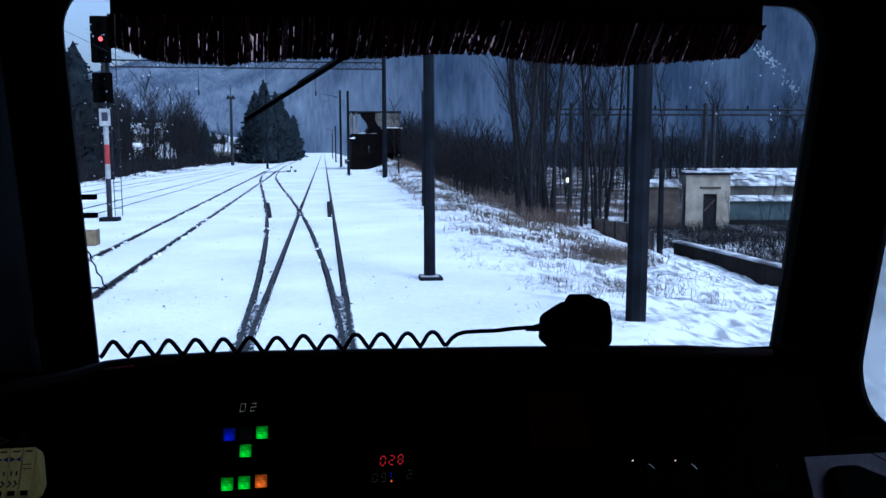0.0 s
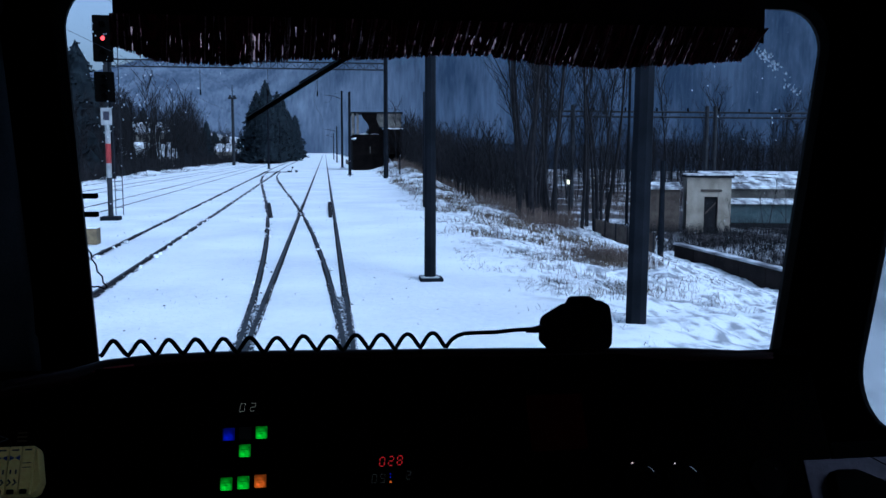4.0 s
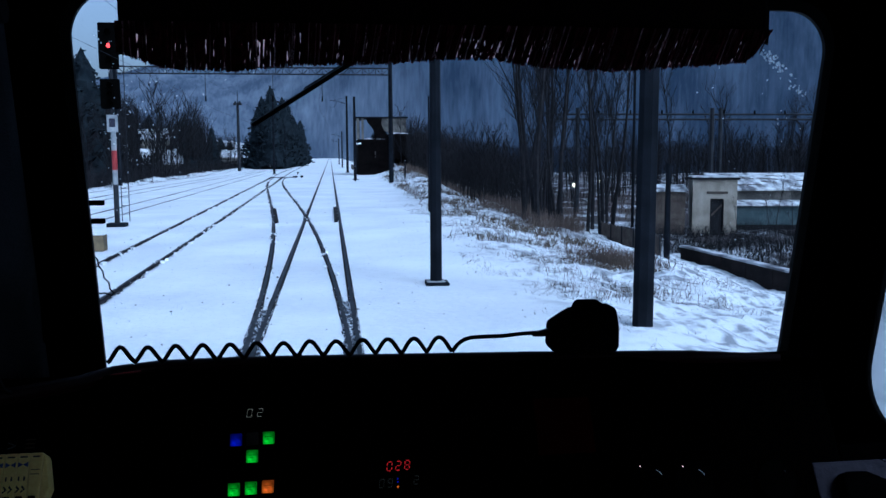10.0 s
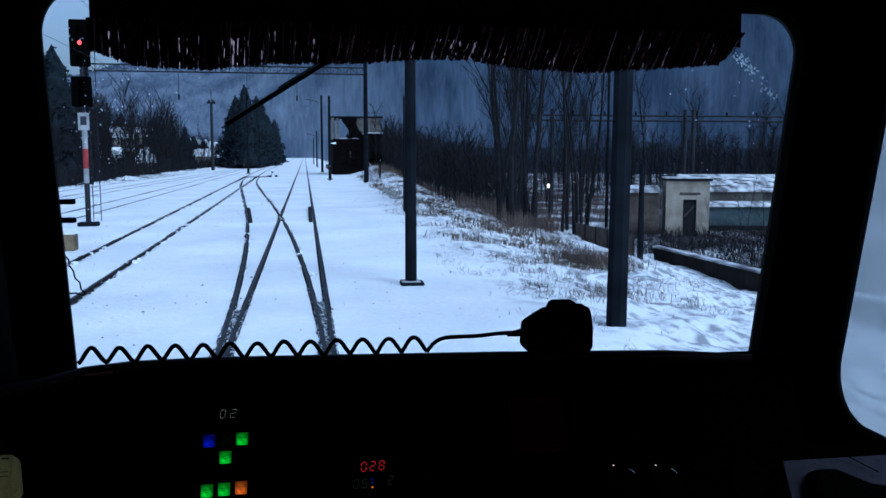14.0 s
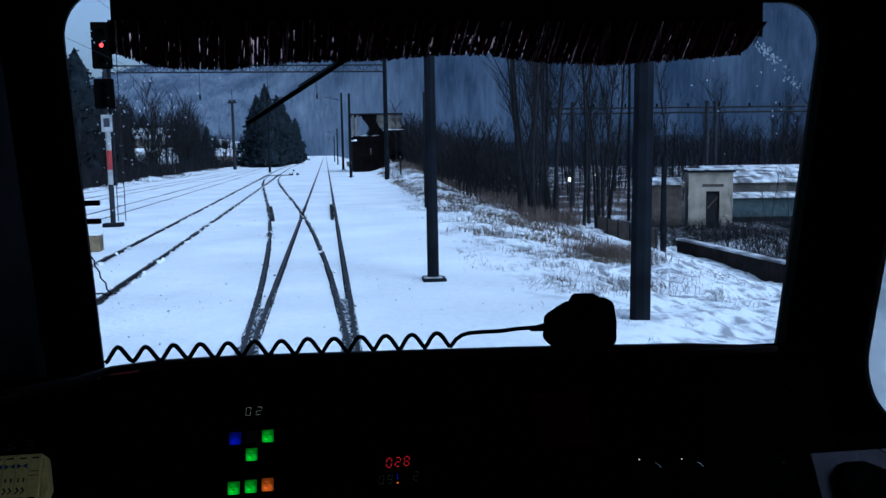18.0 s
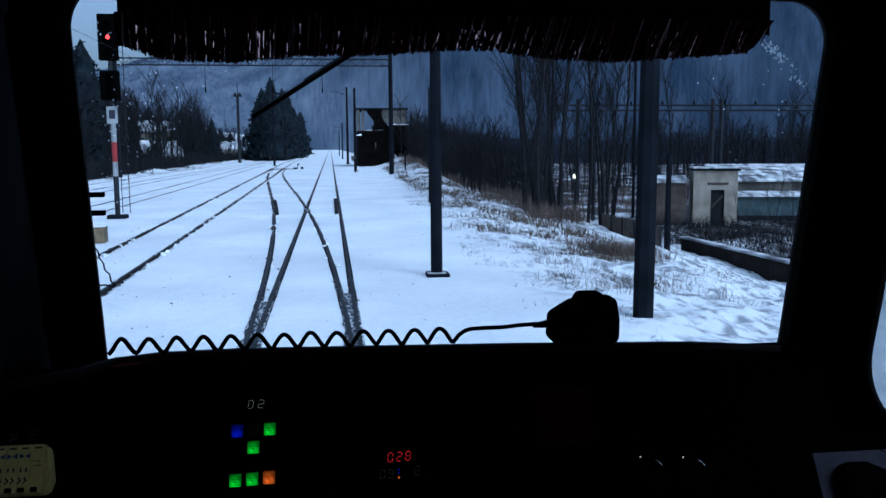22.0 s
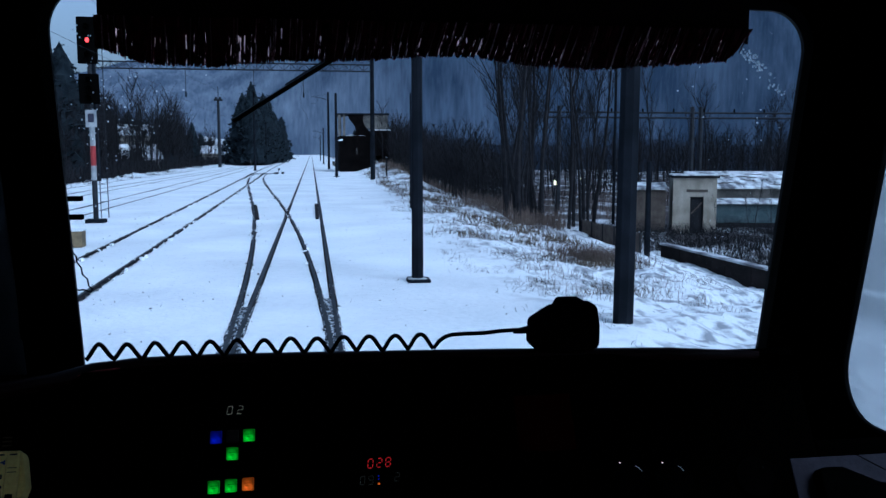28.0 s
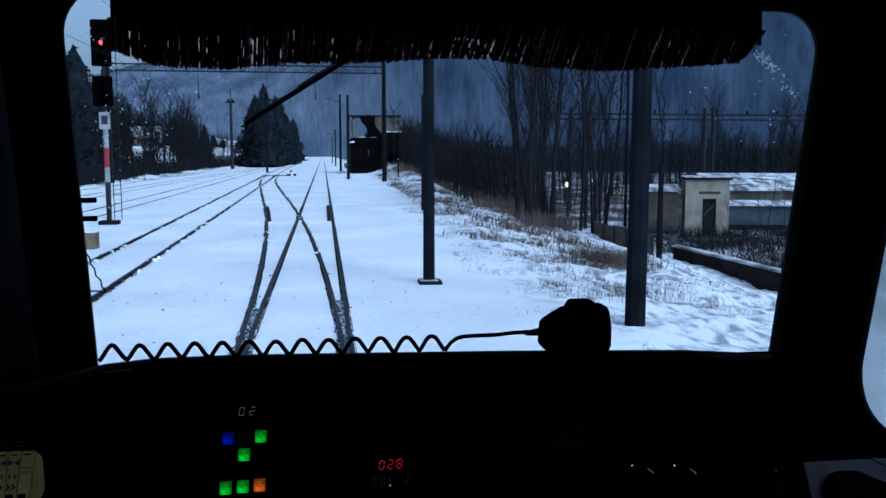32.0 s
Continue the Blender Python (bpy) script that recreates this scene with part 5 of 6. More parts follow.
def near_bank(r):
    while True:
        y = 12 + 40 * r.random() ** 1.1
        x = bank_edge(y) - 0.9 + r.random() * 11.5
        if noise.noise((x * 0.9, y * 0.45, 8)) > 0.12 and (y > 17 or r.random() < 0.35):
            return x, y


def valley_brush(r):
    y = 62 + 60 * r.random()
    return max(15, y * r.uniform(0.30, 1.1)), y


def side_slope(r):
    y = r.uniform(62, 95)
    return y * r.uniform(0.5, 1.0) + 2, y


def thicket(r):
    y = 40 + 75 * r.random() ** 1.2
    e = bank_edge(y) + 4.6 + 1.2 * noise.noise((y * 0.12, 3, 3))
    return e + (max(1.0, y * 0.30 - e)) * r.random() ** 1.2, y


stalks("dry_grass", 9000, bank, 0.04, 0.22, 0.005, M_GRASS, "dry brown grass sticking out of the snow on the bank", 51, "grass")
def far_grass(r):
    while True:
        y = 30 + 85 * r.random() ** 1.3
        x = bank_edge(y) + 0.3 + 4.6 * r.random()
        if noise.noise((x * 0.8, y * 0.35, 15)) > 0.0:
            return x, y


stalks("tall_dry_grass", 12000, far_grass, 0.08, 0.38, 0.017, M_GRASS, "tall dry grass standing out of the snow along the bank", 71, "grass", 0.4, 0.3)
stalks("grass_tufts", 20000, tufts, 0.06, 0.30, 0.005, M_GRASS, "brown tufts of dead grass on the snowy slope", 64, "grass")
def bank_bush(r):
    return 9.2 + r.gauss(0, 0.55), 26.2 + r.gauss(0, 0.8)


stalks("brown_bush", 4200, bank_bush, 0.12, 0.55, 0.009, M_BRUSH, "small brown bush half buried on the snowy bank", 69, "bush", 0.5, 0.3)
stalks("frozen_weeds", 24000, near_bank, 0.03, 0.13, 0.0050, M_BARK, "thin frozen weeds poking out of the snowy slope", 56, "weeds", 0.9)
stalks("low_scrub", 24000, valley_brush, 0.3, 1.3, 0.014, M_BRUSH, "low bare scrub on the valley floor", 57, "scrub", 0.25, 0.5)
stalks("dark_thicket", 14000, side_slope, 0.5, 2.0, 0.011, M_BARK, "dark bare thicket on the valley side", 63, "thicket", 0.15, 0.5)
stalks("brown_brush", 22000, thicket, 0.2, 1.0, 0.009, M_BRUSH, "bare brown brush below the wood", 52, "brush", 0.3, 0.3)


def heap_brush(r):
    y = r.uniform(92, 128)
    return bank_edge(y) + 2.2 + 8 * r.random() ** 0.8, y


stalks("ruin_brush", 9000, heap_brush, 0.15, 0.9, 0.018, M_BRUSH, "brown brush on the slope before the ruin", 73, "brush", 0.4, 0.3)


def far_wood(r):
    y = r.uniform(95, 230)
    return y * r.uniform(0.08, 0.95) + 4, y


def wood_edge(r):
    y = r.uniform(72, 150)
    return max(15, y * r.uniform(0.16, 0.95) + 3), y


def yard_brush(r):
    y = r.uniform(30, 55)
    return max(19.0, 18.4 + 13 * r.random()), y


stalks("yard_brush", 26000, yard_brush, 0.15, 1.0, 0.012, M_BARK, "dark tangled brush round the hut", 68, "brush", 0.5, 0.35)
bare_wood("far_wood", 700, far_wood, 4.0, 9.0, M_BARK, "dense bare wood behind the nearer trees", 54)
stalks("undergrowth", 17000, wood_edge, 0.5, 2.2, 0.014, M_BARK, "dark tangled undergrowth of the wood", 55, "undergrowth", 0.18, 0.8)


def dark_copse(r):
    y = r.uniform(62, 130)
    return max(bank_edge(y) + 5.0, y * (0.165 + r.gauss(0, 0.040)) + 1), y


def knoll_wood(r):
    y = r.uniform(123, 165)
    return y * r.uniform(0.082, 0.15), y


bare_wood("knoll_wood", 170, knoll_wood, 6.0, 10.0, M_BARK, "bare trees on the rise behind the ruin", 70)


def high_wood(r):
    y = r.uniform(95, 190)
    return y * (0.33 + 0.75 * r.random() ** 0.8) + 2, y


bare_wood("dark_copse", 330, dark_copse, 2.5, 6.0, M_BARK, "dense dark copse of young bare trees", 65)
bare_wood("high_wood", 420, high_wood, 5.0, 11.0, M_BARK, "tall bare wood climbing the hillside", 66)


def left_wood(r):
    y = r.uniform(70, 300)
    x = -23.5 - abs(r.gauss(0, 24))
    return (x, y) if not clearing(x, y) else (x - 9, y)


bare_wood("left_wood", 900, left_wood, 4.0, 10.0, M_BARK, "dark bare wood behind the yard", 58)


def young_trees(r):
    y = r.uniform(112, 205)
    return min(-25.0, -y * r.uniform(0.165, 0.212)), y


bare_wood("young_trees", 260, young_trees, 2.6, 5.2, M_BARK, "thick young growth on the open slope below the house", 72, 30)


def left_tops(r):
    y = r.uniform(125, 230)
    x = min(-24.0, -y * r.uniform(0.13, 0.33))
    return (x, y) if not clearing(x, y) else (x - 9, y)


bare_wood("tall_bare_trees", 420, left_tops, 8.0, 15.0, M_BARK, "tall bare trees among the spruces behind the yard", 67)


def yard_edge(r):
    y = r.uniform(60, 300)
    return -20.7 - abs(r.gauss(0, 2.2)), y


def ridge(r):
    while True:
        y = 42 + 100 * r.random() ** 1.3
        x = -20.4 + r.gauss(0, 0.9)
        if noise.noise((x * 0.4, y * 0.16, 19)) > 0.05:
            return x, y


stalks("ridge_weeds", 3600, ridge, 0.04, 0.32, 0.016, M_BARK, "dark dead weeds along the ploughed-up snow ridge", 74, "weeds", 0.8, 0.35)
stalks("dark_hedge", 16000, yard_edge, 0.6, 2.8, 0.025, M_BARK, "dark bare hedge along the yard's far edge", 53, "hedge")

# ---- the burnt-out brick tower beside the line ----
ruin = thing("ruined_tower", "sooty brick ruin with a broken upper floor and snowy ledges", "ruin", m=Matrix.Translation((4.5, 130, 0)) @ Matrix.Diagonal((1.70, 1.5, 1.32, 1)))
bm = bm_new()
box(bm, 0, 3.12, 0, 0.35, -1.0, 3.95)
box(bm, 3.13, 3.72, 0, 0.35, 1.75, 3.95)
box(bm, 3.73, 4.3, 0, 0.35, -2.2, 3.95)
box(bm, 0, 0.35, 0.36, 8.0, -1.0, 3.95)
box(bm, 3.95, 4.3, 0.36, 8.0, -2.2, 3.95)
box(bm, 0.36, 3.94, 7.65, 8.0, -1.0, 3.95)
part("lower_wall", bm, M_SOOT, ruin, "black sooty brick walls")
part("block", prism(bm_new(), [(2.3, 3.95), (2.62, 4.15), (2.75, 4.58), (4.3, 4.58), (4.3, 3.95)], "y", -0.02, 2.4), M_SOOT, ruin)
part("slab", box(bm_new(), 2.7, 4.4, -0.12, 2.5, 4.58, 4.67, 0.02), M_SNOW, ruin, "snow-covered slab")
part("floor_slab", box(bm_new(), 0.37, 3.93, 0.37, 7.6, 3.75, 3.93, 0.02), M_CONCRETE, ruin)
for x, y, z in ((0.0, 0.16, 6.3), (0.42, 0.17, 6.3), (0.16, 3.4, 6.3), (0.16, 6.4, 6.3), (3.9, 2.4, 6.3)):
    part("column", prism(bm_new(), [(x - 0.10, y - 0.14), (x + 0.10, y - 0.14), (x + 0.09, y + 0.14), (x - 0.09, y + 0.14)], "z", 3.95, z), M_PLASTER, ruin)
bm = bm_new()
prism(bm, [(1.25, 3.95), (1.42, 4.5), (1.36, 5.0), (1.15, 5.4), (0.86, 5.85), (0.75, 6.3), (2.1, 6.3), (2.05, 5.6), (2.3, 4.9), (2.6, 4.4), (2.7, 3.95)], "y", 0.10, 0.34)
part("broken_wall", bm, M_SOOT, ruin, "dark broken brick infill")
part("upper_wall", prism(bm_new(), [(2.11, 6.3), (2.06, 5.6), (2.31, 4.9), (2.72, 4.67), (4.22, 4.67), (4.22, 6.3)], "y", 0.06, 0.30), M_PLASTER, ruin, "stained pale plaster wall")
part("upper_wall", box(bm_new(), 3.97, 4.22, 0.37, 2.2, 4.6, 6.28, 0.02), M_PLASTER, ruin)
part("roof_slab", prism(bm_new(), [(-0.15, 0.0), (4.35, -0.1), (4.4, 2.6), (3.0, 4.0), (2.2, 2.6), (0.9, 3.0), (0.4, 6.6), (-0.15, 6.6)], "z", 6.3, 6.46), M_CONCRETE, ruin)
for x0, x1, y0, y1 in ((0.55, 2.7, -0.02, 2.2), (0.0, 0.34, 3.6, 6.2)):
    bm = bm_new()
    n = 12
    hh = lambda i, j: 3.96 + 0.20 * math.sin(math.pi * i / n) ** 0.6 * math.sin(math.pi * (j + 1) / (n + 2)) * (0.8 + 1.1 * noise.noise((i * 0.7, j * 0.5, x0)))
    vv = [[bm.verts.new((x0 + (x1 - x0) * i / n, y0 + (y1 - y0) * j / n, hh(i, j))) for j in range(n + 1)] for i in range(n + 1)]
    for i in range(n):
        for j in range(n):
            bm.faces.new((vv[i][j], vv[i + 1][j], vv[i + 1][j + 1], vv[i][j + 1]))
    part("snow_cap", bm, M_PATCHY, ruin, "", True)
part("slit_window", box(bm_new(), 1.45, 1.53, -0.012, 0.05, 1.9, 2.6, 0.005), M_PLASTER, ruin, "narrow pale slit")
part("drift", prism(bm_new(), [(3.13, -1.0), (3.72, -1.0), (3.72, 0.3), (3.45, 0.9), (3.13, 1.35)], "y", 0.05, 1.6), M_PATCHY, ruin, "snow blown into the doorway")
part("ledge", box(bm_new(), -0.28, 0.30, -0.14, 0.9, 3.30, 3.40, 0.02), M_CONCRETE, ruin)
part("ledge_snow", prism(bm_new(), [(-0.26, 3.40), (0.28, 3.40), (0.26, 3.62), (0.05, 3.56), (-0.16, 3.46)], "y", -0.12, 0.8), M_SNOW, ruin, "snow on the small ledge")
rng_b = random.Random(8)
chip = box(bm_new(), -0.16, 0.16, -0.012, 0.03, -0.05, 0.05, 0.01)
first = None
for i in range(60):             # courses of brick left bare where the plaster fell off
    x, z = 0.25 + rng_b.random() * 2.6, 1.4 + 0.125 * rng_b.randint(0, 19)
    if first is None:
        first = part("brick", chip, M_SOOT, ruin)
        first.location = (x, -0.004, z)
    else:
        share("brick", first, ruin, Matrix.Translation((x, -0.004 - 0.01 * rng_b.random(), z)))

# ---- lamps below the bank ----
for x, y in ((20.3, 70.0), (24.9, 78.0)):
    lp = thing("street_lamp", "lit street lamp glowing warm between the trees", "street lamp", (x, y, -2.05))
    part("pole", tube(bm_new(), [(0, 0, -0.3), (0, 0, 2.2)], [0.06, 0.04], 8), M_STEEL, lp)
    part("lantern", tube(bm_new(), [(0, 0, 2.2), (0, 0, 2.26), (0, 0, 2.48), (0, 0, 2.56)], [0.05, 0.10, 0.12, 0.02], 10), L_STREET, lp)



# ---- houses behind the yard ----
def house(x, y, w, d, h, rise, wall_mat, roof_mat, label, turn=0.0, windows=2, base=None):
    z0 = ground_z(x, y) if base is None else base
    o = thing("house", label, "house", m=pose(x, y, z0, 0, 0, turn), group="houses in the valley")
    part("wall", box(bm_new(), -w / 2, w / 2, -d / 2, d / 2, -1.5, h), wall_mat, o)
    q = bm_new()
    prism(q, [(-d / 2 - 0.5, h - 0.1), (d / 2 + 0.5, h - 0.1), (d / 2 + 0.5, h + 0.1), (0, h + rise), (-d / 2 - 0.5, h + 0.1)], "x", -w / 2 - 0.4, w / 2 + 0.4)
    part("roof", q, roof_mat, o)
    part("chimney", box(bm_new(), w * 0.18, w * 0.18 + 0.6, -0.3, 0.3, h, h + rise + 0.6), M_BRICK, o)
    for i in range(windows):
        xx = -w / 2 + w * (i + 0.5) / windows
        wi = part("window", box(bm_new(), xx - 0.5, xx + 0.5, -d / 2 - 0.06, -d / 2 + 0.02, h * 0.45, h * 0.45 + 1.2), M_WHITEP, o)
        part("window_pane", box(bm_new(), xx - 0.42, xx + 0.42, -d / 2 - 0.075, -d / 2 - 0.06, h * 0.45 + 0.08, h * 0.45 + 1.12), M_DARK, wi)
    return o


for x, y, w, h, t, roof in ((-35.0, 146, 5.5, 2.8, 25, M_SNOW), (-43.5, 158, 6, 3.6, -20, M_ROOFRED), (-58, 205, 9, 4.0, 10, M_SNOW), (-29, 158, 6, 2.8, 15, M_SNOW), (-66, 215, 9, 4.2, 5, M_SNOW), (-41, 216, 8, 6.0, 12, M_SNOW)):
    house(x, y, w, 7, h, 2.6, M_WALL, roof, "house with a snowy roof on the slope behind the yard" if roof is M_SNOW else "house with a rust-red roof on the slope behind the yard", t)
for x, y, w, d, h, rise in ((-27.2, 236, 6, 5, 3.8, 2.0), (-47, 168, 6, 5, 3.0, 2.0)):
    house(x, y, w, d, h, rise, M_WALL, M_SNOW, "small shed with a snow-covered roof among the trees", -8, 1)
fence = thing("bridge_railing", "pale weathered railing along the far track", "railing", (-12.4, 190, 0.0))
for i in range(24):
    part("post", box(bm_new(), -0.05, 0.05, 3.4 * i - 0.05, 3.4 * i + 0.05, -0.5, 1.1), M_PLASTER, fence)
    if i < 23:
        for z in (0.55, 1.05):
            part("rail", box(bm_new(), -0.03, 0.03, 3.4 * i + 0.06, 3.4 * i + 3.34, z - 0.04, z + 0.04), M_PLASTER, fence)
rail2 = thing("bridge_railing", "low pale railing beyond the ruin beside the main track", "railing", (5.0, 150, -0.1))
for i in range(16):
    part("post", box(bm_new(), -0.05, 0.05, 3.0 * i - 0.05, 3.0 * i + 0.05, -0.6, 1.05), M_PLASTER, rail2)
    if i < 15:
        for z in (0.5, 1.0):
            part("rail", box(bm_new(), -0.03, 0.03, 3.0 * i + 0.06, 3.0 * i + 2.94, z - 0.04, z + 0.04), M_PLASTER, rail2)
for x, lean in ((5.5, -0.25), (5.95, 0.12), (6.9, 0.05)):
    sp = thing("bare_sapling", "thin leaning bare sapling before the ruin", "sapling", (x + 3, 118, ground_z(x + 3, 118)), "saplings before the ruin")
    part("stem", tube(bm_new(), [(0, 0, -0.1), (lean * 0.5, 0, 1.6), (lean, 0, 3.6)], [0.022, 0.016, 0.006], 6), M_BARK, sp)
for x, y in ((-20.9, 165), (-20.2, 167), (-20.4, 163)):
    o = thing("snowy_rubble", "low heap of rubble under snow between the sidings", "rubble", (x, y, -0.05))
    q = bm_new()
    bmesh.ops.create_icosphere(q, subdivisions=2, radius=0.6)
    for v in q.verts:
        v.co.z *= 0.45
        v.co += Vector((noise.noise(v.co * 2), noise.noise(v.co * 2 + Vector((5, 0, 0))), 0)) * 0.2
    part("heap", q, M_RUBBLE, o)

# ---- dark ballast crumbs along the cleared rails ----
r = random.Random(77)
verts, faces = [], []
made = 0
while made < 5200:
    line = r.choice((0, 1, 1, 2, 2, 2))
    y = r.uniform(16, 100)
    if line == 0 and y > 23 or noise.noise((y * (0.5 if y > 25 else 0.9), line * 7.0, 3)) < r.uniform(-0.6, 0.45):
        continue
    made += 1
    x = (-0.03 if line < 1 else crossover(y) if line == 1 else second(y)) + r.choice((-0.775, 0.775)) + r.gauss(0, 0.045)
    s = r.uniform(0.008, 0.026) * (0.8 + y / 40)
    z = -0.048
    k = len(verts)
    verts += [(x - s, y - s * 2, z), (x + s * 1.2, y - s, z), (x + s * 0.2, y + s * 2.4, z), (x + r.gauss(0, s * 0.4), y, z + s * r.uniform(0.6, 1.2))]
    faces += [(k, k + 1, k + 3), (k + 1, k + 2, k + 3), (k + 2, k, k + 3)]
me = bpy.data.meshes.new("ballast_crumbs")
me.from_pydata(verts, [], faces)
me.materials.append(M_RUST)
tagged(new("ballast_crumbs", me), "dark ballast crumbs and dirty ice along the rails", "ballast", "", "stuff")


# ---- ragged dark grooves that the wheels left beside the rails ----
def groove(label, centre, y0, y1, left, right, seed, sides=(-0.775, 0.775)):
    verts, faces = [], []
    for side in sides:
        y, p = y0, None
        while y < y1:
            rough = lambda q: 0.55 + 0.5 * noise.noise((y * 1.1, side * 9, seed + q)) + 0.45 * noise.noise((y * 4.3, side * 5, seed + q)) + 0.25 * noise.noise((y * 15.0, side * 3, seed + q))
            a, b = centre(y) + side - left * max(0.1, rough(0)), centre(y) + side + right * max(0.1, rough(40))
            k = len(verts)
            verts += [(a, y, -0.022), (b, y, -0.022)]
            if p is not None:
                faces.append((p, p + 1, k + 1, k))
            p = k
            y += 0.035 + max(0, y) * 0.002
    me = bpy.data.meshes.new("wheel_groove")
    me.from_pydata(verts, [], faces)
    me.materials.append(M_RUST)
    tagged(new("wheel_groove", me), label, "groove", "", "stuff")


groove("ragged dark groove beside the main track's rails", lambda y: -0.03, -14, 70, 0.055, 0.05, 71)
groove("ragged dark grooves along the crossover's rails", crossover, 5, 110, 0.045, 0.04, 72)
groove("ragged dark grooves along the second track's rails", second, -14, 110, 0.17, 0.13, 73)


# ---- lumps of snow that the plough left on the rails ----
r = random.Random(83)
verts, faces = [], []
made = 0
while made < 420:
    line = r.choice((crossover, second, second))
    y = r.uniform(19, 105)
    if noise.noise((y * 0.8, 40.0 if line is second else 50.0, 7)) < r.uniform(-0.1, 0.5):
        continue
    made += 1
    x = line(y) + r.choice((-0.775, 0.775)) + r.choice((-1, 1)) * r.uniform(0.03, 0.14)
    a, b, h = r.uniform(0.03, 0.08), r.uniform(0.05, 0.18), r.uniform(0.02, 0.06)
    k = len(verts)
    turn = [(math.tau * (j + r.uniform(-0.25, 0.25)) / 6, r.uniform(0.7, 1.2)) for j in range(6)]
    verts += [(x + a * q * math.cos(t), y + b * q * math.sin(t), -0.05) for t, q in turn]
    verts += [(x + 0.5 * a * q * math.cos(t), y + 0.5 * b * q * math.sin(t), -0.03 + h) for t, q in turn]
    faces += [(k + j, k + (j + 1) % 6, k + 6 + (j + 1) % 6, k + 6 + j) for j in range(6)] + [tuple(k + 6 + j for j in range(6))]
me = bpy.data.meshes.new("snow_lumps")
me.from_pydata(verts, [], faces)
me.materials.append(M_SNOW)
tagged(new("snow_lumps", me), "lumps of ploughed snow lying on the rails", "snow", "", "stuff")


# ---- trampled dark slush between the closing rails of the turnout ----
M_SLUSH = material("dirty_speckled_slush", (0.022, 0.024, 0.030), (0.50, 0.53, 0.57), 0.8, 0, 16.0, 4, 0.4, 0.2, stretch=(1.6, 0.6, 1), lo=0.50, hi=0.62)
slush = thing("slush_bed", "dark speckled slush in the closing gap of the turnout's rails", "slush", kind="structure")
r = random.Random(84)
for side in (-0.775, 0.775):
    bm = bm_new()
    last = None
    for i in range(150):
        y = 8 + 0.075 * i
        wide = 0.02 + 0.13 * smooth(19, 11, y)
        fray = [0.75 + 0.5 * noise.noise((y * 1.3, side, q)) + 0.35 * noise.noise((y * 3.4, side, q + 2)) for q in (4, 8)]
        a, b = crossover(y) + side - wide * max(0.1, fray[0]), -0.03 + side + wide * max(0.1, fray[1])
        pair = [bm.verts.new((a, y, -0.028)), bm.verts.new((b, y, -0.028))]
        if last and y < 16.8 + 0.5 * side:
            bm.faces.new((last[0], last[1], pair[1], pair[0]))
        last = pair
    part("slush_strip", bm, M_SLUSH, slush)
    q = bm_new()
    for i in range(420):          # crumbs of clean snow thrown over it
        y = 8.5 + 10.5 * r.random()
        x = r.uniform(crossover(y) - 0.13, -0.03 + 0.13) + side
        a, h = r.uniform(0.006, 0.016), r.uniform(0.006, 0.02)
        ring = [q.verts.new((x + a * r.uniform(0.7, 1.3) * math.cos(math.tau * j / 5), y + 1.6 * a * r.uniform(0.7, 1.3) * math.sin(math.tau * j / 5), -0.03)) for j in range(5)]
        top = q.verts.new((x, y, -0.026 + h))
        for j in range(5):
            q.faces.new((ring[j], ring[(j + 1) % 5], top))
    tagged(part("snow_crumbs", q, M_SNOW, slush, "clean white crumbs of snow"), "", "", "", "stuff")


# ---- dark clods and bits of twig lying on the snow between the tracks ----
r = random.Random(91)
verts, faces = [], []
for i in range(260):
    y = 10 + 50 * r.random() ** 1.3
    x = r.uniform(-9, 4.0)
    w, h, z = r.uniform(0.008, 0.03), r.uniform(0.006, 0.03), ground_z(x, y) - 0.004
    k = len(verts)
    verts += [(x - w, y - w * r.uniform(0.3, 1.5), z), (x + w * r.uniform(0.5, 1.6), y, z), (x + w * 0.2, y + w * 1.4, z), (x + r.gauss(0, w * 0.4), y, z + h)]
    faces += [(k, k + 1, k + 3), (k + 1, k + 2, k + 3), (k + 2, k, k + 3)]
me = bpy.data.meshes.new("snow_clods")
me.from_pydata(verts, [], faces)
me.materials.append(M_RUST)
tagged(new("snow_clods", me), "dark clods and twigs strewn on the snow", "clods", "", "stuff")


# ---- the way that the train has come, up to the station ----
gr = thing("guard_rails", "short black guard rails of the crossing in the snow", "guard rail")
part("guard_rail", box(bm_new(), 0.50, 0.66, 38.0, 48.5, -0.05, 0.03, 0.01), M_RUST, gr)
bend = lambda y: crossover(y) - 0.64
part("guard_rail", prism(bm_new(), [(bend(38) - 0.08, 38), (bend(38) + 0.08, 38), (bend(43) + 0.08, 43), (bend(48) + 0.08, 48), (bend(48) - 0.08, 48), (bend(43) - 0.08, 43)], "z", -0.05, 0.03), M_RUST, gr)
fg = thing("crossing_frog", "dark steel crossing frog where the rails meet", "frog")
part("frog", prism(bm_new(), [(-0.90, 40.0), (-0.72, 40.0), (-0.76, 47.5), (-0.86, 47.5)], "z", -0.05, 0.008), M_RUST, fg)
signal(-8.45, 37.5, True, number=True)
gan = thing("portal_gantry", "steel lattice portal gantry spanning the snowy tracks", "gantry", (0, 90, 1.2))
for x in (6.6, -20.4):
    part("leg", tube(bm_new(), [(x, 0, -2.2), (x, 0, 11.4)], [0.26, 0.20], 8), M_CONCRETE, gan)
for z in (9.8, 10.45):
    for dy in (-0.22, 0.22):
        part("chord", tube(bm_new(), [(-20.2, dy, z), (6.45, dy, z)], 0.05, 5), M_STEEL, gan)
bm = bm_new()
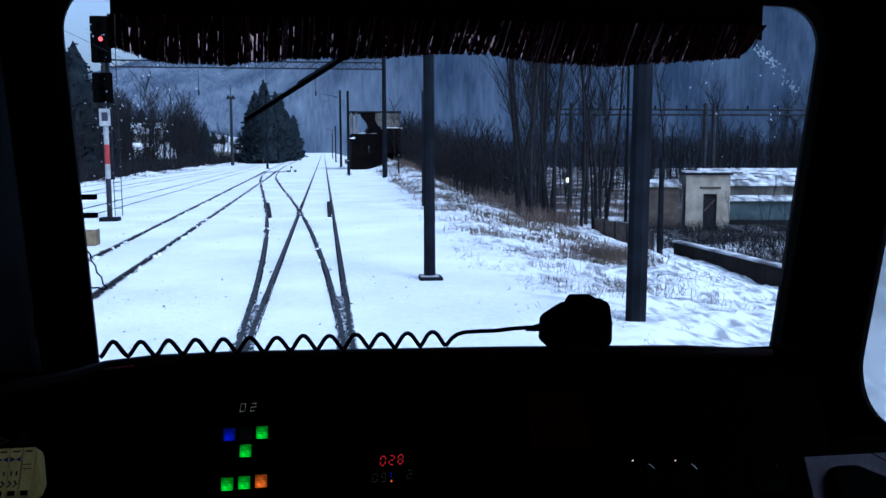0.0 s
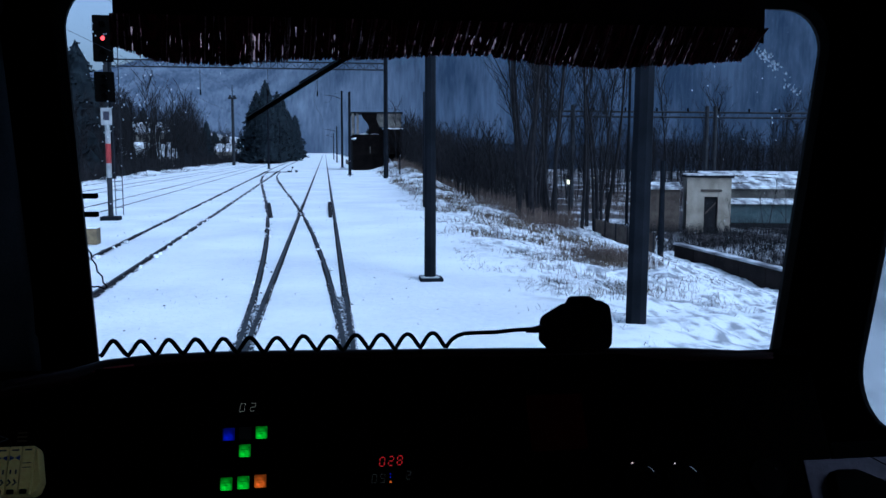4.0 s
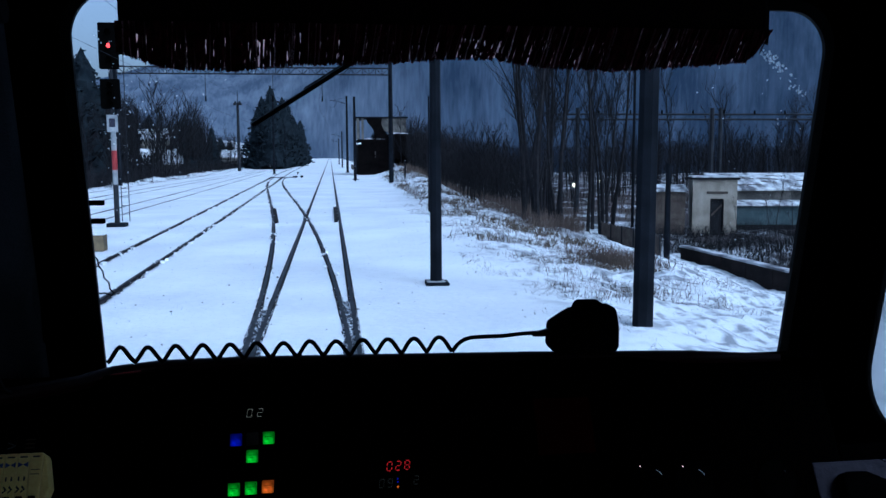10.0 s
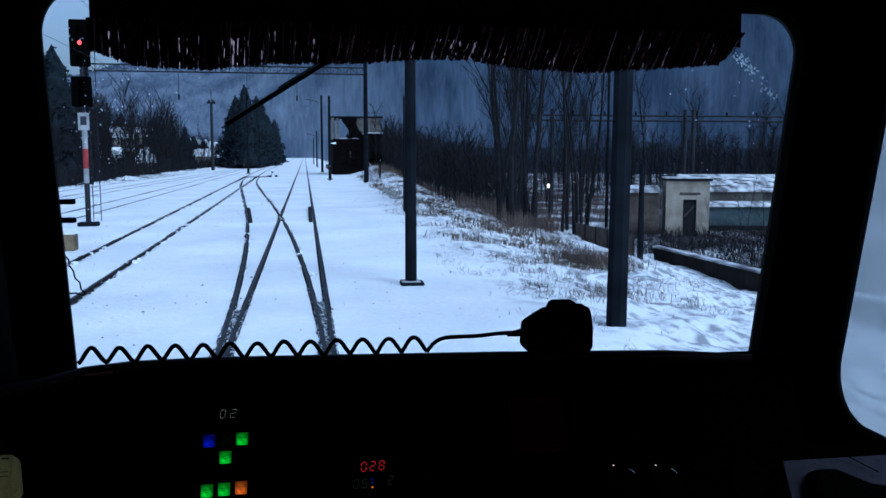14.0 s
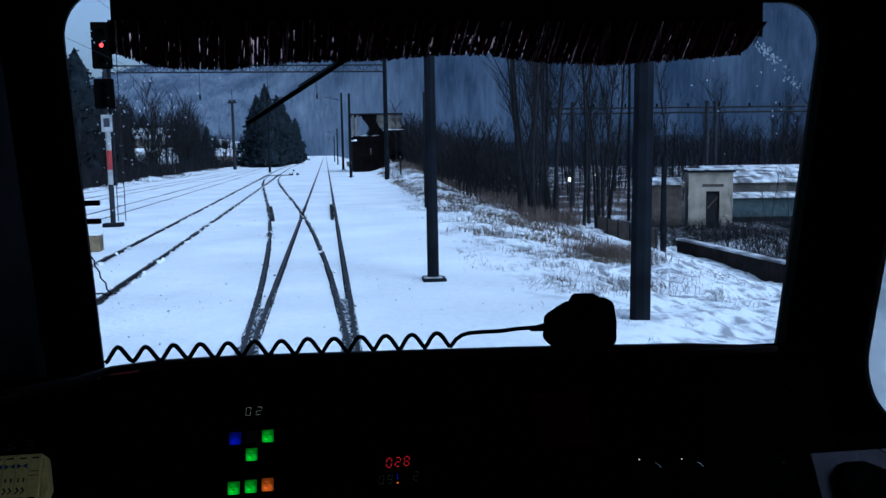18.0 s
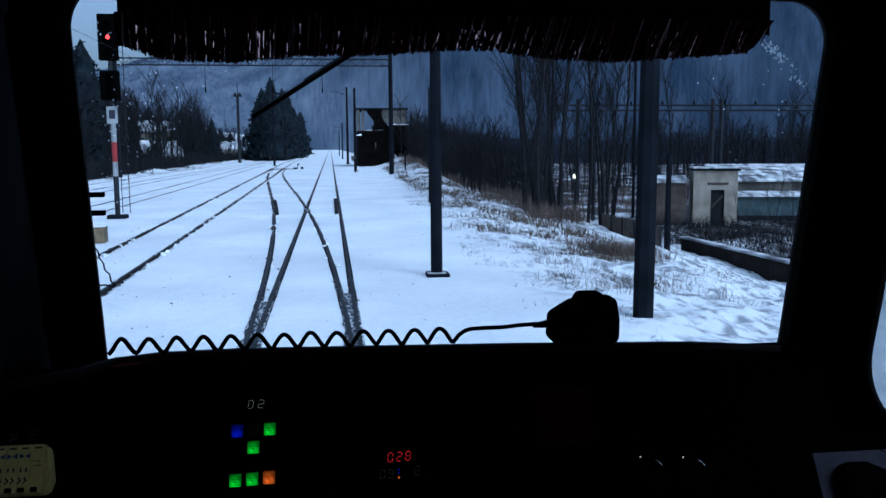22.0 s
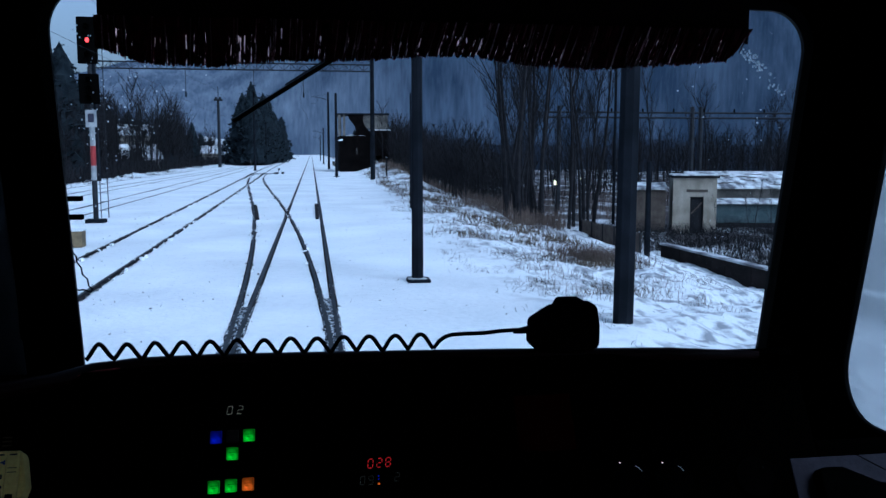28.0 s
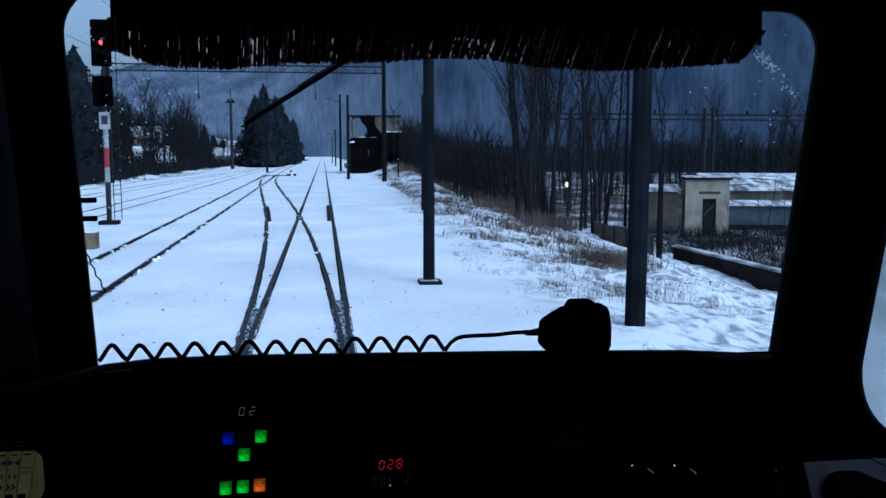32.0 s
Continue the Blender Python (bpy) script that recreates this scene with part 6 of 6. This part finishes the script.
for i in range(40):
    x = -20.2 + 0.666 * i
    a, b = (9.8, 10.45) if i % 2 else (10.45, 9.8)
    for dy in (-0.22, 0.22):
        tube(bm, [(x, dy, a), (x + 0.666, dy, b)], 0.022, 4, False)
        tube(bm, [(x, dy, 9.8), (x, dy, 10.45)], 0.022, 4, False)
part("lattice", bm, M_STEEL, gan)
for x in (-0.3, -5.2, -11.8):
    part("hanger", tube(bm_new(), [(x, 0, 9.9), (x, 0, 7.6)], 0.03, 5), M_STEEL, gan)
    part("insulator", tube(bm_new(), [(x, 0, 7.6), (x, 0, 7.1)], 0.07, 8), M_PLASTIC, gan)
# hut, shed, wall and fence in the valley
def kiosk():
    k = thing("pale_hut", "small pale plastered hut with a flat roof and an open doorway", "hut", m=pose(23.7, 54.0, -2.75, 0, 0, -19) @ Matrix.Diagonal((0.95, 1, 1.23, 1)))
    bm = bm_new()
    box(bm, 0, 1.15, 0, 0.25, 0, 3.2)
    box(bm, 2.05, 2.9, 0, 0.25, 0, 3.2)
    box(bm, 1.16, 2.04, 0, 0.25, 2.2, 3.2)
    box(bm, 0, 0.25, 0.26, 3.2, 0, 3.2)
    box(bm, 2.65, 2.9, 0.26, 3.2, 0, 3.2)
    box(bm, 0.26, 2.64, 2.95, 3.2, 0, 3.2)
    part("wall", bm, M_HUT, k)
    part("roof", box(bm_new(), -0.12, 3.05, -0.15, 3.35, 3.2, 3.30, 0.02), M_CONCRETE, k)
    part("roof_snow", box(bm_new(), -0.08, 3.0, -0.10, 3.3, 3.30, 3.36, 0.02), M_PATCHY, k, "thin patchy snow on the roof")
    part("door", box(bm_new(), 1.18, 2.02, 0.16, 0.22, 0.0, 2.18), M_DARK, k)
    part("door_brace", tube(bm_new(), [(1.25, 0.12, 1.3), (1.95, 0.12, 1.9)], 0.05, 5), M_WOOD, k)
    part("lintel", box(bm_new(), 0.9, 2.3, -0.05, 0.02, 2.45, 2.58, 0.01), M_WOOD, k)
    n = thing("dark_lean_to", "dark board lean-to with a strip of snow on its roof", "shed", m=pose(21.3, 54.6, -2.5, 0, 0, -19))
    for i in range(8):
        part("board", box(bm_new(), 0.25 * i, 0.25 * i + 0.24, 0, 0.04 + 0.012 * (i % 2), 0, 2.9, 0.005), M_WOOD, n)
    part("core", box(bm_new(), 0.0, 1.99, 0.06, 2.4, 0, 2.9), M_DARK, n)
    part("roof", prism(bm_new(), [(-0.2, 2.9), (2.6, 3.2), (2.6, 3.3), (-0.2, 3.02)], "x", -0.1, 2.1), M_PATCHY, n)
    s = thing("teal_shed", "low shed of teal boards with a snow-covered roof", "shed", m=pose(27.6, 56.5, -2.7, 0, 0, -12))
    for i in range(14):
        part("board", box(bm_new(), 0.35 * i, 0.35 * i + 0.34, 0, 0.05 + 0.015 * (i % 2), 0.7, 2.0, 0.006), M_TEAL, s)
    part("base", box(bm_new(), 0, 4.9, 0.06, 3.5, 0, 2.0), M_DARK, s)
    part("eave", prism(bm_new(), [(-0.3, 2.0), (2.0, 2.22), (2.0, 2.30), (-0.3, 2.08)], "x", -0.2, 5.1), M_PATCHY, s, "thin snow on the lower roof")
    part("back_wall", box(bm_new(), -0.4, 7.0, 2.01, 6.0, 2.0, 3.0, 0.01), M_PLASTER, s, "stained grey plaster wall")
    part("roof", prism(bm_new(), [(1.7, 2.96), (6.4, 3.95), (6.4, 4.10), (1.7, 3.08)], "x", -0.6, 7.2), M_PATCHY, s)
    r = random.Random(14)
    for i in range(16):           # loose boards and ridges lying across the snowy roof
        x, y = r.uniform(-0.4, 6.4), r.uniform(2.0, 6.0)
        z = 3.10 + (y - 1.7) * 0.217
        part("roof_batten", tube(bm_new(), [(x, y, z), (x + r.uniform(0.5, 1.4), y - r.uniform(0.2, 0.7), z - 0.05)], 0.035, 4), M_WOOD, s)
    part("step", box(bm_new(), 0.9, 2.8, -0.8, -0.05, -0.3, 0.18, 0.02), M_BRICK, k, "dark door step")


kiosk()
bw = thing("boundary_wall", "low dark stone wall with snow on its coping", "wall", m=pose(18.05, 41.9, -2.5, 0, 0, 1.8))
for i in range(9):
    y = -i * 2.2
    part("wall_block", box(bm_new(), -0.16, 0.16, y - 2.17, y, -0.3, 0.66, 0.02), M_BRICK, bw)
    part("coping", box(bm_new(), -0.22, 0.22, y - 2.17, y, 0.66, 0.76, 0.03), M_PATCHY, bw)
fen = thing("wooden_fence", "dark weathered board fence in the snow", "fence", m=pose(16.5, 41.0, -2.3, 0, 0, 0))
for i in range(60):
    y = 0.17 * i
    part("board", box(bm_new(), -0.015, 0.015, y, y + 0.13, 0, 1.05 + 0.04 * (i % 3)), M_WOOD, fen)
for i in range(6):
    part("post", box(bm_new(), -0.075, -0.02, 1.9 * i, 1.9 * i + 0.10, -0.3, 1.18, 0.008), M_STEEL, fen)
for x, y, k in ((26.2, 48.5, 0.30), (27.6, 50.5, 0.36), (25.3, 50.8, 0.24), (28.6, 47.5, 0.33), (29.6, 52.0, 0.38)):
    o = copy_thing(shrubs[0], Matrix.Translation((x, y, ground_z(x, y) - 0.05)) @ Matrix.Rotation(x * 7, 4, "Z"))
    o.scale = (k * 1.2, k * 1.2, k * 1.4)
    tagged(o, "small bare tree growing before the teal shed", "tree", "bare trees of the wood")
sub = thing("power_gantry", "dark steel busbar gantry of a substation", "gantry", (0, 75, -2.1))
for x in (22.0, 34.4, 35.2, 45.0):
    part("post", tube(bm_new(), [(x, 0, -0.5), (x, 0, 9.0)], 0.20, 7), M_STEEL, sub)
for z in (8.0, 8.45):
    part("beam", tube(bm_new(), [(20, 0, z), (47, 0, z)], 0.09, 6), M_STEEL, sub)
for i in range(9):
    part("insulator", tube(bm_new(), [(21 + 2.9 * i, 0, 8.45), (21 + 2.9 * i, 0, 8.8)], 0.08, 8), M_PLASTIC, sub)

# low platform with its kerb
plat = thing("platform", "low snow-covered station platform with a dark kerb", "platform", kind="structure")
part("deck", box(bm_new(), 1.95, 7.9, -175, -94.5, -0.3, 0.22, 0.03), M_SNOW, plat)
for i in range(34):
    y = -175 + i * 2.37
    part("kerb_stone", box(bm_new(), 1.72, 1.94, y, y + 2.34, -0.2, 0.20, 0.02), M_CONCRETE, plat)
part("ramp", prism(bm_new(), [(-94.5, 0.22), (-86, -0.04), (-86, -0.3), (-94.5, -0.3)], "x", 4.6, 7.9), M_SNOW, plat)


def railing(label, x, y0, y1, panel, h, z=0.0, gap=0.14):
    """A steel railing: panels of posts, rails and bars."""
    n = max(1, round((y1 - y0) / panel))
    t = thing("steel_railing", label, "railing", (x, y0, z), "railings of the station")
    step = (y1 - y0) / n
    post = rail = bars = None
    for i in range(n + 1):
        if post is None:
            post = part("post", box(bm_new(), -0.035, 0.035, -0.035, 0.035, -0.3, h), M_STEEL, t)
        else:
            share("post", post, t, Matrix.Translation((0, step * i, 0)))
    for i in range(n):
        m = Matrix.Translation((0, step * i, 0))
        if rail is None:
            rail = part("rail", box(bm_new(), -0.02, 0.02, 0.036, step - 0.036, h - 0.05, h), M_STEEL, t)
            low = part("rail", box(bm_new(), -0.02, 0.02, 0.036, step - 0.036, 0.12, 0.16), M_STEEL, t)
            q = bm_new()
            k = 0.036 + gap
            while k < step - 0.04:
                box(q, -0.009, 0.009, k - 0.009, k + 0.009, 0.161, h - 0.051)
                k += gap
            bars = part("bars", q, M_STEEL, t)
        else:
            share("rail", rail, t, m)
            share("rail", low, t, m)
            share("bars", bars, t, m)
    return t


railing("dark steel railing between the tracks, crusted with snow", -2.45, -175, -76, 2.2, 1.15)
railing("dark steel railing along the back of the platform", 7.6, -175, -92, 2.2, 1.1, 0.22)
railing("dark steel railing on the far island platform", -7.4, -150, -112, 2.2, 1.0)
railing("dark steel railing on the far island platform", -7.4, -107, -98, 2.2, 1.0)
railing("handrail of the platform ramp", 4.7, -98.5, -92.0, 1.6, 1.0, 0.2, 1.3)
railing("handrail of the platform ramp", 6.2, -99.5, -92.0, 1.6, 1.0, 0.2, 1.3)
gate = thing("steel_gate", "short steel barrier gate at the platform's end", "gate", (2.9, -99.2, 0.2))
for x in (0, 1.25):
    part("gate_post", tube(bm_new(), [(x, 0, -0.1), (x, 0, 0.98)], 0.025, 8), M_STEEL, gate)
part("top_bar", tube(bm_new(), [(0, 0, 0.98), (1.25, 0, 0.98)], 0.025, 8), M_STEEL, gate)
part("bottom_bar", tube(bm_new(), [(0, 0, 0.1), (1.25, 0, 0.1)], 0.018, 8), M_STEEL, gate)
for i in range(5):
    part("bar", tube(bm_new(), [(0.2 + 0.21 * i, 0, 0.1), (0.2 + 0.21 * i, 0, 0.98)], 0.010, 6), M_STEEL, gate)
for y in (-139, -125, -111, -97.5):
    lp = thing("platform_lamp", "grey platform lamp post with a round frosted globe", "lamp post", (5.0, y, 0.22), "platform lamps")
    part("pole", tube(bm_new(), [(0, 0, -0.1), (0, 0, 4.3)], [0.07, 0.05], 10), M_STEEL, lp)
    q = bm_new()
    bmesh.ops.create_icosphere(q, subdivisions=2, radius=0.19, matrix=Matrix.Translation((0, 0, 4.52)))
    part("globe", q, M_WHITEP, lp, "", True)
    part("collar", tube(bm_new(), [(0, 0, 4.25), (0, 0, 4.36)], 0.10, 10), M_STEEL, lp)

# signals, masts and the distance plate
s3 = signal(2.9, -68.5, False, 8.0, False, "colour-light signal with glowing speed figures on a red and white mast")
for z in (8.25, 6.1):
    pl = part("speed_indicator", box(bm_new(), -0.24, 0.24, -0.18, 0.02, z, z + 0.5, 0.02), M_PLASTIC, s3)
    cu = bpy.data.curves.new("figure", "FONT")
    cu.body, cu.size, cu.extrude, cu.align_x = "3", 0.5, 0.004, "CENTER"
    cu.materials.append(L_ORANGE)
    o = new("figure", cu)
    o.parent = pl
    o.matrix_basis = pose(0, -0.19, z + 0.08, 90, 0, 0)
signal(-3.4, -82, True, 8.0)
signal(-9.0, -38, True, 7.4)
for x, y, arm in ((-2.95, -73, 2.4), (3.3, -59.5, 0), (2.6, -25.2, -2.2), (-8.4, -60, 2.4), (-8.4, -110, 2.4), (-2.9, -142, 0)):
    mast(x, y, 8.6, 0.22, arm)
for x, y in ((5.5, -47), (4.2, -36), (9.0, -52), (5.2, -22.5), (7.6, -78), (9.4, -84)):
    mast(x, y, 8.0, 0.18, 0, "dark wooden pole standing beside the line", False)
kp = thing("distance_plate", "white hectometre plate with black figures 136 and 1 on its mast", "sign", (2.6, -25.34, 2.6))
part("plate", box(bm_new(), -0.29, 0.29, -0.015, 0.015, 0, 0.66, 0.03), M_WHITEP, kp)
for body, z in (("136", 0.36), ("1", 0.06)):
    cu = bpy.data.curves.new("figures", "FONT")
    cu.body, cu.size, cu.extrude, cu.align_x = body, 0.32, 0.002, "CENTER"
    cu.materials.append(M_INK)
    o = new("figures", cu)
    o.parent = kp
    o.matrix_basis = pose(0, -0.019, z, 90, 0, 0)
    tagged(o, "black figures " + body)
for x, y in ((3.1, -40), (3.4, -26.5), (3.2, -55)):
    st = thing("marker_post", "short grey concrete marker post in the snow", "post", (x, y, ground_z(x, y)), "marker posts")
    part("post", box(bm_new(), -0.06, 0.06, -0.06, 0.06, -0.2, 1.35, 0.01), M_CONCRETE, st)
for x, y in ((2.2, -5.5), (2.2, 5.5), (3.0, -12.0)):
    pm = thing("point_machine", "ochre and black point machine beside the rails", "point machine", (x, y, -0.05), "point machines")
    part("motor_box", box(bm_new(), -0.35, 0.35, -0.28, 0.28, -0.02, 0.34, 0.03), M_STEEL, pm)
    part("junction_box", box(bm_new(), 0.55, 0.95, -0.2, 0.2, 0.0, 0.55, 0.03), M_YELLOW, pm)
    part("rod", tube(bm_new(), [(-2.9, 0, 0.02), (-0.3, 0, 0.06)], 0.03, 6), M_STEEL, pm)
    part("lever", tube(bm_new(), [(0.1, 0, 0.3), (0.1, 0, 0.75)], 0.025, 6), M_STEEL, pm)
gb = thing("relay_cabinet", "low green cabinet half buried in snow", "cabinet", (3.6, -4.2, -0.05))
part("body", box(bm_new(), -0.9, 0.9, -0.3, 0.3, 0, 0.6, 0.03), M_TEAL, gb)
part("lid", box(bm_new(), -0.95, 0.95, -0.35, 0.35, 0.6, 0.68, 0.02), M_SNOW, gb)
for x, y, s in ((1.6, -78, 0.35), (2.0, -70.5, 0.4), (3.3, -71.5, 0.25), (-3.2, -33, 0.3), (-6.85, 28.0, 0.5)):
    cb = thing("track_box", "small ochre trackside box with a snowy lid", "box", (x, y, -0.05), "trackside boxes")
    part("body", box(bm_new(), -s / 2, s / 2, -s / 2, s / 2, 0, s, 0.02), M_YELLOW, cb)
    part("lid", box(bm_new(), -s / 2 - 0.03, s / 2 + 0.03, -s / 2 - 0.03, s / 2 + 0.03, s, s + 0.05, 0.01), M_SNOW, cb)

# trees beside the platform
spr = [(11.6, -106), (13.4, -110), (12.0, -114)]
for i, (x, y) in enumerate(spr):
    o = copy_thing(firs[i % 3], Matrix.Translation((x, y, ground_z(x, y))))
for x, y in ((10.5, -100), (12, -92), (26, -70), (30, -60), (9.5, -120), (11, -130), (22, -34), (16, -28)):
    copy_thing(woods[int(abs(y)) % 5], Matrix.Translation((x, y, ground_z(x, y))))
for i in range(34):
    y = rng.uniform(-165, 60)
    x = -27 - abs(rng.gauss(0, 12))
    copy_thing(firs[i % 3] if i % 2 else shrubs[i % 2], Matrix.Translation((x, y, ground_z(x, y))))


def back_bank(r):
    y = r.uniform(-92, -2)
    return 5.2 + abs(r.gauss(0, 1.2)), y


stalks("dry_grass", 6000, back_bank, 0.15, 0.7, 0.008, M_GRASS, "dry brown grass along the bank before the station", 61, "grass")

# buildings beside the platform
booth = thing("brick_booth", "low derelict brick booth with empty windows and a snowy flat roof", "booth", (9.6, -84, -1.9))
bm = bm_new()
for x0, x1, z0, z1 in ((0, 0.8, 0, 2.7), (1.9, 3.0, 0, 2.7), (4.1, 5.2, 0, 2.7), (0.81, 1.89, 0, 1.0), (0.81, 1.89, 2.0, 2.7), (3.01, 4.09, 0, 0.9), (3.01, 4.09, 2.1, 2.7)):
    box(bm, x0, x1, 0, 0.3, z0, z1)
box(bm, 0, 0.3, 0.31, 4, 0, 2.7)
box(bm, 4.9, 5.2, 0.31, 4, 0, 2.7)
box(bm, 0.31, 4.89, 3.7, 4, 0, 2.7)
part("wall", bm, M_BRICK, booth)
part("roof", box(bm_new(), -0.3, 5.5, -0.4, 4.3, 2.7, 2.95, 0.05), M_SNOW, booth)
tow = thing("plaster_tower", "tall windowless block with peeling pale plaster", "building", (13.0, -76, -2.0))
part("wall", box(bm_new(), 0, 4.2, 0, 4.5, 0, 8.6, 0.02), M_PLASTER, tow)
for x0, x1, z0, z1 in ((0.7, 1.9, 3.6, 5.0), (2.4, 3.6, 4.2, 6.8)):
    o = [(x0, z0), (x0 + 0.4, z0 - 0.3), (x1, z0 + 0.3), (x1 + 0.2, (z0 + z1) / 2), (x1 - 0.2, z1), (x0 + 0.2, z1 - 0.4), (x0 - 0.2, (z0 + z1) / 2)]
    part("bare_patch", prism(bm_new(), o, "y", -0.012, -0.002), M_CONCRETE, tow)
part("roof", box(bm_new(), -0.15, 4.35, -0.15, 4.65, 8.6, 8.75, 0.02), M_SNOW, tow)
blk = thing("factory_block", "derelict two-storey factory with empty windows and snowy ledges", "factory", (20, -66, -2.0))
part("wall", box(bm_new(), 0, 24, 0, 10, 0, 7.5), M_TEAL, blk)
part("roof", box(bm_new(), -0.3, 24.3, -0.3, 10.3, 7.5, 7.8, 0.05), M_SNOW, blk)
for i in range(8):
    for z in (1.4, 4.6):
        w = part("window", box(bm_new(), 0.9 + 2.9 * i, 2.5 + 2.9 * i, -0.05, 0.02, z, z + 1.7), M_PLASTER, blk)
        part("window_pane", box(bm_new(), 1.0 + 2.9 * i, 2.4 + 2.9 * i, -0.07, -0.05, z + 0.1, z + 1.6), M_DARK, w)
shed = thing("brown_shed", "brown windowless shed with a dark open side", "shed", (9.4, -62, -1.9))
part("wall", box(bm_new(), 0, 3.2, 0, 5, 0, 3.0, 0.02), M_WOOD, shed)
part("side_wall", box(bm_new(), 3.25, 6.5, 0.8, 5, 0, 2.5, 0.02), M_DARK, shed)
part("roof", prism(bm_new(), [(-0.3, 3.0), (5.3, 3.3), (5.3, 3.42), (-0.3, 3.12)], "x", -0.2, 6.7), M_SNOW, shed)
bin_ = thing("waste_container", "green metal waste container in the snow", "container", (8.8, -48.5, -1.8))
part("body", prism(bm_new(), [(-0.5, 0.1), (0.5, 0.1), (0.6, 1.1), (-0.6, 1.1)], "x", -0.8, 0.8), M_TEAL, bin_)
part("lid", box(bm_new(), -0.85, 0.85, -0.65, 0.65, 1.1, 1.2, 0.03), M_SNOW, bin_)
house(28, -56, 9, 8, 5.0, 2.6, M_WHITEP, M_ROOFRED, "white two-storey house with a red tiled roof under thin snow", 10, 3, -2.0)
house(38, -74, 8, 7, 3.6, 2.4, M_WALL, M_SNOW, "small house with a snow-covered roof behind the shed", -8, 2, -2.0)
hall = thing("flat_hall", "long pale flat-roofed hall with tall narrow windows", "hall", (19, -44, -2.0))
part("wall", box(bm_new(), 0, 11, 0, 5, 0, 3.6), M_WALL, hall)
part("roof", box(bm_new(), -0.3, 11.3, -0.3, 5.3, 3.6, 3.8, 0.03), M_SNOW, hall)
for i in range(4):
    part("window", box(bm_new(), 2.0 + 1.1 * i, 2.6 + 1.1 * i, -0.05, 0.02, 0.9, 3.0), M_DARK, hall)
